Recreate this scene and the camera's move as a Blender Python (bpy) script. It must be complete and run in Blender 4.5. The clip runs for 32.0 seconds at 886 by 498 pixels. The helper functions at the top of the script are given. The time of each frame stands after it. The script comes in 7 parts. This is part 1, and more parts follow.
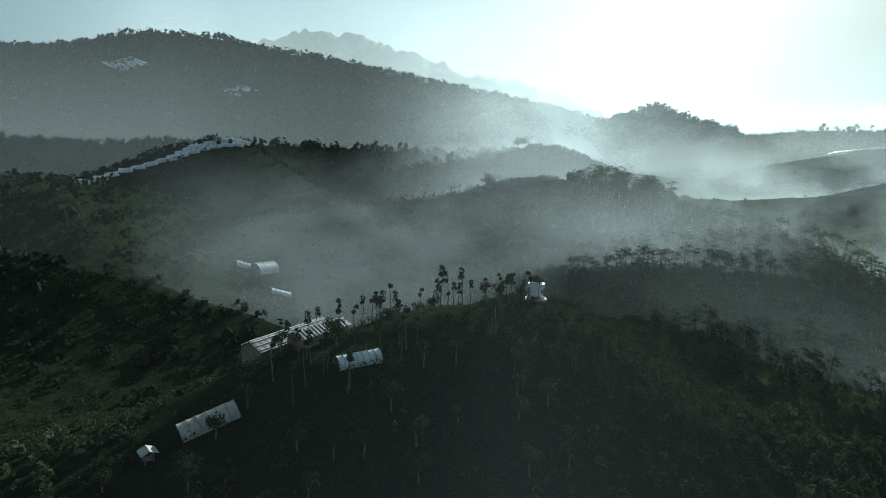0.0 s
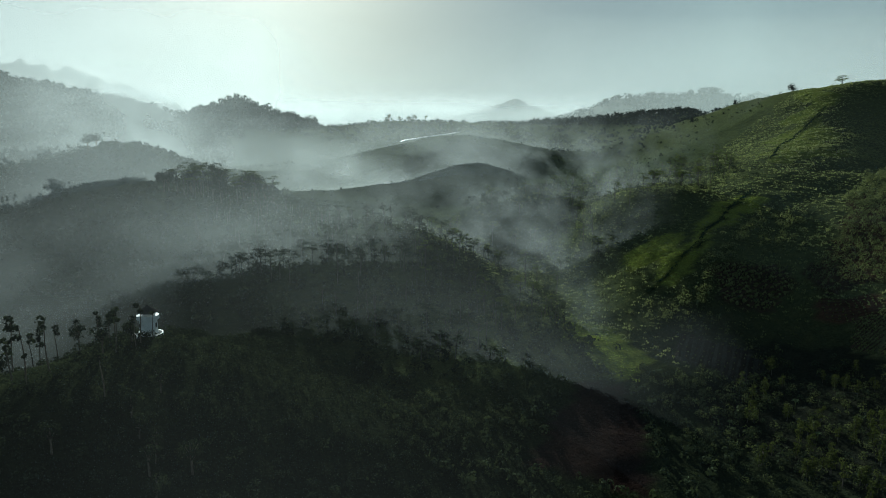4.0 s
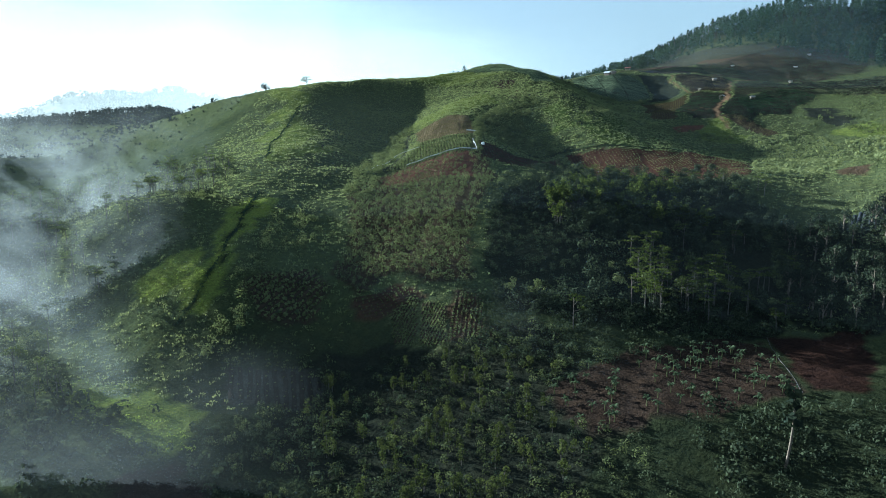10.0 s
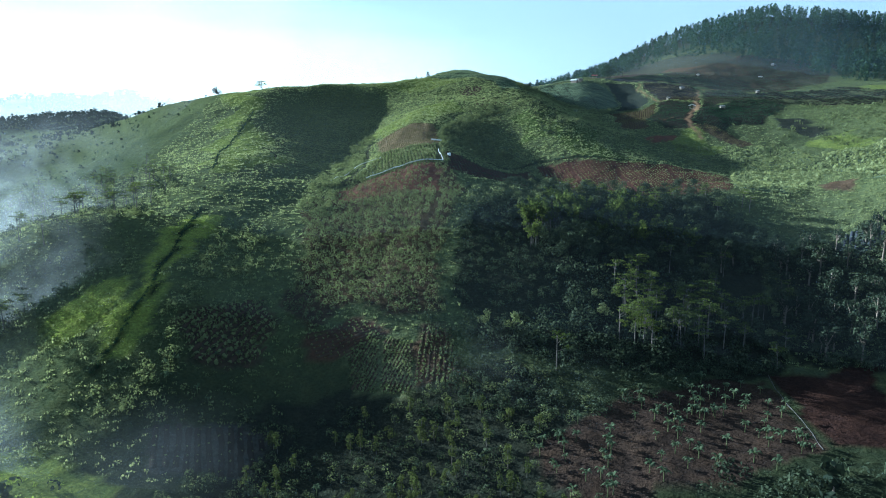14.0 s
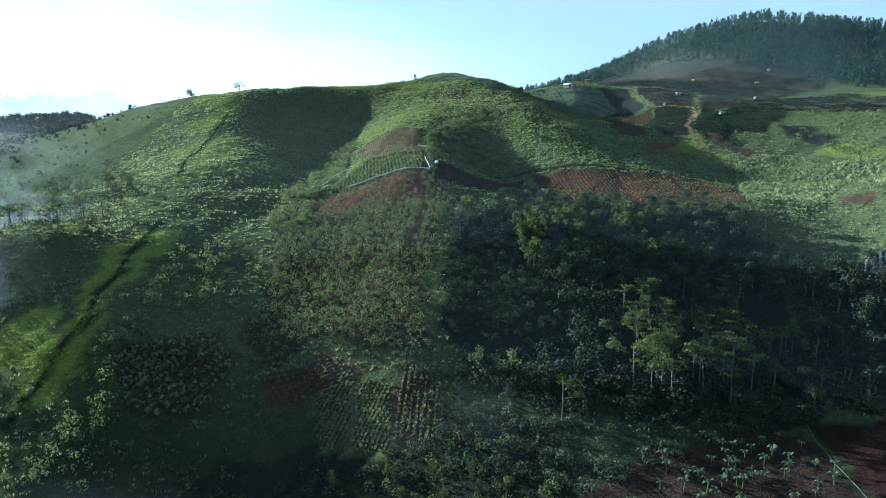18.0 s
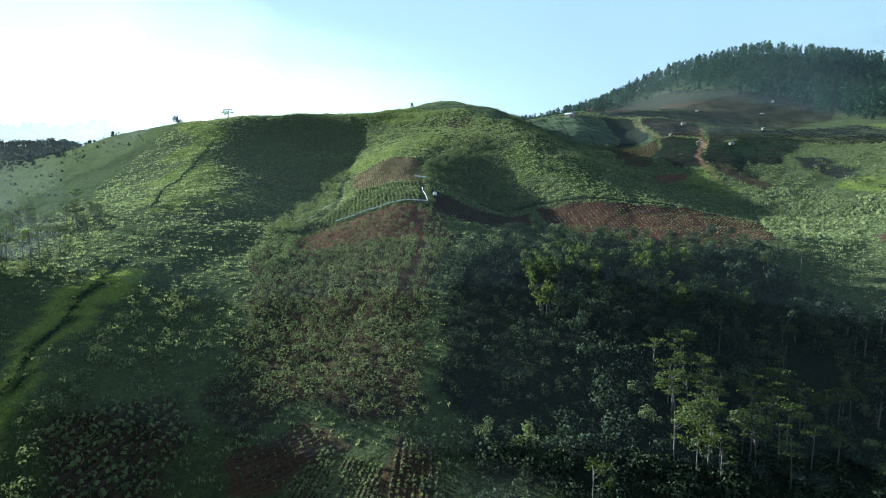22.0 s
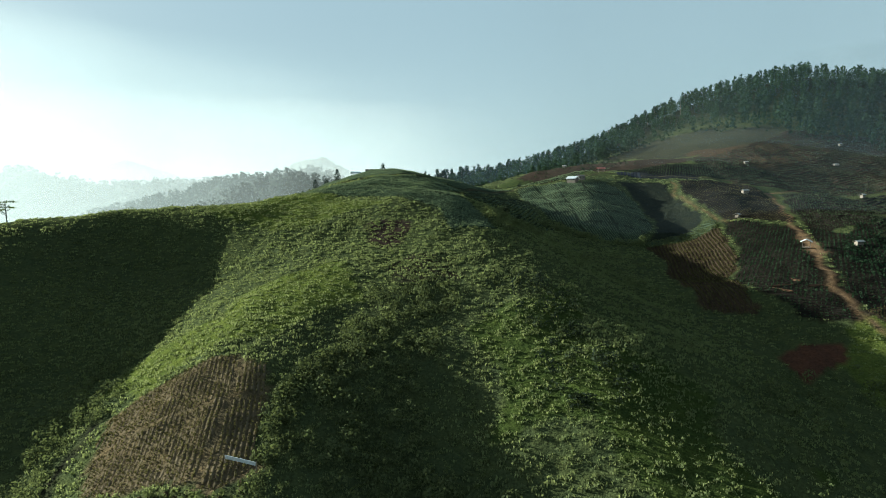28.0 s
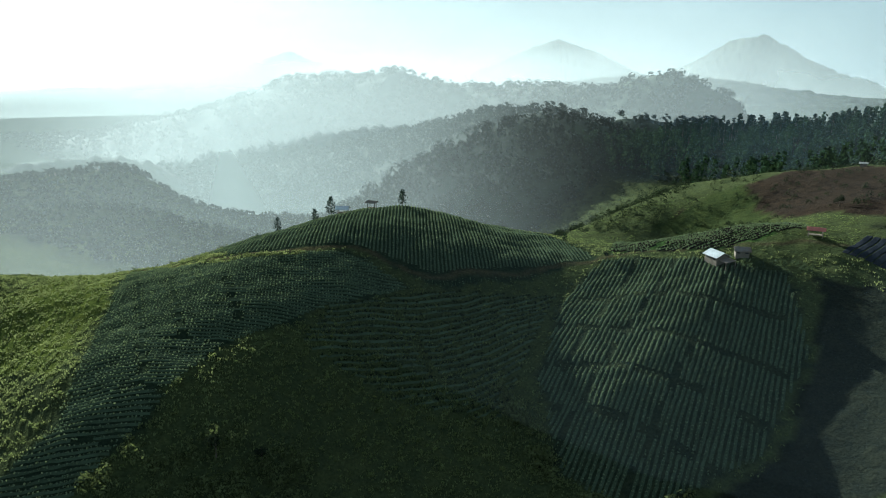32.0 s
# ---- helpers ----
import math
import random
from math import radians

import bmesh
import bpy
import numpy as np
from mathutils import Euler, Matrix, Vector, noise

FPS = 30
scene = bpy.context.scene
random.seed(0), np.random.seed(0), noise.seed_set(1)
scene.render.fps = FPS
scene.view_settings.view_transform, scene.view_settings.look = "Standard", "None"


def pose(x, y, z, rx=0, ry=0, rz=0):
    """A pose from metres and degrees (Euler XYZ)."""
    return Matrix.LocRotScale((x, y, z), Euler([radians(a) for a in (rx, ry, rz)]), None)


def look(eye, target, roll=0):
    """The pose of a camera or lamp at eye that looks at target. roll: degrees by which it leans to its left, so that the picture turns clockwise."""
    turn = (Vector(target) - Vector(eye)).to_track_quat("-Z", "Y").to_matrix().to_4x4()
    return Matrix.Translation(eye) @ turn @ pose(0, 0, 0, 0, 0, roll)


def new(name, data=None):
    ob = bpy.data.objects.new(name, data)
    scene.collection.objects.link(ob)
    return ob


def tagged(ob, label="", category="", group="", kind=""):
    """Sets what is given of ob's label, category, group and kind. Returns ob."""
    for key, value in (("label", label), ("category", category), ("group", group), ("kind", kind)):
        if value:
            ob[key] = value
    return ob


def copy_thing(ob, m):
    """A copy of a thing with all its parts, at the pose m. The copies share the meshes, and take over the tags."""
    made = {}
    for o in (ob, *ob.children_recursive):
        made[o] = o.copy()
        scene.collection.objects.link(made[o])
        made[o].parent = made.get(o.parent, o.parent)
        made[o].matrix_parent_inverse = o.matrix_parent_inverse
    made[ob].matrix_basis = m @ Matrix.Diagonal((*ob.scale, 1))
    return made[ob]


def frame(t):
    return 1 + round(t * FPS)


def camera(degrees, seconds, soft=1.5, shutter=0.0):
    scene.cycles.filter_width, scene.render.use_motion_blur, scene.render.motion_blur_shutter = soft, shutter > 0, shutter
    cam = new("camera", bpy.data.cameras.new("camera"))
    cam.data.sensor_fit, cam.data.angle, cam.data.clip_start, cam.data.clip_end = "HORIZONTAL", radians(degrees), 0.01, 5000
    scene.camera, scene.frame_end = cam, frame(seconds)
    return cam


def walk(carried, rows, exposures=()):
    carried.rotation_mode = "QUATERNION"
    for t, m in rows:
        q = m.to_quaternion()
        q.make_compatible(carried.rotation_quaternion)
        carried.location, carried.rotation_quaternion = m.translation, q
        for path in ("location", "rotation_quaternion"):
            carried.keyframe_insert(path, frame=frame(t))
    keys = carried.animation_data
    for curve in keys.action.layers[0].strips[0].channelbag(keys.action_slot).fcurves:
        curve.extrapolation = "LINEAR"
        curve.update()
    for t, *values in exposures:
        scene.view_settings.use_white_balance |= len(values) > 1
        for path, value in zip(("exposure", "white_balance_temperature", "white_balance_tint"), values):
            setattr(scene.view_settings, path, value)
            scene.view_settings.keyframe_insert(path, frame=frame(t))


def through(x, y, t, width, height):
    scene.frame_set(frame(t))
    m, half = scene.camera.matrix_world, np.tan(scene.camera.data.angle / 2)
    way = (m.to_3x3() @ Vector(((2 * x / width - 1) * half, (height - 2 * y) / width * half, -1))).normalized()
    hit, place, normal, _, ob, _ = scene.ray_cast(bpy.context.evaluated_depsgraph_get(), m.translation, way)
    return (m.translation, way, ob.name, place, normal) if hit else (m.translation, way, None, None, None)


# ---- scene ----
cam = camera(67, 32.0, 1.0)
scene.cycles.transparent_max_bounces = 24
# seconds, x, y, z, heading to the left of +y, pitch, lean
PATH = [
    (0.0, 31.98, -42.61, -1.34, 82.12, -10.19, 1.52),
    (0.5, 30.21, -42.68, -1.33, 79.69, -10.10, 1.39),
    (1.0, 28.89, -42.68, -1.11, 75.80, -10.12, 1.15),
    (1.5, 27.59, -42.39, -1.04, 70.84, -10.12, 0.71),
    (2.0, 25.83, -42.30, -1.09, 67.05, -10.10, 0.47),
    (2.5, 23.94, -41.74, -1.00, 63.17, -10.14, 0.31),
    (3.0, 21.95, -41.52, -1.01, 57.96, -10.20, 0.27),
    (3.5, 20.19, -41.51, -0.97, 53.02, -10.22, 0.35),
    (5.5, 11.52, -37.67, -2.29, 31.85, -10.24, 0.29),
    (6.0, 9.75, -36.52, -2.44, 26.72, -10.25, 0.19),
    (6.5, 8.28, -35.39, -2.48, 22.14, -10.24, 0.04),
    (7.0, 7.22, -34.14, -2.10, 18.32, -10.35, -0.21),
    (7.5, 6.21, -32.93, -1.93, 14.57, -10.41, -0.39),
    (8.0, 5.08, -31.39, -1.78, 11.33, -10.44, -0.49),
    (8.5, 4.09, -29.79, -1.69, 9.05, -10.45, -0.54),
    (9.0, 3.35, -28.11, -1.63, 7.52, -10.39, -0.57),
    (9.5, 2.69, -26.39, -1.54, 6.26, -10.33, -0.53),
    (10.0, 2.07, -24.69, -1.33, 5.20, -10.28, -0.51),
    (10.5, 1.73, -22.98, -1.15, 4.40, -10.22, -0.50),
    (11.0, 1.46, -21.16, -0.95, 3.77, -10.17, -0.50),
    (11.5, 1.19, -19.29, -0.75, 3.77, -10.08, -0.43),
    (12.0, 1.06, -17.41, -0.69, 3.88, -9.95, -0.33),
    (12.5, 0.72, -15.44, -0.63, 3.89, -9.87, -0.21),
    (13.0, 0.59, -13.48, -0.53, 3.73, -9.80, -0.13),
    (13.5, 0.49, -11.52, -0.38, 2.89, -9.80, -0.12),
    (14.0, 0.47, -9.69, -0.24, 1.97, -9.81, -0.13),
    (14.5, 0.39, -7.68, -0.23, 1.52, -9.74, -0.13),
    (16.5, 0.01, 0.00, 0.01, 0.81, -9.53, 0.10),
    (17.0, 0.10, 2.15, 0.12, 0.82, -9.53, 0.15),
    (17.5, 0.21, 4.10, 0.10, 0.89, -9.48, 0.17),
    (18.0, 0.28, 6.12, 0.05, 0.92, -9.40, 0.21),
    (18.5, 0.20, 8.04, -0.09, 0.90, -9.21, 0.28),
    (19.0, 0.06, 9.98, -0.02, 0.84, -9.02, 0.31),
    (19.5, -0.06, 11.96, 0.09, 0.83, -8.78, 0.35),
    (20.0, -0.25, 13.91, 0.07, 0.75, -8.45, 0.39),
    (20.5, -0.35, 15.74, 0.14, 0.72, -8.13, 0.45),
    (21.0, -0.42, 17.62, 0.08, 0.69, -7.72, 0.46),
    (21.5, -0.62, 19.51, 0.04, 0.60, -7.30, 0.51),
    (22.0, -0.68, 21.40, -0.06, 0.56, -6.85, 0.55),
    (22.5, -0.74, 23.26, 0.01, 0.52, -6.47, 0.52),
    (23.0, -0.67, 24.88, 0.06, 0.55, -6.06, 0.52),
    (23.5, -0.73, 26.62, 0.10, 0.49, -5.66, 0.48),
    (24.0, -0.83, 30.48, 0.16, 0.39, -4.97, 0.57),
    (24.5, -0.93, 39.74, 0.84, 0.33, -4.87, 0.54),
    (26.5, -2.31, 104.12, 9.75, -0.28, -4.32, 0.12),
    (27.0, -2.16, 117.74, 15.28, -0.37, -4.28, 0.07),
    (27.5, 2.30, 131.16, 20.76, -0.64, -4.36, -0.49),
    (28.0, 11.78, 144.12, 26.03, -0.76, -5.00, -0.79),
    (28.5, 22.92, 156.54, 31.20, -0.48, -5.63, -0.91),
    (29.0, 34.25, 169.21, 36.23, 3.25, -7.14, -0.75),
    (29.5, 45.42, 183.07, 41.57, 9.08, -8.56, -0.45),
    (30.0, 55.78, 197.82, 46.37, 13.80, -9.88, -0.39),
    (30.5, 66.02, 213.20, 51.29, 18.64, -11.30, -0.20),
    (31.0, 75.58, 229.39, 55.86, 23.17, -12.73, -0.02),
    (31.5, 84.23, 246.45, 60.01, 29.11, -14.02, 0.19),
    (32.0, 90.70, 262.62, 63.44, 35.12, -15.19, 0.32),
]


def flight(x, y, z, yaw, pitch, lean):
    return pose(x, y, z) @ pose(0, 0, 0, 0, 0, yaw) @ pose(0, 0, 0, 90 + pitch) @ pose(0, 0, 0, 0, 0, lean)


walk(cam, [(t, flight(*at)) for t, *at in PATH],
     [(0.0, 1.2, 5150, -9), (3.5, 0.66, 5350, -9), (6.0, 1.04, 5350, -8), (9.0, 1.88, 5050, -4), (13.0, 2.36, 4550, -2), (20.0, 2.38, 4650, -3), (24.0, 2.26, 5250, -5), (27.0, 1.88, 5550, -7), (30.0, 1.76, 5450, -7), (32.0, 1.6, 5250, -7)])


# ---- sky and sun ----
SUN_YAW, SUN_UP = 62.0, 16.5
world = bpy.data.worlds.new("sky")
scene.world = world
world.use_nodes = True
wn = world.node_tree
sky = wn.nodes.new("ShaderNodeTexSky")
sky.sky_type = "NISHITA"
sky.sun_disc = False
sky.sun_elevation = radians(SUN_UP)
sky.sun_rotation = radians(-SUN_YAW)
sky.altitude = 600
sky.air_density = 0.8
sky.dust_density = 3.5
sky.ozone_density = 1.0
# Thin high haze: the sky whitens towards the horizon.
way = wn.nodes.new("ShaderNodeTexCoord")
apart = wn.nodes.new("ShaderNodeSeparateXYZ")
rise = wn.nodes.new("ShaderNodeMapRange")
veiled = wn.nodes.new("ShaderNodeMix")
veiled.data_type = "RGBA"
for key, value in ((1, 0.0), (2, 0.9), (3, 0.95), (4, 0.3)):
    rise.inputs[key].default_value = value
veiled.inputs[7].default_value = (3.75, 4.25, 4.3, 1)
wn.links.new(way.outputs["Generated"], apart.inputs[0])
wn.links.new(apart.outputs[2], rise.inputs[0])
wn.links.new(rise.outputs[0], veiled.inputs[0])
wn.links.new(sky.outputs[0], veiled.inputs[6])
wn.links.new(veiled.outputs[2], wn.nodes["Background"].inputs[0])
wn.nodes["Background"].inputs[1].default_value = 0.039

sun = new("sun", bpy.data.lights.new("sun", "SUN"))
sun.data.energy, sun.data.angle, sun.data.color = 5.0, radians(0.6), (1.0, 0.93, 0.82)
to_sun = Vector((-math.sin(radians(SUN_YAW)) * math.cos(radians(SUN_UP)), math.cos(radians(SUN_YAW)) * math.cos(radians(SUN_UP)), math.sin(radians(SUN_UP))))
sun.matrix_world = look(to_sun * 300, (0, 0, 0))

# ---- materials ----
def nodes_of(name):
    m = bpy.data.materials.new(name)
    m.use_nodes = True
    t = m.node_tree
    t.nodes.clear()
    return m, t, t.nodes.new("ShaderNodeOutputMaterial")


def node(t, kind, inputs=(), **props):
    n = t.nodes.new("ShaderNode" + kind)
    for key, value in props.items():
        setattr(n, key, value)
    for key, value in dict(inputs).items():
        if isinstance(value, bpy.types.NodeSocket):
            t.links.new(value, n.inputs[key])
        else:
            n.inputs[key].default_value = value
    return n


def mixed(t, fac, a, b, how="MIX"):
    n = node(t, "Mix", data_type="RGBA", blend_type=how)
    for key, value in ((0, fac), (6, a), (7, b)):
        if isinstance(value, bpy.types.NodeSocket):
            t.links.new(value, n.inputs[key])
        else:
            n.inputs[key].default_value = value
    return n.outputs[2]


def rgba(c):
    return (c[0], c[1], c[2], 1.0)


def scaled(t, fac, low, high, a=0.3, b=0.7):
    return node(t, "MapRange", {0: fac, 1: a, 2: b, 3: low, 4: high}).outputs[0]


def ground_material():
    """Soil and turf: the land cover's own colour, broken by grain, stains and small clods."""
    m, t, out = nodes_of("ground_cover")
    cover = node(t, "Attribute", attribute_name="cover").outputs[0]
    at = node(t, "NewGeometry").outputs[0]
    big = node(t, "TexNoise", {"Vector": at, "Scale": 0.06, "Detail": 5.0, "Roughness": 0.6}).outputs[0]
    mid = node(t, "TexNoise", {"Vector": at, "Scale": 0.45, "Detail": 6.0, "Roughness": 0.65}).outputs[0]
    fine = node(t, "TexNoise", {"Vector": at, "Scale": 2.6, "Detail": 4.0, "Roughness": 0.7}).outputs[0]
    c = mixed(t, scaled(t, big, 0.0, 0.55), cover, mixed(t, 1.0, cover, (0.75, 0.78, 0.7, 1), "MULTIPLY"))
    c = mixed(t, scaled(t, mid, 0.0, 0.8, 0.38, 0.68), c, mixed(t, 1.0, c, (1.55, 1.4, 1.15, 1), "MULTIPLY"))
    c = mixed(t, scaled(t, fine, 0.0, 0.8, 0.4, 0.66), c, mixed(t, 1.0, c, (0.42, 0.45, 0.45, 1), "MULTIPLY"))
    bump = node(t, "Bump", {"Height": fine, "Strength": 0.9, "Distance": 0.35}).outputs[0]
    bump = node(t, "Bump", {"Height": mid, "Strength": 0.8, "Distance": 1.3, "Normal": bump}).outputs[0]
    p = node(t, "BsdfPrincipled", {"Base Color": c, "Roughness": 1.0, "Specular IOR Level": 0.0, "Normal": bump})
    t.links.new(p.outputs[0], out.inputs[0])
    return m


def leaf_material(name, dark, light, through=0.35, rough=0.6, glow=(1.15, 1.15, 0.8)):
    """Leaves: two greens from plant to plant and leaf to leaf; some light passes through them."""
    m, t, out = nodes_of(name)
    tone = node(t, "Attribute", attribute_name="tone").outputs[2]
    leaf = node(t, "NewGeometry").outputs["Random Per Island"]
    one = node(t, "ObjectInfo").outputs["Random"]
    fac = node(t, "Math", {0: tone, 1: node(t, "Math", {0: leaf, 1: one}, operation="ADD").outputs[0]}, operation="ADD").outputs[0]
    c = mixed(t, scaled(t, fac, 0, 1, 0.5, 2.3), rgba(dark), rgba(light))
    p = node(t, "BsdfPrincipled", {"Base Color": c, "Roughness": rough, "Specular IOR Level": 0.0})
    d = node(t, "BsdfTranslucent", {"Color": mixed(t, 1.0, c, rgba(glow), "MULTIPLY")})
    s = node(t, "MixShader", {0: through, 1: p.outputs[0], 2: d.outputs[0]})
    t.links.new(s.outputs[0], out.inputs[0])
    return m


def plain_material(name, colour, rough=0.7, metal=0.0, scale=1.5, stain=(0.55, 0.5, 0.45), amount=0.6, bump=0.0):
    """Paint, wood, sheet metal: a base colour with stains at one scale and grain at another."""
    m, t, out = nodes_of(name)
    at = node(t, "TexCoord").outputs["Object"]
    big = node(t, "TexNoise", {"Vector": at, "Scale": scale, "Detail": 5.0, "Roughness": 0.65}).outputs[0]
    fine = node(t, "TexNoise", {"Vector": at, "Scale": scale * 9, "Detail": 3.0}).outputs[0]
    c = mixed(t, scaled(t, big, 0.0, amount, 0.42, 0.68), rgba(colour), mixed(t, 1.0, rgba(colour), rgba(stain), "MULTIPLY"))
    c = mixed(t, scaled(t, fine, 0.0, 0.35, 0.4, 0.7), c, mixed(t, 1.0, c, (0.6, 0.6, 0.6, 1), "MULTIPLY"))
    p = node(t, "BsdfPrincipled", {"Base Color": c, "Roughness": rough, "Metallic": metal, "Specular IOR Level": 0.0 if rough > 0.8 else 0.5})
    if bump:
        t.links.new(node(t, "Bump", {"Height": fine, "Strength": bump, "Distance": 0.05}).outputs[0], p.inputs["Normal"])
    t.links.new(p.outputs[0], out.inputs[0])
    return m


GROUND = ground_material()
LEAF_BUSH = leaf_material("bush_leaf", (0.056, 0.065, 0.03), (0.132, 0.146, 0.062), 0.3)
LEAF_MEADOW = leaf_material("meadow_leaf", (0.1, 0.118, 0.05), (0.172, 0.196, 0.08), 0.45)
LEAF_GRASS = leaf_material("weed_leaf", (0.125, 0.143, 0.064), (0.19, 0.21, 0.09), 0.45, glow=(1.15, 1.1, 0.85))
LEAF_LIME = leaf_material("lime_grass_leaf", (0.101, 0.139, 0.021), (0.211, 0.253, 0.047), 0.45)
# Tree leaves set darker, so that the wood's shade is partly in the colour.
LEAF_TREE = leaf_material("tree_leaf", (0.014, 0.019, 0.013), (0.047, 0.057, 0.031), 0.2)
LEAF_ALBIZIA = leaf_material("feather_leaf", (0.034, 0.045, 0.012), (0.125, 0.145, 0.032), 0.4)
LEAF_YOUNG = leaf_material("young_tree_leaf", (0.034, 0.042, 0.014), (0.092, 0.102, 0.032), 0.4)
LEAF_PINE = leaf_material("pine_needle", (0.010, 0.021, 0.012), (0.030, 0.048, 0.024), 0.18)
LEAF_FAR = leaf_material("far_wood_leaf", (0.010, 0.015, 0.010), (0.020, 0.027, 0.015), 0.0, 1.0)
LEAF_BANANA = leaf_material("banana_leaf", (0.044, 0.058, 0.03), (0.088, 0.108, 0.06), 0.35, 0.5)
LEAF_CROP = leaf_material("crop_leaf", (0.09, 0.112, 0.068), (0.19, 0.22, 0.13), 0.3)
LEAF_DRY = leaf_material("dry_crop_leaf", (0.052, 0.044, 0.019), (0.096, 0.085, 0.037), 0.3)
BARK = plain_material("bark", (0.16, 0.13, 0.10), 0.9, scale=3.0, bump=0.4)
PALE_BARK = plain_material("pale_bark", (0.1, 0.09, 0.075), 0.9, scale=3.0, bump=0.3)
WHITE_PAINT = plain_material("white_paint", (0.78, 0.79, 0.78), 0.6, scale=0.8)
WHITE_SHEET = plain_material("white_plastic_sheet", (0.62, 0.63, 0.63), 0.35, scale=0.5, stain=(0.6, 0.58, 0.52))
ZINC = plain_material("zinc_roof", (0.52, 0.54, 0.56), 0.38, 0.5, scale=0.7, stain=(0.7, 0.55, 0.42))
STAINED_SHEET = plain_material("stained_plastic_sheet", (0.42, 0.39, 0.34), 0.5, scale=0.6, stain=(0.45, 0.36, 0.28), amount=0.9)
RUSTY_ROOF = plain_material("rusty_sheet", (0.2, 0.17, 0.14), 0.75, 0.1, scale=0.6, stain=(0.6, 0.42, 0.3), amount=0.9)
RED_ROOF = plain_material("red_roof", (0.36, 0.11, 0.08), 0.7, scale=0.9)
DARK_THATCH = plain_material("dark_roof", (0.06, 0.055, 0.05), 0.9, scale=2.0, bump=0.5)
TIMBER = plain_material("grey_timber", (0.24, 0.2, 0.16), 0.85, scale=2.0, bump=0.3)
# Near-black: the shade of interiors behind panes and tunnel ends, as a colour.
INTERIOR_SHADE = plain_material("interior_shade", (0.03, 0.03, 0.03), 0.8)
STAINED_CONCRETE = plain_material("stained_concrete", (0.08, 0.076, 0.07), 0.9, scale=0.6, bump=0.2)
CONCRETE = plain_material("concrete", (0.42, 0.41, 0.38), 0.85, scale=0.6, bump=0.2)
EARTH = plain_material("pale_earth", (0.085, 0.05, 0.031), 0.95, scale=0.5, bump=0.3)
SOIL_BROWN = plain_material("brown_furrow_soil", (0.048, 0.034, 0.023), 0.95, scale=0.4, bump=0.4)
SOIL_PALE = plain_material("pale_furrow_soil", (0.128, 0.098, 0.060), 0.95, scale=0.4, bump=0.4)
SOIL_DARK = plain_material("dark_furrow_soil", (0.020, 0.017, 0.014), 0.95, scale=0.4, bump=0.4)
SOIL_MAROON = plain_material("maroon_furrow_soil", (0.044, 0.023, 0.014), 0.95, scale=0.4, bump=0.4)
BLACK_PLASTIC = plain_material("black_plastic_sheet", (0.03, 0.033, 0.04), 0.9, scale=0.7)
SOIL_CROP = plain_material("leafy_bed_soil", (0.072, 0.092, 0.054), 0.95, scale=0.4, bump=0.4)

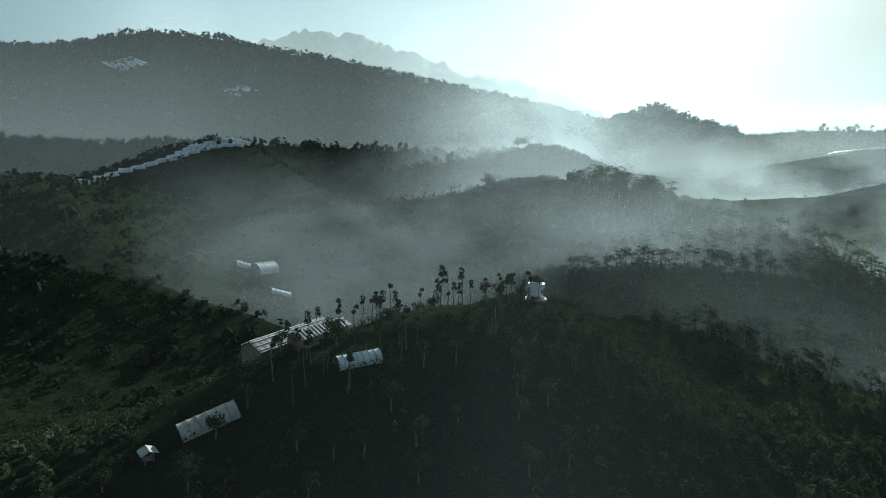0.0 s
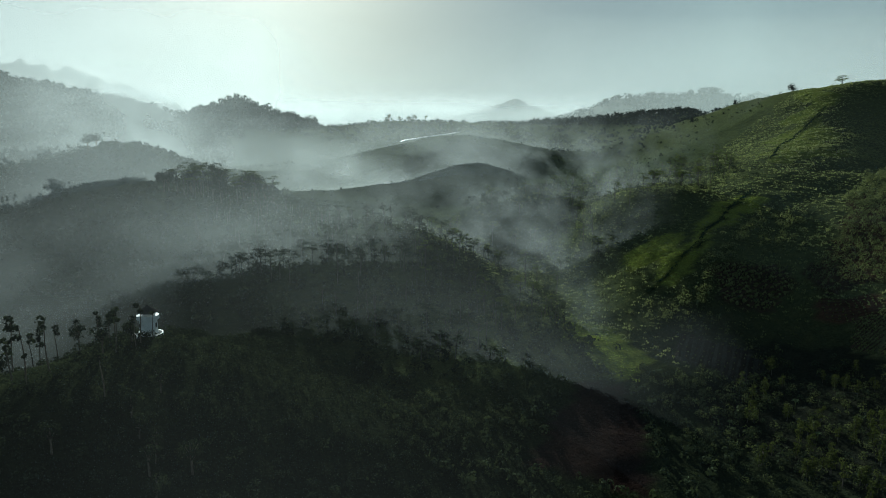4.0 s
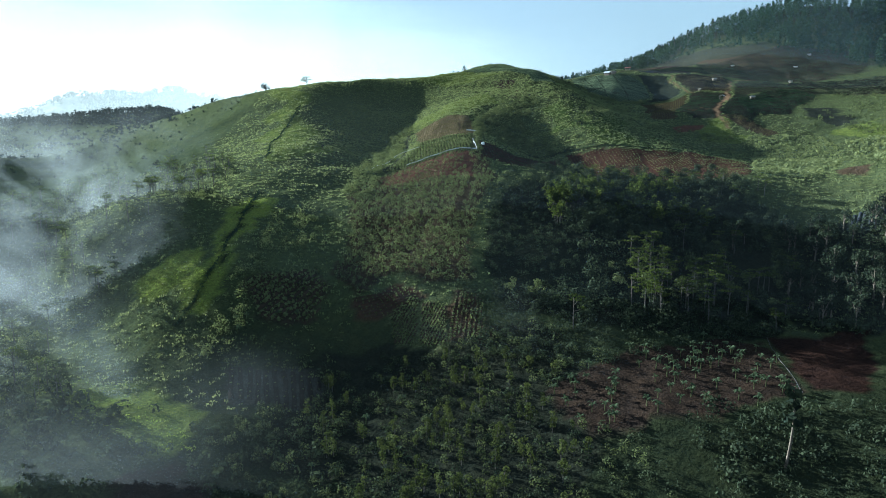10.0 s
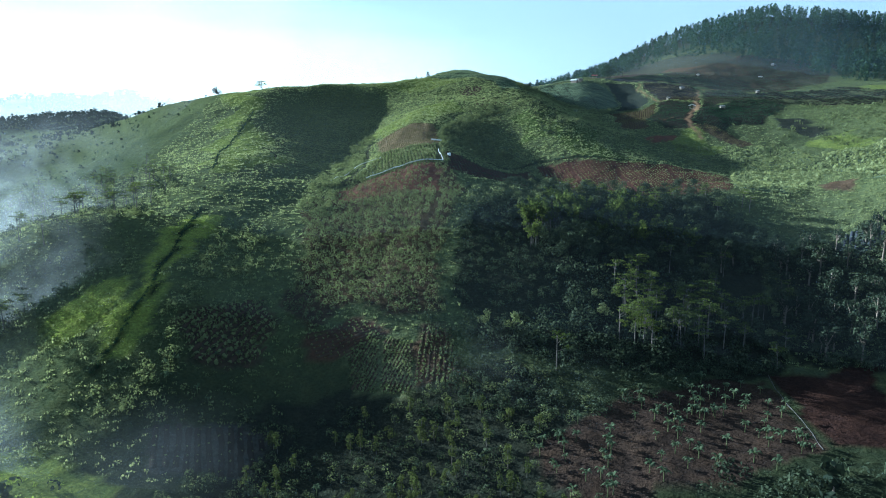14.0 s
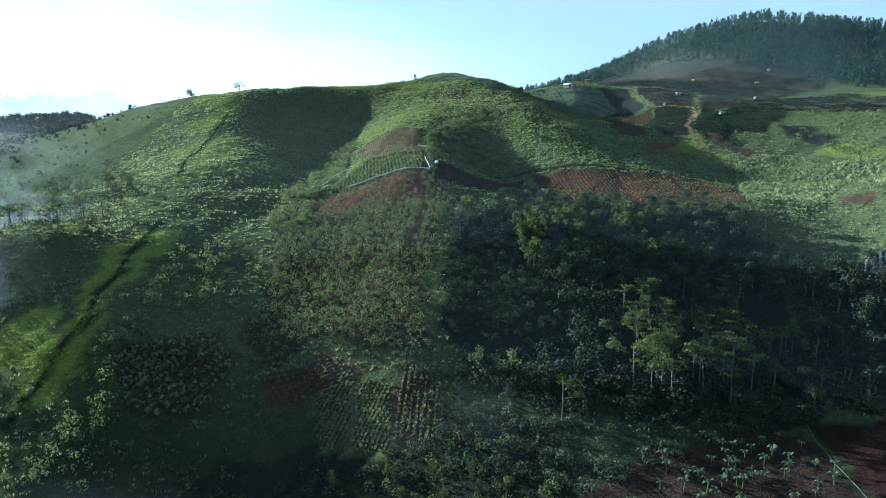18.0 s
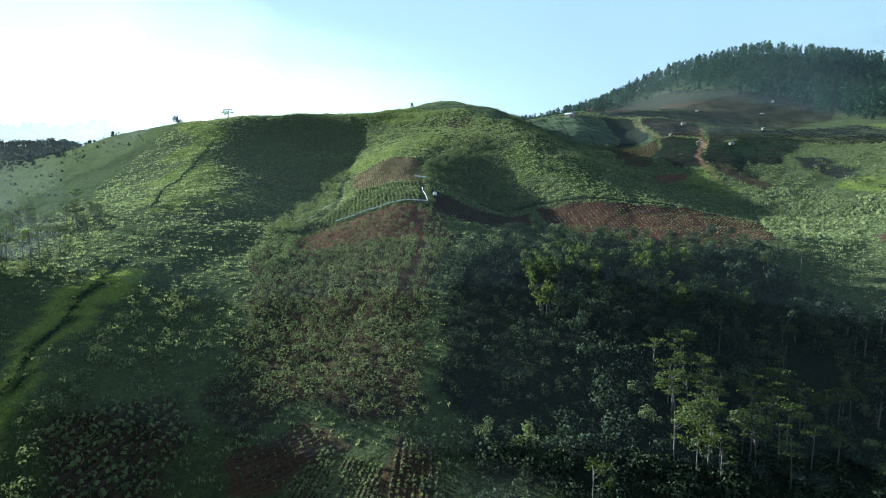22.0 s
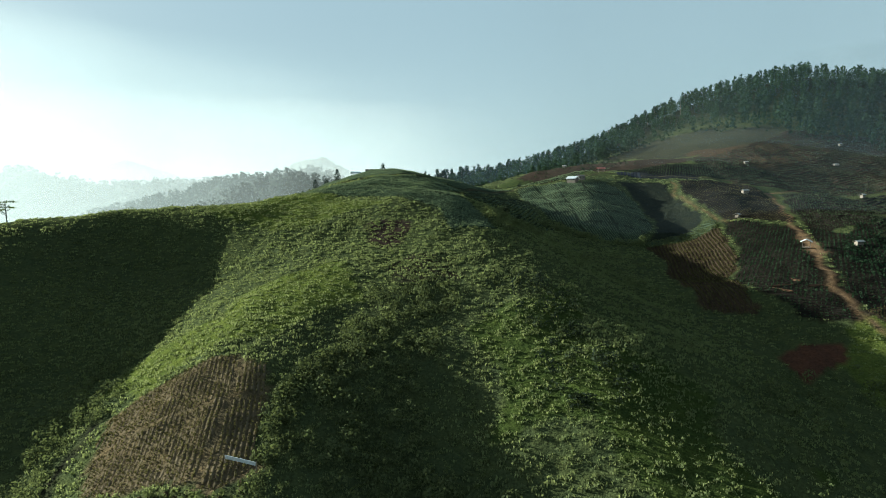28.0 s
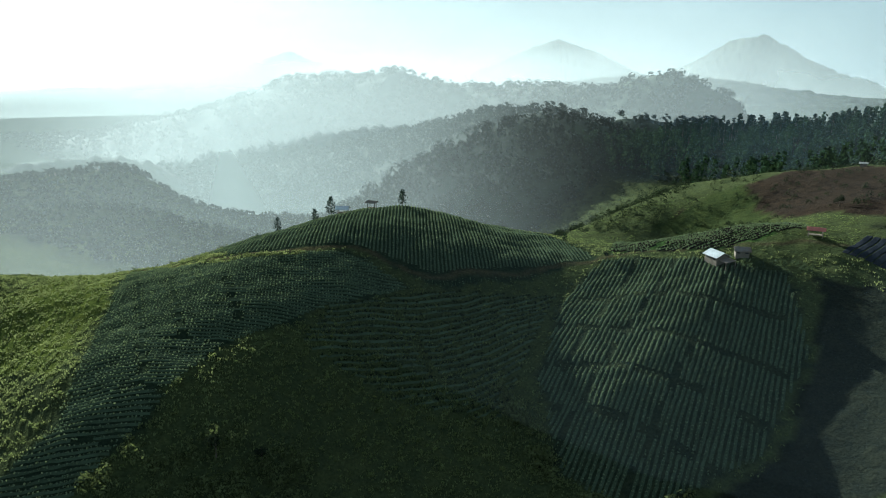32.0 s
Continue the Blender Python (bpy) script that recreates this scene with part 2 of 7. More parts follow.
# ---- land ----
# Crest and valley lines of the land: x, y, z in metres.
LAND = {
    "main_spur": ((-3, 30, -46), (-3, 55, -43), (-6, 80, -37), (-4, 107, -27), (-8, 140, -17), (-8, 176, -8.5), (-6, 190, -6),
                  (-9, 211, -3), (-14, 231, 2), (-19, 244, 5.5), (-14, 265, 10.5), (-20, 288, 15), (4, 285, 17.5), (5, 312, 26.5), (2, 330, 29)),
    "east_lobe": ((43, 199, -10), (36, 213, -4.5), (32, 228, 2.5), (28, 242, 7), (24, 262, 13), (22, 288, 20), (14, 306, 26)),
    "bare_side": ((7, 192, -11.5), (12, 182, -14)),
    "lobe_gully": ((24, 207, -12), (10, 222, -5), (8, 234, 0), (10, 246, 5), (6, 265, 12)),
    "summit": ((-8, 338, 29.5), (-7, 353, 32.2), (3, 354, 31.4), (-10, 368, 32.2), (-16, 380, 30.6), (-7, 384, 31.4), (10, 378, 31), (25, 372, 27)),
    "skyline_ridge": ((-19, 372, 29.8), (-18, 352, 29), (-16, 334, 28), (-18, 322, 26), (-27, 314, 24), (-38, 309, 22.2), (-50, 304, 20.8), (-61, 299, 20.1), (-71, 293, 19.7), (-80, 288, 19.3), (-93, 289, 18.4),
                      (-108, 291, 17.0), (-122, 297, 15.2), (-140, 303, 12.5), (-160, 330, 8), (-215, 380, 3), (-262, 402, 9), (-246, 438, 12), (-235, 456, 9), (-228, 470, -6), (-300, 480, -14)),
    "ridge_back": ((-33, 367, 24.2), (-44, 326, 21.2), (-50, 345, 17.4), (-65, 340, 13.8), (-79, 334, 12), (-91, 327, 10.5), (-104, 321, 13), (-56, 364, 15.5), (-72, 358, 9), (-43, 388, 20), (-62, 383, 13), (-113, 345, 6), (-110, 370, -4)),
    "back_slope": ((-60, 430, -5), (-10, 440, 8), (40, 440, 18), (-130, 440, -20), (-60, 500, -20), (-15, 505, 0), (32, 450, 24), (32, 500, 26), (-120, 560, -15)),
    "line_spur": ((-40, 60, -40), (-46, 76, -36), (-52, 93, -26.5), (-60, 139, -17.5), (-64, 165, -12), (-66, 196, -6), (-64, 228, -1), (-76, 262, 11), (-80, 276, 16.5)),
    "west_flank": ((-81, 109, -18), (-82, 151, -18), (-110, 200, -14), (-140, 260, -3), (-112, 105, -37), (-68, 88, -34)),
    "mid_gully": ((-30, 72, -41), (-30, 95, -32), (-32, 125, -25), (-33, 160, -17), (-37, 190, -13), (-40, 215, -10.5), (-43, 245, -4.5), (-55, 290, 8.5)),
    "east_face": ((12, 61, -39), (31, 80, -37), (27, 110, -30), (28, 137, -21), (67, 160, -15.5), (53, 128, -28), (42, 172, -16), (45, 186, -13)),
    "east_valley": ((41, 64, -37), (46, 84, -39), (64, 112, -35), (72, 138, -25.5), (84, 157, -17), (97, 184, -14), (86, 210, -13), (74, 240, -6), (64, 270, 0), (56, 300, 5), (46, 340, 13), (40, 374, 22.5)),
    "far_fields": ((76, 275, 3.5), (89, 267, 3), (104, 305, 10.5), (117, 309, 10.5), (95, 338, 13), (71, 330, 9), (60, 345, 16), (69, 359, 20.5),
                   (52, 367, 21.5), (45, 389, 26), (64, 389, 28.4), (78, 402, 31.5), (88, 420, 33), (97, 369, 22), (97, 381, 25), (95, 360, 18.3), (99, 390, 27.5), (120, 375, 23), (136, 439, 36.4), (68, 409, 32.6), (183, 430, 33.2), (171, 414, 27), (120, 250, -2), (150, 300, 10), (105, 190, -12)),
    "dome_east": ((66, 372, 23.4), (80, 374, 20.8), (88, 376, 19.6), (87, 366, 16.6), (87, 352, 13), (80, 342, 9.6)),
    "forest_mountain": ((-170, 640, -5), (-60, 600, 20), (-18, 640, 22), (20, 620, 26), (70, 612, 36), (125, 615, 52), (190, 612, 82), (260, 608, 100), (330, 625, 96), (430, 640, 92), (600, 640, 80)),
    "mountain_foot": ((60, 470, 33), (80, 488, 37), (140, 470, 40), (200, 500, 55), (260, 500, 52), (330, 480, 48), (200, 430, 32), (260, 400, 28), (330, 350, 25), (240, 300, 15), (60, 540, 22)),
    "east_cut": ((82, 131, -23.6), (98, 150, -15), (111, 194, -12.4), (104, 160, -12), (118, 150, -8)),
    "east_side": ((130, 160, -6), (160, 200, 0), (220, 220, 10), (120, 90, -28), (180, 60, -30), (260, 120, 0)),
    "tower_spur": ((-25, -72, -38), (-38, -57, -34), (-46, -43, -30.3), (-52, -55, -31.3), (-63, -46.6, -31), (-62, -27, -26.5), (-77, -11, -29.3), (-80, 5, -36), (-70, 20, -43)),
    "spur_front": ((-10, -50, -42), (-25, -30, -40), (-45, -10, -37), (-50, 0, -36), (-45, 14, -42), (0, 0, -48), (-34, 46, -42), (-50, 40, -39.5), (20, 20, -48), (60, 0, -46), (0, -90, -46)),
    "spur_back": ((-70, -68, -45), (-86, -48, -48), (-110, -20, -52), (-115, -63, -42), (-150, -60, -50), (-75, -110, -40)),
    "grove_hill": ((-268, -38, -35), (-267, -23, -31), (-271, -8, -27.5), (-273, 13, -20), (-280, 30, -13), (-285, 48, -8), (-253, 52, -12), (-292, 76, -16), (-276, 92, -24), (-244, 76, -22), (-202, 44, -22), (-163, 48, -25), (-144, 53, -26.5), (-134, 59, -27), (-120, 68, -26), (-104, 74, -29)),
    "grove_face": ((-190, -28, -40), (-184, 0, -38), (-148, 17, -33), (-134, 28, -31), (-106, 17, -37), (-105, 36, -33), (-92, 50, -35), (-72, 24, -41), (-280, -60, -38), (-225, -20, -36)),
    "left_hill": ((-150, -135, -16), (-139, -125, -18), (-136, -112, -19.5), (-132, -103, -23), (-125, -93, -29), (-118, -84, -34), (-107, -99, -30), (-112, -112, -26)),
    "knoll": ((-100, 84, -38), (-124, 105, -26), (-118, 112, -25), (-150, 120, -30)),
    "mist_valley": ((-160, 80, -34), (-190, 130, -26), (-250, 110, -28), (-180, 190, -22), (-170, 250, -18), (-350, 150, -24), (-420, 120, -26), (-240, 290, -10)),
    "pale_hill": ((-204, 172, -6), (-260, 230, -3), (-330, 290, -4), (-420, 250, -12), (-430, 345, 4), (-520, 380, 6), (-360, 420, 2), (-560, 270, -4)),
    "west_mountain": ((-639, -355, 60), (-664, -293, 67), (-675, -263, 81), (-697, -169, 82), (-701, -148, 76), (-707, -80, 69), (-707, 3, 54), (-700, 64, 43), (-689, 124, 32), (-673, 182, 18), (-560, 150, 4), (-680, -440, 60), (-600, -600, 70)),
    "west_foot": ((-480, -240, 10), (-450, -120, 2), (-430, -20, -10), (-380, -190, -38), (-300, -110, -14), (-232, -86, -7.5), (-190, -92, -24), (-330, -250, -30), (-240, -190, -42)),
    "west_near": ((-190, -165, -30), (-110, -165, -26), (-190, -230, -30), (-260, -330, -10)),
    "rim": ((300, -200, -40), (0, -350, -40), (-200, -450, 0), (400, 0, -20), (700, 300, 30), (-800, 300, -10), (-700, 600, -35), (-400, 800, -45), (-420, 580, -36), (-250, 570, -32), (0, 800, -10), (300, 850, 40), (-520, 490, -12)),
}


def land_weights():
    knots = np.array([p for line in LAND.values() for p in line], float)
    ring = [(1700 * math.cos(a), 1700 * math.sin(a), -40.0) for a in np.arange(0, 6.28, 0.3927)]
    knots = np.concatenate([knots, ring])
    gap = np.hypot(*(knots[:, None, :2] - knots[None, :, :2]).transpose(2, 0, 1))
    system = np.sqrt(gap**2 + 12.0**2) - np.eye(len(knots)) * 1.2
    return knots[:, :2], np.linalg.solve(system, knots[:, 2] + 20.0)


LAND_XY, LAND_W = land_weights()


def ripple(x, y):
    """Small uneven ground, in metres."""
    return (0.5 * np.sin(x / 7.3 + 1.7 * np.sin(y / 11.0)) * np.sin(y / 9.1 + 1.3 * np.sin(x / 13.0))
            + 0.16 * np.sin(x / 1.25 + 1.4 * np.sin(y / 2.3)) * np.sin(y / 1.4 + 1.2 * np.sin(x / 2.7))
            + 0.22 * np.sin(x / 2.9 + y / 4.7) * np.sin(y / 3.1 - x / 5.3 + 0.8 * np.sin(x / 6.0)))


def height(x, y):
    """Height of the ground at plan places (arrays)."""
    x, y = np.atleast_1d(np.asarray(x, float)), np.atleast_1d(np.asarray(y, float))
    shape, x, y = np.broadcast(x, y).shape, x.ravel(), y.ravel()
    out = np.empty(len(x))
    for a in range(0, len(x), 20000):
        px, py = x[a : a + 20000, None], y[a : a + 20000, None]
        out[a : a + 20000] = np.sqrt((px - LAND_XY[:, 0]) ** 2 + (py - LAND_XY[:, 1]) ** 2 + 144.0) @ LAND_W - 20.0
    far = np.clip((np.hypot(x, y - 100) - 900) / 800, 0, 1)
    far = far * far * (3 - 2 * far)
    return ((out + ripple(x, y)) * (1 - far) - 45 * far).reshape(shape)

# ---- ground ----
def inside(poly, x, y):
    """Which plan places lie inside a polygon."""
    x, y = np.asarray(x, float), np.asarray(y, float)
    hit = np.zeros(x.shape, bool)
    q = np.asarray(poly, float)
    for (ax, ay), (bx, by) in zip(q, np.roll(q, -1, 0)):
        cross = (ay > y) != (by > y)
        hit ^= cross & (x < (bx - ax) * (y - ay) / (by - ay + 1e-12) + ax)
    return hit


def near_line(line, x, y):
    """Distance of plan places from a broken line."""
    best = np.full(np.shape(x), 1e9)
    q = np.asarray(line, float)
    for (ax, ay), (bx, by) in zip(q[:-1], q[1:]):
        ux, uy = bx - ax, by - ay
        s = np.clip(((x - ax) * ux + (y - ay) * uy) / (ux * ux + uy * uy), 0, 1)
        best = np.minimum(best, np.hypot(x - ax - s * ux, y - ay - s * uy))
    return best


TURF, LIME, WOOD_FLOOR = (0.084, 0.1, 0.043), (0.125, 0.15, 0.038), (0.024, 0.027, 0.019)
BRIGHT_LIME = (0.19, 0.22, 0.05)
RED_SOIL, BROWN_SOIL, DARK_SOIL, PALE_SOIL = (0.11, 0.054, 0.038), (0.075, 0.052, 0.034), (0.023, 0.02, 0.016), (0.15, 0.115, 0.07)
CROP_GREEN, ORANGE = (0.04, 0.055, 0.034), (0.22, 0.14, 0.085)

# Plots in plan, each with the colour of its soil or turf.
PLOTS = [
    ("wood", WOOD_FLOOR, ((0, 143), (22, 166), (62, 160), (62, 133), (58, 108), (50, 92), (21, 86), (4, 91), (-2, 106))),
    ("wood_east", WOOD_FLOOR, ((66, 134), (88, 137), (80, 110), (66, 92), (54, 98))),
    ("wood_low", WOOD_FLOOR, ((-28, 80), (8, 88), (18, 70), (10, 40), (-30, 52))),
    ("lime_a", BRIGHT_LIME, ((-54, 82), (-56, 90), (-54, 98), (-58, 112), (-60, 136), (-53, 136), (-51, 102), (-48, 90), (-50, 84))),
    ("lime_b", BRIGHT_LIME, ((-67, 92), (-63, 99), (-57, 100), (-55, 93), (-59, 88), (-63, 88))),
    ("lime_foot", LIME, ((-62, 67), (-54, 66), (-47, 61), (-38, 54), (-36, 50), (-45, 48), (-56, 54), (-64, 61))),
    ("lime_shelf", LIME, ((72, 249), (82, 263), (89, 264), (98, 241), (90, 235), (82, 243))),
    ("lime_mound", LIME, ((119, 238), (130, 246), (146, 242), (134, 222), (123, 226))),
    ("lime_bank", LIME, ((170, 312), (176, 334), (217, 387), (246, 407), (250, 380), (200, 320))),
    ("lime_top", LIME, ((-76, 180), (-60, 176), (-58, 200), (-74, 235), (-90, 280), (-104, 300), (-92, 250), (-84, 210))),
    ("lime_mid", LIME, ((-30, 236), (-20, 240), (-8, 238), (-2, 250), (-8, 268), (-24, 262), (-34, 246))),
    ("lime_lobe", (0.062, 0.083, 0.024), ((16, 226), (28, 216), (48, 200), (62, 202), (50, 216), (38, 236), (30, 252), (20, 244))),
    ("lime_ridge", LIME, ((-30, 300), (-12, 296), (4, 296), (-6, 306), (-28, 326), (-50, 338), (-60, 326))),
    ("bare_weeds", (0.052, 0.038, 0.032), ((-3, 290), (2, 291), (6, 289), (6, 279), (2, 276), (-3, 283))),
    ("dry_weeds", (0.062, 0.058, 0.034), ((4, 267), (7, 271), (15, 266), (17, 260), (11, 257), (5, 259))),
    ("shrub_soil", (0.052, 0.04, 0.026), ((-29, 174), (-15, 180), (-6, 180), (0, 159), (-3, 135), (-5, 116), (-3, 99), (-13, 100), (-20, 104), (-26, 96), (-31, 100), (-31, 115), (-35, 136), (-41, 156))),
    ("red_top", (0.085, 0.045, 0.033), ((-33, 170), (-16, 178), (-6, 180), (-6, 156), (-20, 158), (-31, 156))),
    ("red_field", (0.052, 0.027, 0.02), ((24, 208), (48, 201), (70, 200), (80, 196), (68, 163), (56, 162), (40, 168), (26, 172))),
    ("tilled_plot", PALE_SOIL, ((-32, 231), (-24, 236), (-18, 237), (-11, 233), (-8, 213), (-10, 209), (-27, 214))),
    ("cassava_plot", (0.09, 0.10, 0.045), ((-27, 213), (-10, 208), (-8, 213), (-6, 181), (-14, 178), (-20, 175), (-29, 174), (-33, 172), (-29, 192))),
    ("bare_plot", (0.045, 0.028, 0.025), ((-7, 202), (5, 194), (21, 206), (24, 180), (14, 174), (-4, 172))),
    ("red_patch", (0.075, 0.045, 0.032), ((-26, 94), (-19, 99), (-12, 95), (-16, 90), (-23, 90))),
    ("row_plot", (0.11, 0.12, 0.06), ((-18, 90), (-15, 95), (-8, 92), (-7, 80), (-16, 82))),
    ("brown_plot", BROWN_SOIL, ((-7, 97), (-2, 95), (0, 82), (-7, 82))),
    ("purple_plot", (0.05, 0.042, 0.03), ((-46, 93), (-35, 103), (-31, 96), (-31, 86), (-40, 84))),
    ("banana_plot", (0.04, 0.028, 0.022), ((23, 79), (40, 90), (47, 90), (43, 67), (37, 62), (24, 57), (13, 57), (8, 66))),
    ("dark_red_plot", (0.03, 0.017, 0.014), ((49, 92), (67, 96), (60, 80), (52, 68), (45, 68))),
    ("pit", (0.03, 0.02, 0.019), ((-42, 42), (-36, 48), (-20, 30), (-34, 20))),
    ("net_plot", (0.05, 0.05, 0.045), ((-41, 72), (-30, 75), (-26, 73), (-26, 66), (-38, 64))),
    ("brown_east", (0.055, 0.039, 0.026), ((72, 334), (97, 343), (91, 322), (87, 308), (79, 294), (70, 290), (68, 303), (72, 316))),
    ("dark_east", DARK_SOIL, ((99, 346), (116, 331), (98, 287), (90, 261), (80, 266), (78, 289), (92, 318))),
    ("dark_far", DARK_SOIL, ((118, 333), (130, 315), (100, 255), (92, 262), (93, 272), (106, 304))),
    ("red_east", RED_SOIL, ((69, 254), (82, 258), (80, 251), (68, 244))),
    ("brown_strip", (0.06, 0.048, 0.034), ((91, 265), (97, 268), (106, 243), (100, 240))),
    ("brown_patch", BROWN_SOIL, ((92, 164), (93, 171), (98, 172), (102, 168), (97, 160))),
    ("covered_beds", (0.04, 0.05, 0.045), ((80, 131), (82, 138), (90, 137), (88, 129))),
    ("dark_right", DARK_SOIL, ((108, 300), (118, 316), (132, 332), (150, 340), (146, 306), (128, 282), (119, 269), (104, 268))),
    ("brown_quarter", (0.036, 0.031, 0.023), ((134, 378), (152, 390), (158, 370), (150, 342), (132, 330), (118, 329), (122, 348))),
    ("dark_terrace", (0.03, 0.033, 0.026), ((125, 262), (127, 275), (138, 276), (137, 247), (129, 246))),
    # Dark soil, with the shadow beside the dome put into its colour too.
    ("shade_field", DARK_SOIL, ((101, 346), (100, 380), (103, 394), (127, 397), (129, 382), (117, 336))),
    ("back_field", (0.036, 0.04, 0.028), ((86, 420), (100, 404), (126, 402), (150, 402), (152, 428), (120, 438), (96, 428))),
    ("green_rows", (0.06, 0.075, 0.03), ((72, 333), (97, 343), (99, 351), (85, 346), (73, 338))),
    ("upper_fallow", (0.05, 0.05, 0.034), ((100, 500), (110, 545), (135, 552), (170, 535), (200, 508), (210, 484), (184, 470), (150, 474), (120, 482))),
    ("brown_low", BROWN_SOIL, ((69, 303), (78, 306), (78, 286), (74, 270), (66, 276))),
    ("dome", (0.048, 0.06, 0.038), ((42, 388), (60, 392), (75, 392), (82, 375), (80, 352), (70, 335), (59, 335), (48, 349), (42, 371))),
    ("summit_rows", CROP_GREEN, ((-34, 332), (-6, 335), (7, 350), (21, 352), (16, 334), (15, 316), (21, 300), (25, 285), (15, 281), (13, 294), (-4, 308))),
    ("knoll_rows", CROP_GREEN, ((-32, 345), (-8, 337), (6, 352), (24, 356), (42, 388), (28, 398), (-2, 402), (-24, 384), (-40, 362))),
    ("saddle_rows", (0.065, 0.105, 0.035), ((42, 392), (62, 396), (76, 412), (60, 440), (30, 430))),
    # East side of the domed field: its shade is put into a darker soil.
    ("dome_shaded_side", (0.03, 0.034, 0.025), ((80, 392), (96, 392), (96, 352), (88, 342), (72, 336), (82, 352), (83, 375))),
    ("red_hill", (0.045, 0.034, 0.027), ((36, 446), (50, 470), (70, 490), (120, 480), (150, 470), (120, 440), (96, 428), (70, 438))),
    ("saddle_lime", (0.06, 0.076, 0.03), ((33, 443), (40, 452), (44, 466), (52, 470), (62, 446), (67, 432), (50, 440))),
    ("black_sheet", (0.03, 0.032, 0.035), ((86, 400), (96, 418), (116, 414), (112, 396))),
    ("east_terraces", (0.06, 0.058, 0.04), ((125, 395), (160, 380), (220, 420), (260, 480), (200, 500), (130, 460))),
    ("east_terrace_low", (0.07, 0.075, 0.04), ((130, 320), (190, 300), (240, 350), (220, 400), (160, 375))),
    ("terrace_brown", BROWN_SOIL, ((150, 430), (190, 440), (180, 480), (140, 490))),
]
TRACKS = [
    ("orange_road", ORANGE, 0.7, ((90, 250), (90, 262), (91, 272), (96, 286), (106, 308), (112, 326), (130, 379), (150, 392))),
    ("orange_cut", ORANGE, 1.8, ((104, 303), (107, 311), (112, 324))),
    ("field_track", (0.1, 0.085, 0.05), 0.6, ((-70, 342), (-34, 334), (-8, 337), (6, 351), (22, 358), (42, 390), (62, 398), (84, 406), (105, 401), (127, 400), (170, 398))),
    ("pale_track", (0.15, 0.11, 0.055), 0.7, ((101, 392), (97, 380), (98, 360), (100, 344))),
    ("line_path", (0.02, 0.028, 0.014), 0.55, ((-53, 80), (-52, 98), (-54, 111), (-60, 141))),
    ("upper_path", (0.02, 0.03, 0.014), 0.5, ((-70, 176), (-77, 201), (-82, 253))),
    ("red_edge", (0.03, 0.03, 0.016), 0.9, ((8, 204), (24, 210), (48, 203), (70, 202), (81, 196))),
    ("plot_ditch", (0.025, 0.025, 0.018), 0.9, ((-33, 172), (-31, 200), (-34, 232))),
]


def lines_of(*runs):
    """Grid lines from runs of (start, end, step), with gaps that grow outwards to the horizon."""
    mid = np.concatenate([np.arange(a, b, s) for a, b, s in runs])
    out, step, at = [], 3.0, mid[-1]
    while at < 4900:
        step *= 1.15
        at += step
        out.append(at)
    back, step, at = [], 3.0, mid[0]
    while at > -4900:
        step *= 1.15
        at -= step
        back.append(at)
    return np.concatenate([back[::-1], mid, out])


def bulk(name, co, tri, material, parent=None, tone=None, smooth=False):
    """A mesh object from arrays of places and triangles."""
    me = bpy.data.meshes.new(name)
    me.vertices.add(len(co))
    me.vertices.foreach_set("co", np.asarray(co, np.float32).ravel())
    me.loops.add(tri.size)
    me.loops.foreach_set("vertex_index", np.asarray(tri, np.int32).ravel())
    me.polygons.add(len(tri))
    me.polygons.foreach_set("loop_start", np.arange(0, tri.size, tri.shape[1], dtype=np.int32))
    if smooth:
        me.polygons.foreach_set("use_smooth", np.ones(len(tri), bool))
    me.materials.append(material)
    if tone is not None:
        me.attributes.new("tone", "FLOAT", "POINT").data.foreach_set("value", np.asarray(tone, np.float32))
    me.update()
    me.validate()
    ob = new(name, me)
    ob.parent = parent
    return ob


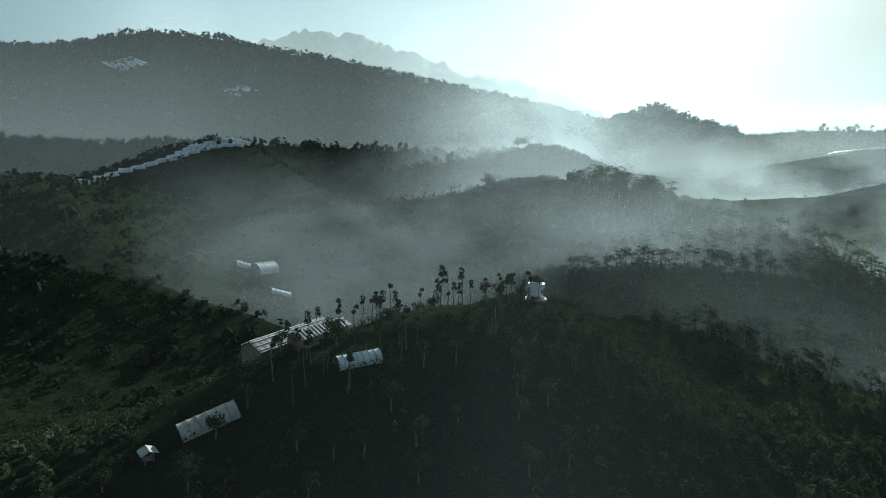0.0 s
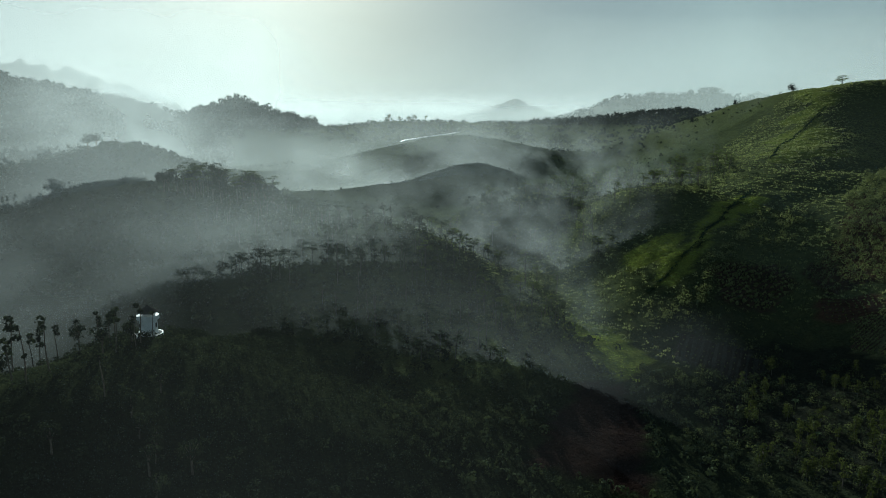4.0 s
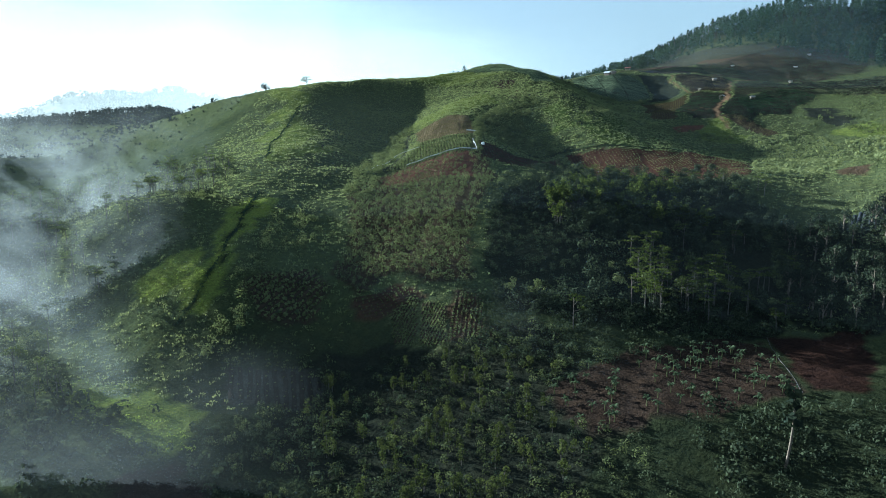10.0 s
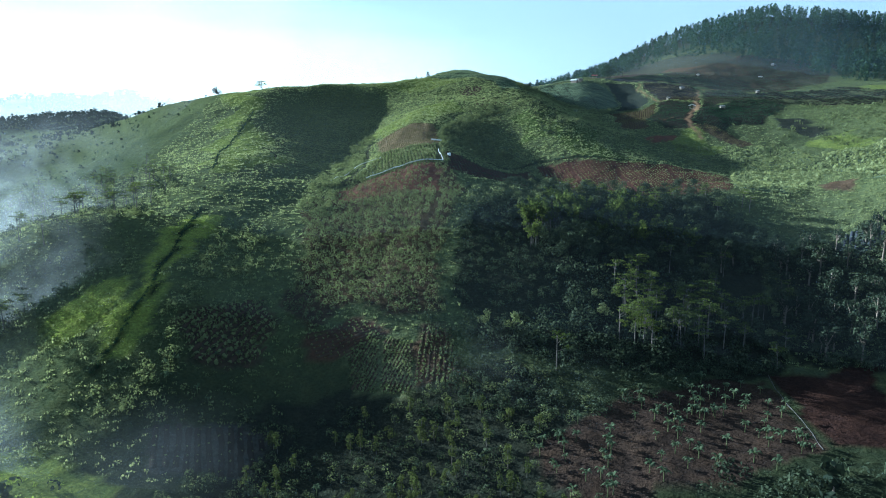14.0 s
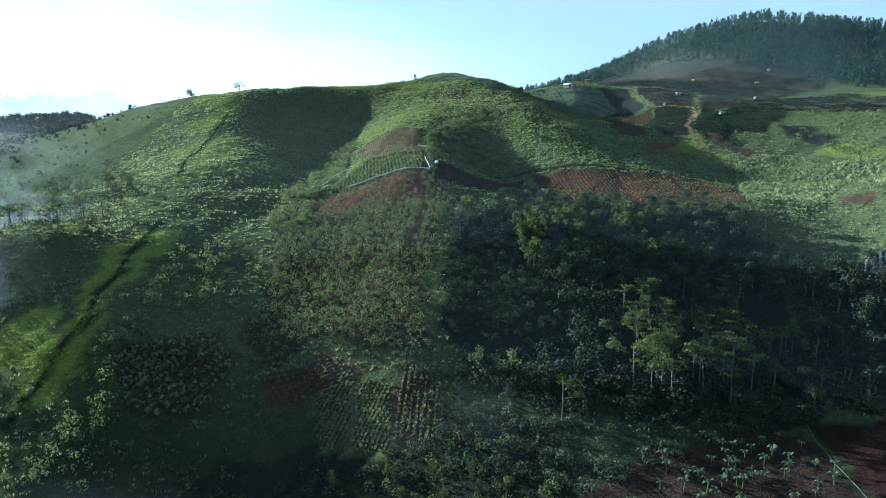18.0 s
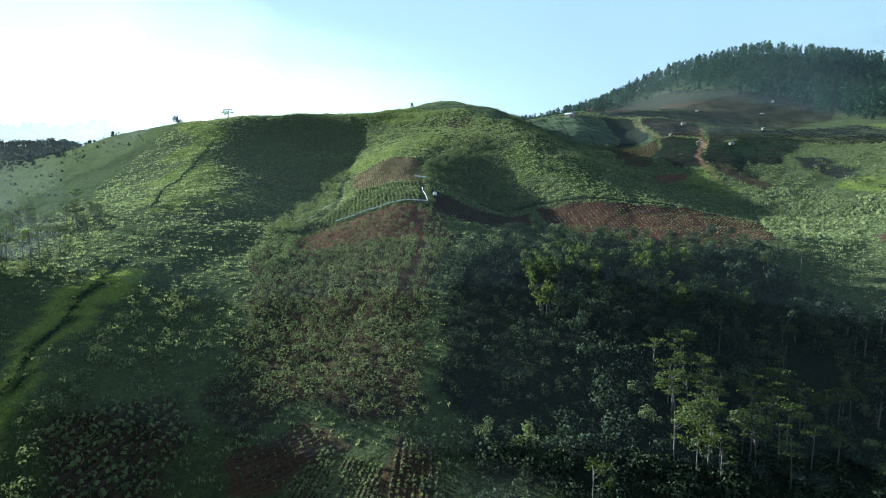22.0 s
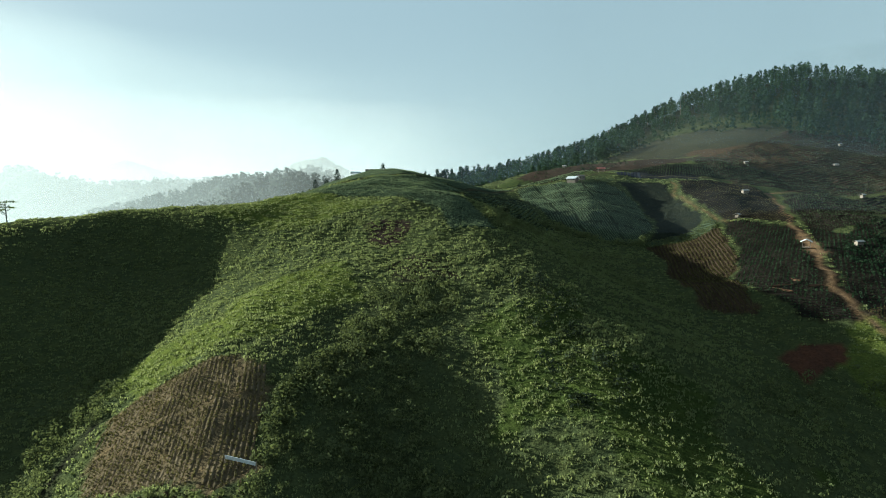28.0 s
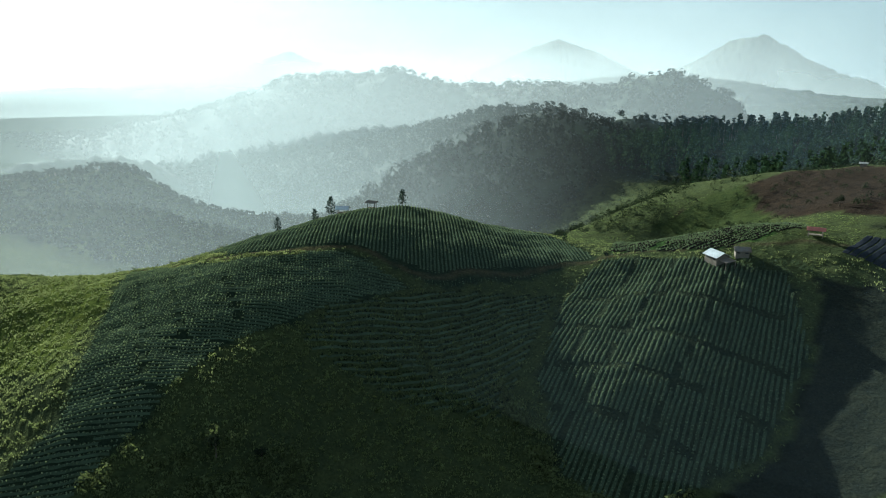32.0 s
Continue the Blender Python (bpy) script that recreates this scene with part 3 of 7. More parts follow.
def build_ground():
    gx = lines_of((-330, -110, 2.6), (-110, 135, 1.25))
    gy = lines_of((-110, 60, 2.2), (60, 410, 1.25), (410, 640, 3.5))
    x, y = np.meshgrid(gx, gy)
    z = height(x, y)
    n, k = len(gx), len(gy)
    a = (np.arange(k - 1)[:, None] * n + np.arange(n - 1)).ravel()
    quad = np.stack([a, a + 1, a + n + 1, a + n], 1)
    ob = bulk("ground", np.stack([x.ravel(), y.ravel(), z.ravel()], 1), quad, GROUND, smooth=True)
    px, py = x.ravel(), y.ravel()
    col = np.empty((len(px), 3))
    patch = np.clip(0.5 + 0.5 * np.sin(px / 17 + 2 * np.sin(py / 23)) * np.sin(py / 14 + 1.5 * np.sin(px / 29)), 0, 1)[:, None]
    col[:] = np.array(TURF) * (1 - 0.45 * patch) + np.array((0.07, 0.08, 0.042)) * 0.45 * patch
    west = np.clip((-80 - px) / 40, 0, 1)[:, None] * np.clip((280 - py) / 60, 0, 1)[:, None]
    # low: the shade at the wood's foot is put into the ground colour.
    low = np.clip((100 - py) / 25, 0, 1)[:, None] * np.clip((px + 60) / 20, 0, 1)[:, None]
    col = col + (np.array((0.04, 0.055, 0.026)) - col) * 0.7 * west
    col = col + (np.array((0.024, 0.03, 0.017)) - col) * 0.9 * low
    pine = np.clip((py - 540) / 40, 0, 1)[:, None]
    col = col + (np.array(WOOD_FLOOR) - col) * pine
    jx, jy = px + 0.7 * np.sin(py / 2.3), py + 0.7 * np.sin(px / 2.1)
    far = np.clip((np.hypot(px, py - 200) - 480) / 120, 0, 1)[:, None]
    col = col + (np.array((0.028, 0.04, 0.022)) - col) * far
    # South of the spur the hollow's shade is likewise put into the colour.
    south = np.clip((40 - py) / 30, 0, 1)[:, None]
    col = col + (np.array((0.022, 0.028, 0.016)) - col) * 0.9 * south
    wx, wy = px + 4 * np.sin(py / 5.3 + np.sin(px / 4)), py + 4 * np.sin(px / 6.1 + np.sin(py / 3.7))
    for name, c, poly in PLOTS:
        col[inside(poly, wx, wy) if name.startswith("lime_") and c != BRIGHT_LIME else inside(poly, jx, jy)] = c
    for _, c, wide, line in TRACKS:
        f = np.clip(1.4 - near_line(line, jx, jy) / wide, 0, 1)[:, None]
        col = col + (np.array(c) - col) * f
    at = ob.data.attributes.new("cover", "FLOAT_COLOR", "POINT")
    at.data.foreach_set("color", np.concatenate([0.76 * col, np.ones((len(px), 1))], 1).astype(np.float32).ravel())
    return tagged(ob, "green hills with tilled plots and red soil", "ground", kind="structure")


build_ground()

# ---- far hills ----
def far_ridge(name, label, crest, depth, foot, material, bumps, steps=260, seed=1):
    """A far ridge: crest places x, y, z, falling both ways to the foot height, with a canopy's uneven back."""
    rng = np.random.default_rng(seed)
    crest = np.asarray(crest, float)
    run = np.r_[0, np.cumsum(np.hypot(*np.diff(crest[:, :2], axis=0).T))]
    s = np.linspace(0, run[-1], steps)
    line = np.stack([np.interp(s, run, crest[:, k]) for k in range(3)], 1)
    kernel = np.hanning(2 * (steps // 40) + 1)
    pad = len(kernel) // 2
    line = np.stack([np.convolve(np.pad(c, pad, "edge"), kernel / kernel.sum(), "valid") for c in line.T], 1)
    way = np.gradient(line[:, :2], axis=0)
    way /= np.linalg.norm(way, axis=1)[:, None]
    side = np.stack([way[:, 1], -way[:, 0]], 1)
    across = np.linspace(-1, 1, 41)
    fall = 1 - np.abs(across) ** 1.35
    spur = np.convolve(rng.normal(size=steps + 40), np.hanning(41), "valid")[:steps]
    spur = spur / np.abs(spur).max()
    co = []
    for k, (a, f) in enumerate(zip(across, fall)):
        xy = line[:, :2] + side * (a * depth)[..., None] + way * (depth * 0.12 * spur * abs(a))[:, None]
        z = foot + (line[:, 2] - foot) * f * (1 + 0.16 * spur * math.sin(3 * abs(a)))
        z = z + bumps * np.convolve(rng.normal(size=steps + 4), (0.2, 0.5, 0.7, 0.5, 0.2), "valid")
        co.append(np.concatenate([xy, z[:, None]], 1))
    a = (np.arange(40)[:, None] * steps + np.arange(steps - 1)).ravel()
    ob = bulk(name, np.concatenate(co), np.stack([a, a + 1, a + steps + 1, a + steps], 1), material, smooth=True)
    return tagged(ob, label, "hill", kind="structure")


def canopy_material():
    m, t, out = nodes_of("far_canopy")
    at = node(t, "NewGeometry").outputs[0]
    big = node(t, "TexNoise", {"Vector": at, "Scale": 0.006, "Detail": 4.0}).outputs[0]
    fine = node(t, "TexNoise", {"Vector": at, "Scale": 0.09, "Detail": 5.0, "Roughness": 0.7}).outputs[0]
    c = mixed(t, scaled(t, big, 0, 1, 0.4, 0.62), (0.02, 0.031, 0.017, 1), (0.04, 0.054, 0.025, 1))
    c = mixed(t, scaled(t, fine, 0, 0.8), c, mixed(t, 1.0, c, (0.4, 0.45, 0.45, 1), "MULTIPLY"))
    b = node(t, "Bump", {"Height": fine, "Strength": 0.6, "Distance": 3.0}).outputs[0]
    p = node(t, "BsdfPrincipled", {"Base Color": c, "Roughness": 0.95, "Specular IOR Level": 0.1, "Normal": b})
    t.links.new(p.outputs[0], out.inputs[0])
    return m


CANOPY = canopy_material()


def polar(eye, rows):
    """Crest places from the middle of the land: bearing to the left of +y, distance, height."""
    return [(eye[0] - d * math.sin(radians(a)), eye[1] + d * math.cos(radians(a)), z) for a, d, z in rows]


RIDGE_1 = far_ridge("wooded_ridge_1", "long wooded ridge in haze", polar((90, 262), ((68, 930, -45), (63.7, 950, -36), (62, 950, -24), (59.7, 950, -9), (55.4, 950, 2), (51.3, 950, 23), (47.9, 950, 46), (45.5, 950, 48), (43.3, 950, 54), (42.4, 950, 47), (38.9, 940, 59), (36, 920, 44), (31.9, 910, 36), (28.4, 890, 38), (24.7, 870, 42), (21.9, 860, 35), (19.4, 858, 51), (16.3, 853, 58), (12, 840, 30))), 300, -45, CANOPY, 1.4, 220, 3)
RIDGE_3 = far_ridge("wooded_ridge_3", "wooded slope behind the ridge", ((-430, 540, -52), (-382, 562, -36), (-366, 604, -24), (-337, 639, -15), (-298, 664, -4), (-251, 676, 11), (-192, 668, 25), (-137, 652, 35), (-93, 634, 38), (-60, 626, 32), (-30, 628, 18)), 150, -42, CANOPY, 0.8, 110, 14)
far_ridge("wooded_ridge_4", "flat-topped wooded ridge in the hazy valley", ((-470, 400, -26), (-438, 447, -10), (-431, 465, -7), (-423, 485, -3), (-408, 505, -3), (-392, 526, -3), (-378, 544, -8), (-366, 554, -20), (-352, 566, -40)), 70, -46, CANOPY, 1.4, 110, 15)
far_ridge("pointed_mountain", "pale pointed mountain far off", polar((90, 262), ((66, 2600, -157), (63, 2600, -126), (58.9, 2600, -27), (55.6, 2600, 21), (51.7, 2600, 60), (49, 2600, 96), (47.7, 2600, 120), (45.5, 2600, 77), (42.8, 2600, 30), (38, 2600, -27))), 400, -120, CANOPY, 3.0, 150, 5)
far_ridge("table_mountain", "flat-topped mountain far off", polar((90, 262), ((19, 4100, 0), (17.3, 4100, 37), (15.3, 4100, 105), (13, 4100, 206), (11.8, 4100, 226), (10.5, 4100, 236), (9.1, 4100, 188), (7.5, 4100, 114), (5.6, 4100, 44), (3, 4100, 0))), 650, -70, CANOPY, 4.0, 150, 6)
far_ridge("low_ridge", "low blue ridge under the far mountain", polar((90, 262), ((30, 2700, -40), (27.4, 2700, -10), (25.1, 2700, 10), (20.3, 2700, 36), (17.2, 2700, 40), (13.9, 2700, 26), (10.7, 2700, 10), (7.2, 2700, -16), (2, 2700, -40))), 500, -60, CANOPY, 3.5, 150, 7)
far_ridge("faint_mountain", "faint broad mountain far off", polar((90, 262), ((33, 4500, 20), (28.5, 4500, 170), (26, 4500, 236), (23.5, 4500, 180), (19, 4500, 20))), 600, -70, CANOPY, 4.0, 120, 8)
far_ridge("left_mountain", "faint long mountain far off", polar((90, 262), ((74, 3600, 0), (62, 3600, 60), (56, 3600, 92), (50, 3600, 60), (44, 3600, 0))), 600, -70, CANOPY, 4.0, 120, 9)
far_ridge("west_high_ridge", "high forested mountain in pale haze", polar((32, -43), ((112, 1450, 90), (104, 1450, 120), (97.7, 1450, 152), (93.8, 1450, 186), (90.1, 1450, 184), (86.5, 1450, 158), (83.6, 1450, 135), (80.8, 1450, 114), (78, 1450, 92), (74.2, 1450, 65), (70, 1450, 33), (66, 1450, 0))), 420, -40, CANOPY, 5.0, 220, 10)
far_ridge("west_far_peak", "pale far peak in haze", polar((32, -43), ((84, 2600, 60), (78, 2600, 165), (76.6, 2600, 186), (74.2, 2600, 138), (72.4, 2600, 130), (70.5, 2600, 91), (68.6, 2600, 51), (64, 2600, 0))), 500, -60, CANOPY, 4.0, 140, 11)
MISTY_RISE = far_ridge("misty_rise", "wooded rise over the misty valley", polar((32, -43), ((71, 760, -8), (67.5, 770, 14), (65, 770, 22), (62, 770, 10), (59, 760, 0))), 110, -20, CANOPY, 2.0, 70, 12)

# ---- plants ----
def part(name, mesh, parent, label=""):
    ob = new(name, mesh)
    ob.parent = parent
    return tagged(ob, label)


def cards(rng, centre, out, size, droop=0.0):
    """Leaf clumps: one bent quad each, facing roughly outwards. centre, out: (n, 3)."""
    n = len(centre)
    out = out + rng.normal(scale=0.32, size=(n, 3))
    out /= np.linalg.norm(out, axis=1)[:, None] + 1e-9
    u = np.cross(out, rng.normal(size=(n, 3)))
    u /= np.linalg.norm(u, axis=1)[:, None] + 1e-9
    v = np.cross(out, u)
    s = (size * rng.uniform(0.6, 1.3, n))[:, None]
    w = s * rng.uniform(0.55, 1.0, n)[:, None]
    bend = out * s * 0.25
    q = np.stack([centre - u * s - v * w * 0.4, centre - v * w + bend, centre + u * s + v * w * 0.3, centre + v * w - bend], 1)
    q[:, 2, 2] -= droop * s[:, 0]
    return q.reshape(-1, 3), np.arange(4 * n).reshape(-1, 4)


def shell(rng, n, radii, centre=(0, 0, 0), low=-0.6, deep=0.35):
    """Places in the outer part of an ellipsoid, with the way outwards."""
    d = rng.normal(size=(n * 3, 3))
    d /= np.linalg.norm(d, axis=1)[:, None]
    d = d[d[:, 2] > low][:n]
    r = 1 - deep * rng.random(len(d)) ** 1.5
    return d * r[:, None] * np.asarray(radii) + np.asarray(centre), d


def joined(pieces):
    co, fa, at = [], [], 0
    for c, f in pieces:
        co.append(c)
        fa.append(f + at)
        at += len(c)
    return np.concatenate(co), np.concatenate(fa)


def tube(path, radii, sides=6):
    """A tapered round stem along a path, as quads."""
    path, radii = np.asarray(path, float), np.asarray(radii, float)
    ways = np.gradient(path, axis=0)
    ring = []
    for p, w, r in zip(path, ways, radii):
        w = w / (np.linalg.norm(w) + 1e-9)
        a = np.cross(w, (0.31, 0.95, 0.05))
        a /= np.linalg.norm(a)
        b = np.cross(w, a)
        t = np.arange(sides) / sides * 2 * np.pi
        ring.append(p + r * (np.cos(t)[:, None] * a + np.sin(t)[:, None] * b))
    k = np.arange(sides)
    q = np.concatenate([np.stack([i * sides + k, i * sides + (k + 1) % sides, (i + 1) * sides + (k + 1) % sides, (i + 1) * sides + k], 1) for i in range(len(path) - 1)])
    return np.concatenate(ring), q


def bush_form(rng, n=42, r=0.7, h=0.75, size=0.135):
    c, o = shell(rng, n, (r, r, h), (0, 0, h * 0.55), -0.45)
    c[:, :2] *= rng.uniform(0.8, 1.2, 2)
    return cards(rng, c, o, np.full(len(c), size), 0.2)


def tuft_form(rng, n=7, h=0.5):
    """A low spreading clump of broad blades, about a metre across."""
    a = rng.random(n) * 6.28
    lean = rng.uniform(0.2, 0.6, n) * h
    root = rng.normal(scale=0.34, size=(n, 2))
    tip = np.stack([root[:, 0] + np.cos(a) * lean, root[:, 1] + np.sin(a) * lean, h * rng.uniform(0.5, 1.1, n)], 1)
    wide = np.stack([-np.sin(a), np.cos(a), 0 * a], 1) * rng.uniform(0.1, 0.2, n)[:, None]
    base = np.concatenate([root, np.full((n, 1), -0.1)], 1)
    mid = (base + tip) / 2 + np.array([0, 0, 0.1])
    q = np.stack([base, mid - wide, tip, mid + wide], 1)
    return q.reshape(-1, 3), np.arange(4 * n).reshape(-1, 4)


def tree_meshes(kind, seed):
    """Trunk and crown of one tree as (places, faces) pairs, standing at the origin."""
    rng = np.random.default_rng(seed)
    wood, leaf = [], []
    if kind == "umbrella":
        h = rng.uniform(5.6, 7.4)
        bend = rng.normal(scale=0.25, size=2)
        z = np.linspace(0, 1, 6)
        trunk = np.stack([bend[0] * z**2, bend[1] * z**2, -0.4 + (h + 0.4) * z], 1)
        wood.append(tube(trunk, 0.15 - 0.09 * z))
        for k in range(rng.integers(5, 8)):
            a, rise = rng.random() * 6.28, rng.uniform(0.66, 1.0)
            reach = rng.uniform(0.7, 1.9)
            start = np.array([bend[0] * rise**2, bend[1] * rise**2, h * rise - 0.6])
            end = start + np.array([np.cos(a) * reach, np.sin(a) * reach, rng.uniform(0.5, 1.1)])
            wood.append(tube([start, (start + end) / 2 + (0, 0, -0.08), end], [0.06, 0.045, 0.02], 5))
            c, o = shell(rng, 62, (rng.uniform(0.8, 1.35), rng.uniform(0.8, 1.35), 0.26), end + (0, 0, 0.1), -0.3, 0.85)
            leaf.append(cards(rng, c, np.array([0, 0, 1.0]) + 0.5 * o, np.full(len(c), 0.145), 0.25))
    elif kind == "round":
        h = rng.uniform(3.4, 4.8)
        z = np.linspace(0, 1, 5)
        wood.append(tube(np.stack([0.15 * z, -0.1 * z, -0.4 + (h + 0.1) * z], 1), 0.16 - 0.1 * z))
        for k in range(rng.integers(6, 9)):
            a, r = rng.random() * 6.28, rng.uniform(0.3, 1.1)
            end = np.array([np.cos(a) * r, np.sin(a) * r, h * rng.uniform(0.55, 1.05)])
            wood.append(tube([(0.1, 0, h * 0.45), end * (0.5, 0.5, 0.8), end], [0.07, 0.05, 0.02], 5))
            s = rng.uniform(0.6, 1.0)
            c, o = shell(rng, 70, (s, s, s * 0.85), end, -0.7)
            leaf.append(cards(rng, c, o, np.full(len(c), 0.135), 0.15))
    elif kind == "young":
        h = rng.uniform(3.2, 4.4)
        z = np.linspace(0, 1, 5)
        wood.append(tube(np.stack([0.1 * z, 0.08 * np.sin(3 * z), -0.4 + (h + 0.2) * z], 1), 0.09 - 0.06 * z))
        for up in np.linspace(0.35, 1.0, 7):
            s = (0.62 - 0.4 * abs(up - 0.62)) * rng.uniform(0.8, 1.25)
            end = np.array([rng.normal(scale=0.24), rng.normal(scale=0.24), h * up])
            wood.append(tube([(0.05, 0, h * up - 0.5), end], [0.03, 0.012], 4))
            c, o = shell(rng, 42, (s, s, s * 0.8), end, -0.7)
            leaf.append(cards(rng, c, o, np.full(len(c), 0.125), 0.15))
    elif kind == "pollard":
        h = rng.uniform(4.2, 6.0)
        z = np.linspace(0, 1, 6)
        path = np.stack([0.2 * np.sin(3 * z), 0.12 * np.sin(4 * z + 1), -0.3 + (h + 0.3) * z], 1)
        wood.append(tube(path, 0.09 - 0.05 * z))
        for k, up in enumerate((1.0, 0.84, 0.66)[: rng.integers(1, 4)]):
            s = rng.uniform(0.35, 0.6)
            c, o = shell(rng, 26, (s, s, s * 0.9), (0.2 * math.sin(3 * up) + rng.normal(scale=0.2), rng.normal(scale=0.15), h * up), -0.9)
            leaf.append(cards(rng, c, o, np.full(len(c), 0.22), 0.1))
    elif kind == "pine":
        h = rng.uniform(11, 15)
        z = np.linspace(0, 1, 7)
        wood.append(tube(np.stack([0.3 * z**2, 0.2 * np.sin(2 * z), -0.6 + (h + 0.4) * z], 1), 0.24 - 0.2 * z))
        for up in np.linspace(rng.uniform(0.34, 0.5), 0.98, 12):
            for k in range(3):
                a, reach = rng.random() * 6.28, (1.12 - up) * rng.uniform(1.6, 3.8) + 0.25
                end = np.array([np.cos(a) * reach, np.sin(a) * reach, h * up + rng.uniform(-0.3, 0.5)])
                wood.append(tube([(0.2 * up, 0, h * up - 0.2), end], [0.05, 0.015], 4))
                c, o = shell(rng, 8, (0.5 + 0.2 * reach, 0.5 + 0.2 * reach, 0.35), end * (0.75, 0.75, 1), -0.6, 0.8)
                leaf.append(cards(rng, c, o + (0, 0, 0.4), np.full(len(c), 0.42), 0.2))
    elif kind == "cone":
        h = rng.uniform(3.8, 4.3)
        wood.append(tube([(0, 0, -0.3), (0.03, 0, h * 0.5), (0.02, 0.02, h * 0.95)], [0.11, 0.07, 0.02]))
        for up in np.linspace(0.24, 1.0, 9):
            r = 0.35 + 1.5 * (1.03 - up) ** 0.75 * min(1, up * 2.0)
            c, o = shell(rng, 30, (r, r, 0.32), (rng.normal(scale=0.08), rng.normal(scale=0.08), h * up), -0.8)
            leaf.append(cards(rng, c, o + (0, 0, 0.2), np.full(len(c), 0.18), 0.2))
    elif kind == "bamboo":
        for k in range(9):
            a, lean, h = rng.random() * 6.28, rng.uniform(0.8, 2.2), rng.uniform(5, 7.5)
            z = np.linspace(0, 1, 7)
            root = rng.normal(scale=0.4, size=2)
            path = np.stack([root[0] + np.cos(a) * lean * z**2.5, root[1] + np.sin(a) * lean * z**2.5, -0.3 + h * (z - 0.16 * z**3)], 1)
            wood.append(tube(path, 0.05 - 0.035 * z, 5))
            for f in (0.5, 0.62, 0.74, 0.84, 0.93, 1.0):
                p = np.array([np.interp(f, z, path[:, i]) for i in range(3)])
                c, o = shell(rng, 14, (0.55, 0.55, 0.4), p, -0.9, 0.8)
                leaf.append(cards(rng, c, o + (0, 0, 0.3), np.full(len(c), 0.19), 0.6))
    return joined(wood), joined(leaf)


TREE_LOOK = {
    "umbrella": ("albizia_tree", PALE_BARK, LEAF_ALBIZIA, "slender albizia tree with flat feathery crown on the slope", "tree"),
    "round": ("broadleaf_tree", BARK, LEAF_TREE, "dense round broadleaf tree among the shrubs", "tree"),
    "pollard": ("pollarded_tree", BARK, LEAF_TREE, "thin pollarded tree with small leafy tufts", "tree"),
    "young": ("young_tree", PALE_BARK, LEAF_YOUNG, "slender young tree with yellow-green leaves", "tree"),
    "pine": ("pine_tree", BARK, LEAF_PINE, "tall dark pine tree on the forest edge", "pine"),
    "cone": ("conical_tree", BARK, LEAF_PINE, "dense dark conical tree beside crop rows", "tree"),
    "bamboo": ("bamboo_clump", PALE_BARK, LEAF_ALBIZIA, "arching green bamboo clump in the wood", "bamboo"),
}
def light_form(kind, seed):
    """A plainer crown for trees that are never seen near."""
    rng = np.random.default_rng(seed)
    pieces = []
    if kind == "pine":
        for up in np.linspace(0.25, 1.0, 9):
            r = (1.2 - up) * rng.uniform(1.8, 3.0) + 0.5
            c, o = shell(rng, 5, (r, r, 0.5), (rng.normal(scale=0.2), rng.normal(scale=0.2), 11.5 * up), -0.8, 0.7)
            pieces.append(cards(rng, c, o + (0, 0, 0.4), np.full(len(c), 0.8), 0.3))
    else:
        for k in range(6):
            a, r, s = rng.random() * 6.28, rng.uniform(0.3, 1.1), rng.uniform(0.6, 1.0)
            c, o = shell(rng, 56, (s, s, s * 0.85), (np.cos(a) * r, np.sin(a) * r, 4.1 * rng.uniform(0.55, 1.05)), -0.6)
            pieces.append(cards(rng, c, o, np.full(len(c), 0.13), 0.15))
    return joined(pieces)


PINE_LIGHT = [light_form("pine", 400 + k) for k in range(6)]
ROUND_LIGHT = [light_form("round", 420 + k) for k in range(6)]
FORMS = {kind: [tree_meshes(kind, 10 * i + n) for n in range(5)] for i, kind in enumerate(TREE_LOOK)}


def mesh_of(name, form, material, smooth=False):
    ob = bulk(name, form[0], form[1], material, smooth=smooth)
    me = ob.data
    bpy.data.objects.remove(ob)
    return me


TREE_PARTS = {kind: [(mesh_of("trunk", w, TREE_LOOK[kind][1], True), mesh_of("crown", l, TREE_LOOK[kind][2])) for w, l in FORMS[kind]] for kind in FORMS}


def plant_trees(kind, xs, ys, sizes, group, label="", seed=5):
    """Single trees, each a thing with its trunk and crown."""
    rng = np.random.default_rng(seed)
    name, _, _, text, cat = TREE_LOOK[kind]
    first = {}
    for x, y, z, s in zip(xs, ys, height(xs, ys), np.broadcast_to(sizes, np.shape(xs))):
        k = int(rng.integers(5))
        m = pose(x, y, z - 0.05, 0, 0, rng.uniform(0, 360)) @ Matrix.Diagonal((s * rng.uniform(0.9, 1.1), s * rng.uniform(0.9, 1.1), s, 1))
        if k in first:
            copy_thing(first[k], m).matrix_basis = m
            continue
        ob = tagged(new(name), label or text, cat, group)
        part("trunk", TREE_PARTS[kind][k][0], ob)
        part("crown", TREE_PARTS[kind][k][1], ob)
        ob.matrix_basis = m
        first[k] = ob


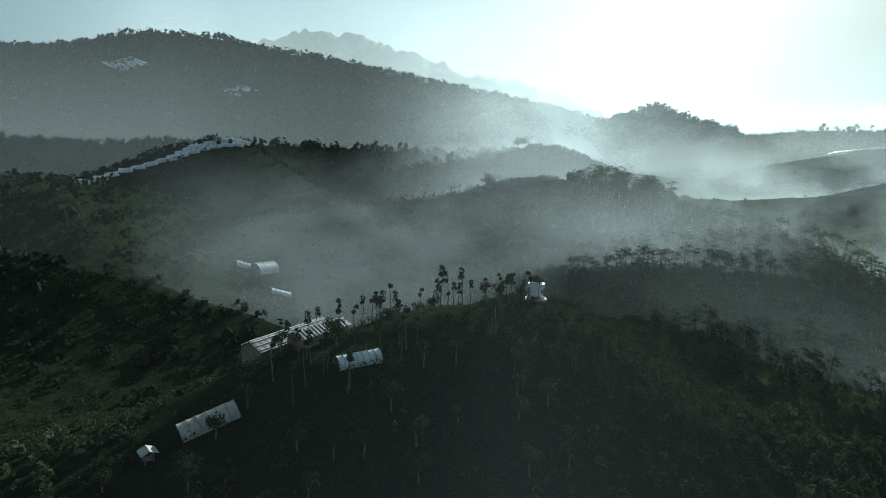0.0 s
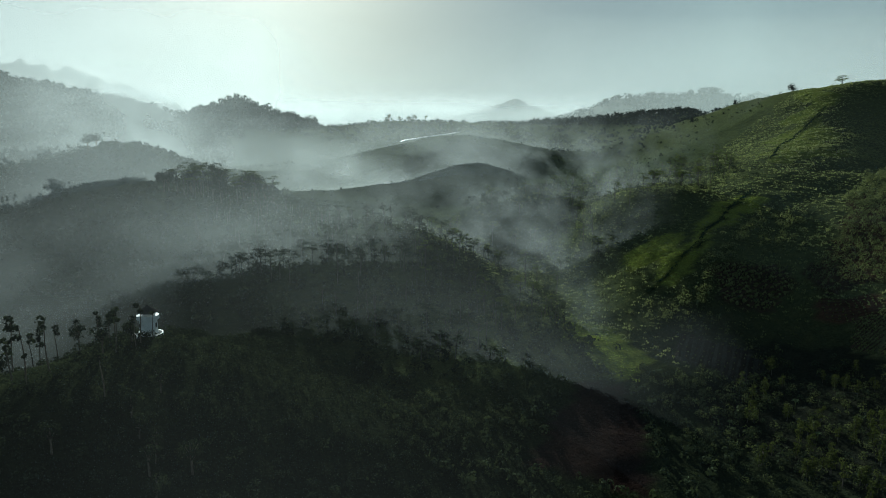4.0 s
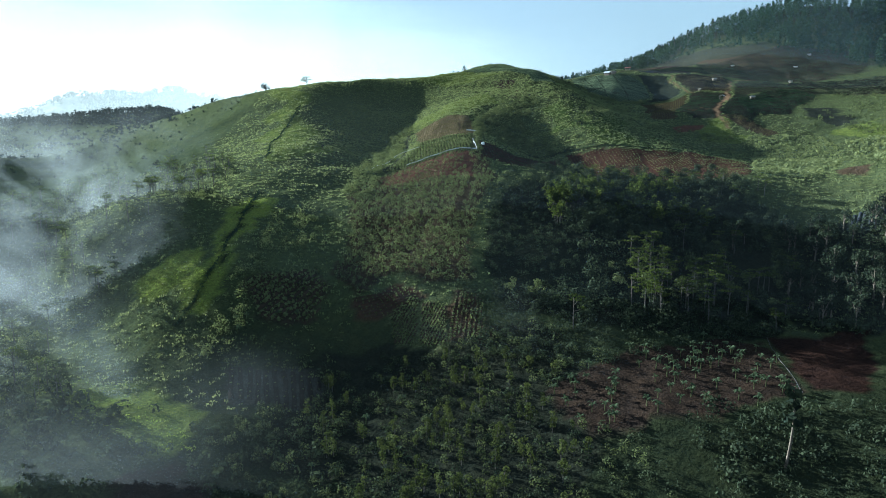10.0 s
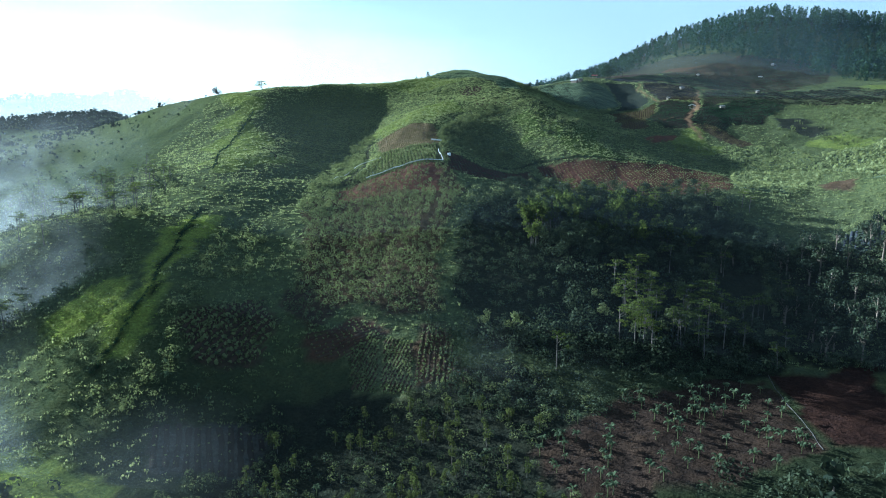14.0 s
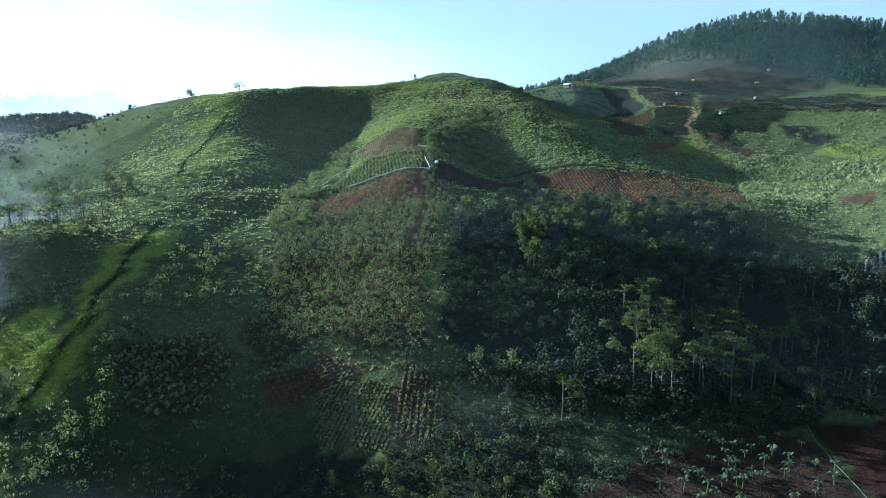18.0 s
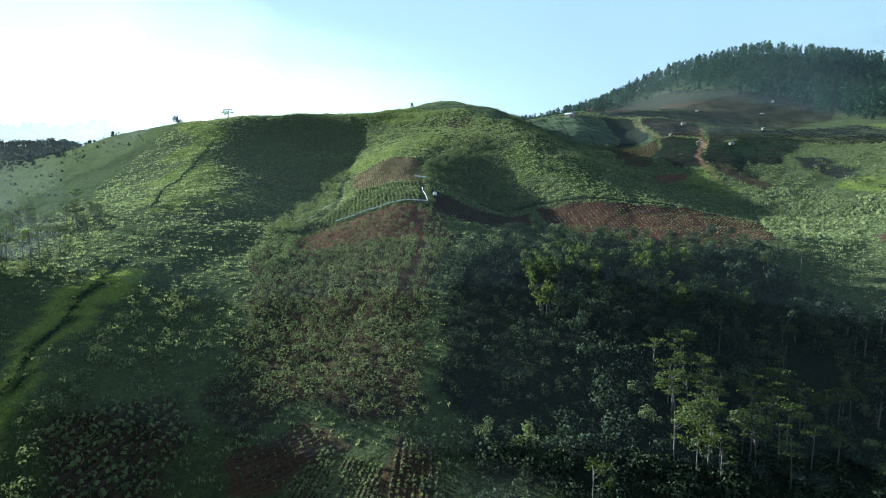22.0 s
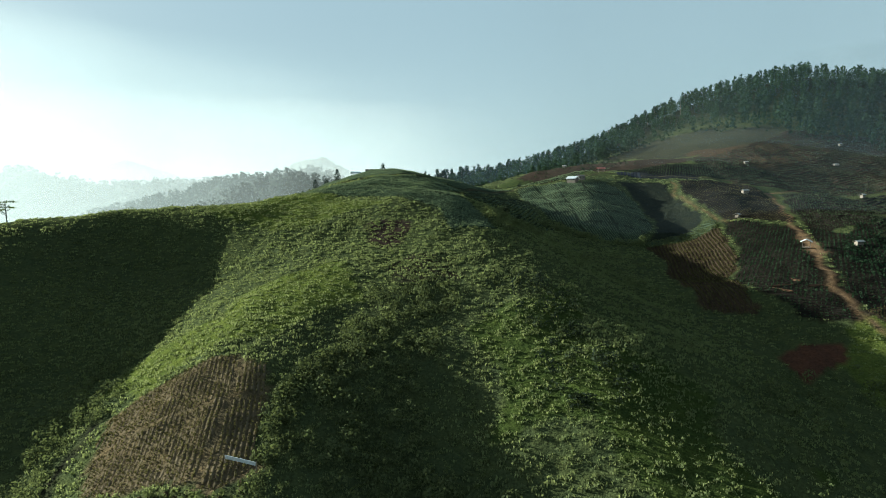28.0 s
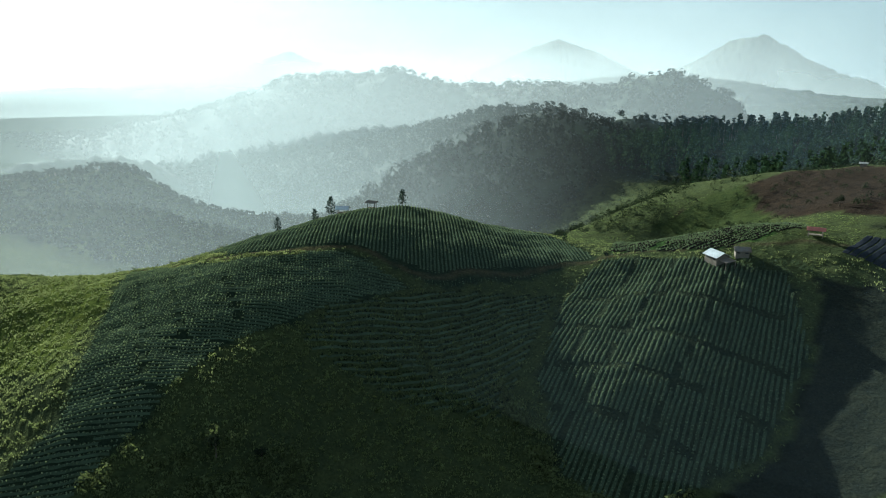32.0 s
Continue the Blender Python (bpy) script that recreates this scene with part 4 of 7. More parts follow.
def scatter(name, forms, xs, ys, sizes, material, label, category, seed=1, squash=1.0, sink=0.05):
    """Many small plants as one mesh: copies of a few forms, turned and sized."""
    rng = np.random.default_rng(seed)
    xs, ys = np.asarray(xs), np.asarray(ys)
    zs, sizes = height(xs, ys), np.broadcast_to(sizes, xs.shape)
    which, turn, tone = rng.integers(len(forms), size=len(xs)), rng.uniform(0, 6.28, len(xs)), rng.random(len(xs))
    co, fa, tn, at = [], [], [], 0
    for k, (c, f) in enumerate(forms):
        sel = np.where(which == k)[0]
        if not len(sel):
            continue
        cs, sn, s = np.cos(turn[sel])[:, None], np.sin(turn[sel])[:, None], sizes[sel][:, None]
        p = np.stack([(c[:, 0] * cs - c[:, 1] * sn) * s + xs[sel][:, None], (c[:, 0] * sn + c[:, 1] * cs) * s + ys[sel][:, None],
                      c[:, 2] * s * squash + (zs[sel] - sink)[:, None]], -1)
        co.append(p.reshape(-1, 3))
        fa.append((f[None] + (np.arange(len(sel)) * len(c))[:, None, None]).reshape(-1, f.shape[1]) + at)
        tn.append(np.repeat(tone[sel], len(c)))
        at += len(sel) * len(c)
    ob = bulk(name, np.concatenate(co), np.concatenate(fa), material, tone=np.concatenate(tn))
    return tagged(ob, label, category, kind="stuff")


def spots(poly, per, seed, keep=None):
    """Random plan places in a polygon, per square metre."""
    rng = np.random.default_rng(seed)
    q = np.asarray(poly, float)
    (x0, y0), (x1, y1) = q.min(0), q.max(0)
    n = int((x1 - x0) * (y1 - y0) * per)
    x, y = rng.uniform(x0, x1, n), rng.uniform(y0, y1, n)
    ok = inside(poly, x, y)
    x, y = x[ok], y[ok]
    if keep is not None:
        k = keep(x, y)
        x, y = x[k], y[k]
    return x, y


def box(x0, y0, x1, y1):
    return ((x0, y0), (x1, y0), (x1, y1), (x0, y1))


PLOT = {n: p for n, _, p in PLOTS}
BARE = [p for n, _, p in PLOTS if not n.startswith(("wood", "lime", "shrub", "dry_weeds", "bare_weeds"))]


def open_turf(x, y):
    ok = np.ones(len(x), bool)
    for p in BARE:
        ok &= ~inside(p, x, y)
    for _, _, wide, line in TRACKS:
        ok &= near_line(line, x, y) > wide * 0.9
    return ok


BUSH = [bush_form(np.random.default_rng(100 + k)) for k in range(8)]
BUSH_BIG = [bush_form(np.random.default_rng(130 + k), 48, 0.7, 0.8, 0.118) for k in range(6)]
BUSH_FAR = [bush_form(np.random.default_rng(120 + k), 20, 0.7, 0.75, 0.23) for k in range(6)]
BUSH_TINY = [bush_form(np.random.default_rng(150 + k), 9, 0.7, 0.75, 0.34) for k in range(6)]
TUFT = [tuft_form(np.random.default_rng(140 + k)) for k in range(8)]
rng = np.random.default_rng(77)

# The shrub plantation on the spur, in uneven rows.
gx, gy = np.meshgrid(np.arange(-45, 2, 1.3), np.arange(90, 182, 1.2))
gx, gy = (gx + rng.normal(scale=0.28, size=gx.shape)).ravel(), (gy + rng.normal(scale=0.28, size=gy.shape)).ravel()
ok = inside(PLOT["shrub_soil"], gx, gy) & (rng.random(len(gx)) > np.where(inside(PLOT["red_top"], gx, gy), 0.12, 0.06)) & (near_line(((-9, 178), (-6, 150), (-9, 128)), gx, gy) > 0.7)
gx, gy = gx[ok], gy[ok]
scatter("shrub_rows", BUSH, gx, gy, np.where(gy > 155, 0.62, 0.86) * rng.uniform(0.7, 1.3, len(gx)), LEAF_BUSH, "planted rows of knee-high leafy shrubs", "shrubs", 2)

# Weeds and low scrub over the open slopes.
x, y = spots(box(-105, 62, 118, 400), 1.7, 3, open_turf)
k = (rng.random(len(x)) < 0.35) | ((x > -66) & (x < 62) & (y > 196) & (y < 345))
x, y = x[k], y[k]
k = ~(((y < 95) & (x > -25) & (x < 75)) | inside(PLOT["wood"], x, y) | inside(PLOT["shrub_soil"], x, y) | ((inside(PLOT["lime_a"], x, y) | inside(PLOT["lime_b"], x, y)) & (rng.random(len(x)) < 0.75)))
x, y = x[k], y[k]
lush = 0.5 + 0.5 * np.sin(x / 9 + np.sin(y / 7)) * np.sin(y / 8)
scatter("weeds", TUFT, x, y, rng.uniform(0.45, 0.88, len(x)) * (0.75 + 0.4 * lush), LEAF_GRASS, "rank green weeds and grass on the slopes", "weeds", 4)
k = rng.random(len(x)) < 0.022 + 0.07 * (lush > 0.75)
kb = (rng.random(len(x)) < 0.17) & (y > 96) & (y < 345) & (x < 66) & (x > -100)
scatter("slope_bushes", BUSH_FAR, x[kb], y[kb], rng.uniform(0.22, 0.5, kb.sum()), LEAF_MEADOW, "low leafy bushes all over the green slopes", "bushes", 9)
scatter("scrub", BUSH, x[k], y[k], rng.uniform(0.35, 0.9, k.sum()), LEAF_BUSH, "low dark scrub dotted over the hillside", "scrub", 5)

# Lime-green grass beside the ditch paths, and dark growth added for their shaded sides.
x, y = spots(box(-70, 44, -34, 142), 2.2, 6)
k = (inside(PLOT["lime_a"], x, y) | inside(PLOT["lime_b"], x, y) | inside(PLOT["lime_foot"], x, y)) & (near_line(TRACKS[4][3], x, y) > 0.6)
scatter("lime_grass", TUFT, x[k], y[k], rng.uniform(0.2, 0.36, k.sum()), LEAF_LIME, "bright lime-green grass beside the ditch path", "grass", 7)
for line in (TRACKS[4][3], TRACKS[5][3], TRACKS[6][3]):
    q = np.asarray(line, float)
    run = np.r_[0, np.cumsum(np.hypot(*np.diff(q, axis=0).T))]
    s = np.arange(0, run[-1], 0.42)
    scatter("ditch_growth", BUSH_FAR, np.interp(s, run, q[:, 0]) + rng.normal(scale=0.14, size=len(s)), np.interp(s, run, q[:, 1]), rng.uniform(0.25, 0.48, len(s)), LEAF_PINE, "weeds along a ditch, dark for its shaded side", "weeds", 8)

# Gullies and hollows with taller scrub.
def gully(line, wide, per, seed):
    q = np.asarray(line, float)
    x, y = spots(box(q[:, 0].min() - wide, q[:, 1].min() - wide, q[:, 0].max() + wide, q[:, 1].max() + wide), per, seed, open_turf)
    k = near_line(line, x, y) < wide * (0.5 + 0.5 * np.abs(np.sin(x / 3 + y / 5)))
    return x[k], y[k]


for seed, line, wide, per in ((11, ((8, 252), (4, 240), (2, 228), (6, 215), (14, 210)), 8, 0.5), (12, ((-36, 150), (-38, 175), (-38, 200), (-36, 225), (-40, 250)), 4.5, 0.45),
                              (13, ((32, 225), (30, 240), (26, 256)), 6, 0.16), (14, ((36, 300), (48, 300), (60, 285)), 7, 0.12),
                              (15, ((-6, 182), (-8, 200), (-6, 232), (2, 240)), 2.2, 0.9), (16, ((26, 290), (30, 300), (34, 308)), 5, 0.4),
                              (17, ((-44, 76), (-44, 100), (-44, 130)), 6, 0.16), (18, ((60, 230), (74, 245), (86, 240)), 7, 0.12),
                              (19, ((44, 345), (58, 334), (68, 333), (78, 343), (90, 352)), 1.8, 0.8)):
    x, y = gully(line, wide, per, seed)
    scatter("gully_scrub", BUSH_BIG, x, y, rng.uniform(0.8, 1.7, len(x)), LEAF_BUSH if seed != 13 else LEAF_TREE, "tall leafy scrub filling a hollow", "scrub", seed)

# The wood on the spur's east face.
CLEARING = ((49, 112), (60, 114), (62, 128), (54, 126), (48, 119))


HOLLOW = ((-3, 99), (-2, 122), (4, 142), (12, 138), (17, 121), (19, 106), (9, 97))


def not_clearing(x, y):
    return ~inside(CLEARING, x, y) & ~inside(HOLLOW, x, y)


wood = ((0, 146), (24, 170), (64, 162), (66, 133), (60, 108), (50, 93), (24, 88), (4, 92), (-2, 106))
x, y = spots(wood, 0.40, 21, lambda a, b: ~inside(CLEARING, a, b))
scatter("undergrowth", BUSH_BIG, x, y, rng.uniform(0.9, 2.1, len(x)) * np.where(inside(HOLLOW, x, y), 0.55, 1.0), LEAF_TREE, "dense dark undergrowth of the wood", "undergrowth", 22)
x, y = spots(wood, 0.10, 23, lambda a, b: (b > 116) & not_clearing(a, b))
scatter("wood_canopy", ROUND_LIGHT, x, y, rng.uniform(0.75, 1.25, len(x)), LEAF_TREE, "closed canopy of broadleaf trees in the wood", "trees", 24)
x, y = spots(wood, 0.022, 20, not_clearing)
scatter("pale_canopy", ROUND_LIGHT, x, y, rng.uniform(0.6, 1.05, len(x)), LEAF_BUSH, "paler leafy trees between the dark ones", "trees", 20)
x, y = spots(((-6, 104), (4, 90), (26, 84), (44, 90), (50, 98), (30, 92), (8, 96), (0, 112), (2, 150), (-2, 150)), 0.35, 19, not_clearing)
scatter("wood_edge", BUSH_BIG, x, y, rng.uniform(0.6, 1.5, len(x)), LEAF_TREE, "scrub along the wood's lower edge", "scrub", 19)
x, y = spots(((24, 90), (50, 94), (62, 112), (64, 130), (44, 126), (28, 108)), 0.05, 25, not_clearing)
plant_trees("umbrella", x[:60], y[:60], rng.uniform(0.6, 0.95, 60)[: len(x)], "albizia trees on the east face", seed=26)
x, y = spots(((28, 96), (46, 100), (44, 116), (28, 118)), 0.10, 27)
plant_trees("umbrella", x, y, rng.uniform(0.7, 0.95, len(x)), "tall albizia stand", "tall albizia tree with a flat yellow-green crown", seed=28)
x, y = spots(((20, 164), (66, 158), (70, 148), (24, 152)), 0.08, 29)
plant_trees("umbrella", x[:45], y[:45], rng.uniform(0.6, 0.8, len(x[:45])), "albizia trees below the red field", "young albizia tree with bare pale trunk", seed=30)
x, y = spots(((12, 124), (48, 132), (46, 150), (16, 150)), 0.045, 31)
plant_trees("bamboo", x, y, rng.uniform(0.85, 1.15, len(x)), "bamboo clumps in the wood", seed=32)
x, y = np.array([53.0, 56.5, 50.0]), np.array([127.0, 130.0, 125.0])
plant_trees("round", x, y, np.array([1.35, 1.1, 0.9]), "pale trees by the wood", "tall bushy tree with yellowish leaves", seed=33)
x, y = spots(((66, 134), (88, 137), (82, 112), (66, 92), (55, 98)), 0.34, 34)
scatter("east_undergrowth", BUSH_BIG, x, y, rng.uniform(0.9, 2.0, len(x)), LEAF_TREE, "dense bushes under the eastern trees", "undergrowth", 35)
x, y = spots(((66, 134), (88, 137), (82, 112), (66, 92), (55, 98)), 0.06, 36)
plant_trees("round", x, y, rng.uniform(0.9, 1.35, len(x)), "broadleaf trees east of the wood", seed=37)

# Foot of the spur: mixed young trees and banana plants.
foot = ((-30, 78), (-8, 80), (8, 88), (22, 78), (18, 60), (24, 40), (-4, 30), (-36, 52))
x, y = spots(foot, 0.36, 41, open_turf)
scatter("foot_scrub", BUSH_BIG, x[::2], y[::2], rng.uniform(0.6, 1.4, len(x[::2])), LEAF_TREE, "mixed dark scrub at the foot of the spur", "scrub", 42)
scatter("foot_bushes", BUSH_BIG, x[1::2], y[1::2], rng.uniform(0.5, 1.2, len(x[1::2])), LEAF_BUSH, "olive-green bushes at the foot of the spur", "scrub", 47)
x, y = spots(((-26, 74), (-6, 78), (14, 72), (16, 58), (10, 40), (-10, 40), (-26, 54)), 0.085, 43, open_turf)
plant_trees("young", x[:110], y[:110], rng.uniform(0.5, 0.85, 110)[: len(x)], "young trees at the spur's foot", seed=44)
x, y = spots(box(26, 36, 80, 62), 0.3, 45)
scatter("valley_scrub", BUSH_BIG, x, y, rng.uniform(0.7, 1.9, len(x)), LEAF_TREE, "green scrub on the valley floor", "scrub", 46)

# The line spur's west side and the low ground towards the mist.
flank = ((-60, 56), (-70, 74), (-72, 92), (-66, 106), (-66, 120), (-72, 150), (-80, 176), (-100, 204), (-130, 180), (-130, 90), (-100, 55), (-70, 40))
x, y = spots(flank, 0.20, 51, lambda a, b: open_turf(a, b) & ~inside(PLOT["lime_foot"], a, b))
scatter("flank_scrub", BUSH_BIG, x[::2], y[::2], rng.uniform(0.7, 1.6, len(x[::2])), LEAF_TREE, "dark leafy scrub on the misty flank", "scrub", 52)
scatter("flank_bushes", BUSH_BIG, x[1::2], y[1::2], rng.uniform(0.5, 1.4, len(x[1::2])), LEAF_BUSH, "olive bushes on the misty flank", "scrub", 48)
x, y = spots(flank, 0.045, 53, lambda a, b: open_turf(a, b) & ~inside(PLOT["lime_foot"], a, b))
plant_trees("umbrella", x[:150], y[:150], rng.uniform(0.55, 0.9, 150)[: len(x)], "albizia trees on the misty flank", "albizia tree with layered crown in thin mist", seed=54)
x, y = spots(((-150, 20), (-60, 30), (-44, 60), (-70, 60), (-100, 70), (-160, 80), (-210, 60)), 0.028, 55)
scatter("albizia_canopy", [FORMS["umbrella"][k][1] for k in range(5)], x, y, rng.uniform(0.6, 0.95, len(x)), LEAF_TREE, "spreading albizia canopies over the misty valley side", "trees", 56)
scatter("albizia_stems", [FORMS["umbrella"][k][0] for k in range(5)], x, y, 0.75, PALE_BARK, "thin pale stems under the albizia canopies", "trunks", 56)
x, y = spots(((-170, -10), (-60, 22), (-44, 60), (-70, 62), (-100, 74), (-160, 90), (-330, 80), (-330, 10)), 0.1, 57)
vx, vy = spots(((-56, 34), (-50, 44), (-40, 56), (-24, 60), (-16, 46), (-16, 22), (-34, 8), (-56, 12)), 0.3, 156, lambda a, b: ~inside(PLOT["lime_foot"], a, b) & ~inside(PLOT["pit"], a, b))
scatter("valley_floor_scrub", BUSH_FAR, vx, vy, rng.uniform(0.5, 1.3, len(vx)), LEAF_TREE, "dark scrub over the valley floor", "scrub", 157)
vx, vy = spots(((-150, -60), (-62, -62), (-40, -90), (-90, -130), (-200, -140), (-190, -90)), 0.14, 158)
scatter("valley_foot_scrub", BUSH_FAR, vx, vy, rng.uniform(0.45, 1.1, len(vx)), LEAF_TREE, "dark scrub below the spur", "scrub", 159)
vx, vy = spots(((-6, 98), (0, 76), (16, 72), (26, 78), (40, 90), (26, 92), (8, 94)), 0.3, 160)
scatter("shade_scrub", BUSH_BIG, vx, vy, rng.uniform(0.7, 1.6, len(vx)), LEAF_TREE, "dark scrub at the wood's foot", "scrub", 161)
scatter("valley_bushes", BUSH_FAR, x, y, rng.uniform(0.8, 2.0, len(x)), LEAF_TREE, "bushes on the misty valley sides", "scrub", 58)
x, y = spots(((-148, 118), (-118, 92), (-96, 104), (-108, 128), (-140, 140)), 0.13, 59)
scatter("knoll_wood", ROUND_LIGHT, x, y, rng.uniform(0.5, 0.9, len(x)), LEAF_TREE, "dark trees covering a small knoll", "trees", 60)
x, y = spots(((-330, 20), (-420, 300), (-200, 330), (-110, 290), (-130, 150), (-200, 90)), 0.022, 61)
scatter("mist_scrub", BUSH_TINY, x, y, rng.uniform(0.4, 1.1, len(x)), LEAF_FAR, "scattered dark bushes in the misty valley", "scrub", 62)

# The tower's spur.
spur = ((-20, -80), (-40, -68), (-60, -44), (-84, -18), (-88, 8), (-70, 26), (-44, 20), (-20, -20), (-8, -50))
x, y = spots(spur, 0.5, 71)
k = near_line(((-30, -62), (-50, -44), (-68, -24)), x, y) > 3.5
scatter("spur_shrubs", BUSH, x[k], y[k], rng.uniform(0.5, 1.2, k.sum()), LEAF_TREE, "coffee-like shrubs covering the spur", "shrubs", 72)
x, y = spots(((-42, -62), (-64, -40), (-82, -16), (-82, 2), (-66, 14), (-58, -16), (-40, -44)), 0.05, 73)
k = np.hypot(x + 77, y + 11) > 5
k &= y < -10
plant_trees("pollard", x[k][:60], y[k][:60], rng.uniform(0.7, 1.05, 60)[: len(x[k][:60])], "pollarded trees on the tower's spur", seed=74)
x, y = spots(spur, 0.02, 75, lambda a, b: b < -16)
plant_trees("round", x, y, rng.uniform(0.6, 0.9, len(x)), "trees on the tower's spur", seed=76)
x, y = spots(((-330, -260), (-80, -160), (-70, -60), (-110, 0), (-330, 0)), 0.05, 77)
scatter("west_bushes", BUSH_TINY, x, y, rng.uniform(1.0, 2.6, len(x)), LEAF_FAR, "bushes and small trees of the western valley", "scrub", 78)
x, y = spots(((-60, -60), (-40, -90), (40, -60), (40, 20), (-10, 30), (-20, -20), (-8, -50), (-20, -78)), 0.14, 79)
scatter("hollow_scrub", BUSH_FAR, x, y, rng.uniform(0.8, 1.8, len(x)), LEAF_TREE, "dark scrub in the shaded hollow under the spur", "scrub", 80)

# The grove on its hill, and the twin trees on the crest.
x, y = spots(((-212, 36), (-196, 38), (-176, 44), (-170, 50), (-180, 68), (-192, 64), (-206, 46)), 0.085, 81)
plant_trees("umbrella", x[:26], y[:26], rng.uniform(1.0, 1.5, 26)[: len(x[:26])], "grove on the misty hill", "tall flat-crowned tree of a misty grove", seed=81)
plant_trees("round", x[26:50], y[26:50], rng.uniform(1.4, 2.1, 24)[: len(x[26:50])], "grove on the misty hill", "tall thin-crowned tree of a misty grove", seed=82)
plant_trees("round", np.array([-280.5, -283.0]), np.array([35.0, 39.0]), np.array([1.5, 1.4]), "twin trees on the crest", "pair tree standing on the misty crest", seed=83)
x, y = spots(((-268, -34), (-270, 8), (-282, 42), (-292, 46), (-282, 0), (-276, -36)), 0.03, 84)
plant_trees("pollard", x[:40], y[:40], rng.uniform(0.7, 1.1, 40)[: len(x)], "thin trees along the misty crest", seed=85)

# Trees on the pale ridge beyond the mist.
x, y = spots(((-300, 270), (-440, 360), (-560, 400), (-560, 370), (-440, 330), (-320, 250)), 0.02, 91)
plant_trees("round", x[:34], y[:34], rng.uniform(0.9, 1.7, 34)[: len(x)], "trees on the ridge beyond the mist", "hazy tree on the far ridge", seed=92)
x, y = spots(((-262, 398), (-246, 436), (-236, 456), (-244, 458), (-254, 438), (-270, 402)), 0.12, 93)
plant_trees("round", x[:60], y[:60], rng.uniform(0.7, 1.0, 60)[: len(x)], "row of trees on the left skyline", "rounded tree in a skyline row", seed=94)

# Single trees on the main ridge.
for kind, px, py, s, text in (("round", -115, 304, 1.5, "lone tree on the grassy ridge"), ("umbrella", -97.2, 316.7, 1.5, "lone umbrella-shaped tree behind the ridge"),
                              ("cone", -21, 375, 1.1, "taller of a pair of slim trees on the knoll"), ("cone", -24.4, 373, 0.8, "smaller of a pair of slim trees on the knoll"),
                              ("cone", -6, 383.5, 0.9, "small conical tree on the knoll"), ("cone", -26.5, 363.2, 0.85, "small dark tree beside the crop rows"),
                              ("cone", -30, 360, 0.35, "slim young tree beside the crop rows"), ("round", 29.3, 304, 0.75, "dark bushy tree on the shaded slope"), ("round", 32.5, 308, 0.6, "dark bushy tree on the shaded slope"),
                              ("round", 43, 388, 0.5, "small tree beside the field track"), ("round", 78, 441, 0.7, "small dark tree on the field edge"), ("cone", 30, 396, 0.5, "tiny dark tree behind the knoll"),
                              ("umbrella", 13.9, 84.9, 0.8, "lone slim tree on bare soil"), ("pollard", 34.3, 48.9, 2.0, "tall tree with pale bare trunk and dark crown"), ("round", -58, 196, 0.35, "low bush tree on turf")):
    plant_trees(kind, np.array([px]), np.array([py]), s, "single trees on the ridge", text, int(abs(px) * 7))

# Pine forest on the mountain.
x, y = spots(((-60, 585), (0, 560), (40, 525), (80, 508), (112, 522), (126, 532), (154, 544), (169, 530), (200, 490), (222, 458), (235, 420), (300, 400), (420, 460), (600, 520), (600, 670), (-60, 670)), 0.034, 95)
scatter("pine_forest", PINE_LIGHT, x, y, np.where((x < 130) & (y < 600), 0.85, 0.8) * rng.uniform(0.75, 1.2, len(x)), LEAF_PINE, "dark pine forest covering the mountain", "forest", 96)
x, y = spots(((-70, 618), (-40, 640), (0, 628), (50, 606), (110, 598), (180, 588), (180, 610), (60, 625), (-20, 655), (-75, 640)), 0.034, 97)
plant_trees("pine", x[:190], y[:190], np.where(x[:190] < 45, 1.05, 0.85) * rng.uniform(0.7, 1.05, 190)[: len(x[:190])], "pines along the ridge", seed=98)
x, y = spots(((-60, 585), (0, 560), (40, 525), (80, 508), (126, 532), (160, 540), (200, 490), (235, 420), (300, 400), (500, 460), (560, 650), (-60, 660)), 0.022, 99)
scatter("forest_edge", BUSH_FAR, x, y, rng.uniform(1.0, 1.8, len(x)), LEAF_PINE, "bushy edge of the mountain forest", "forest", 100)
x, y = spots(((110, 255), (150, 200), (240, 260), (330, 340), (420, 440), (300, 470), (220, 330)), 0.03, 101)
scatter("east_bushes", BUSH_FAR, x, y, rng.uniform(0.6, 1.6, len(x)), LEAF_BUSH, "bushes between the eastern terraces", "scrub", 102)

# Woods behind the ridge and on the western mountain.
x, y = spots(((-330, 340), (-130, 380), (-50, 430), (-40, 600), (-330, 630)), 0.055, 103)
scatter("back_wood", BUSH_TINY, x, y, rng.uniform(1.6, 3.6, len(x)), LEAF_FAR, "woods on the slope behind the ridge", "forest", 104)
x, y = spots(((-340, -420), (-800, -520), (-800, 200), (-560, 240), (-330, 110)), 0.014, 105)
sx, sy = spots(((-50, 425), (34, 440), (34, 560), (-40, 600)), 0.07, 109)
scatter("saddle_scrub", BUSH_BIG, sx, sy, rng.uniform(0.8, 2.2, len(sx)), LEAF_TREE, "dark scrub on the slope behind the saddle", "scrub", 110)
wx, wy = spots(((-40, 400), (40, 398), (84, 404), (84, 436), (60, 470), (-30, 440)), 1.3, 170, open_turf)
scatter("weeds", TUFT, wx, wy, rng.uniform(0.2, 0.4, len(wx)), LEAF_MEADOW, "rank green weeds on the saddle slopes", "weeds", 171)
wx, wy = spots(((30, 446), (66, 432), (104, 446), (110, 500), (60, 505), (34, 480)), 0.06, 172)
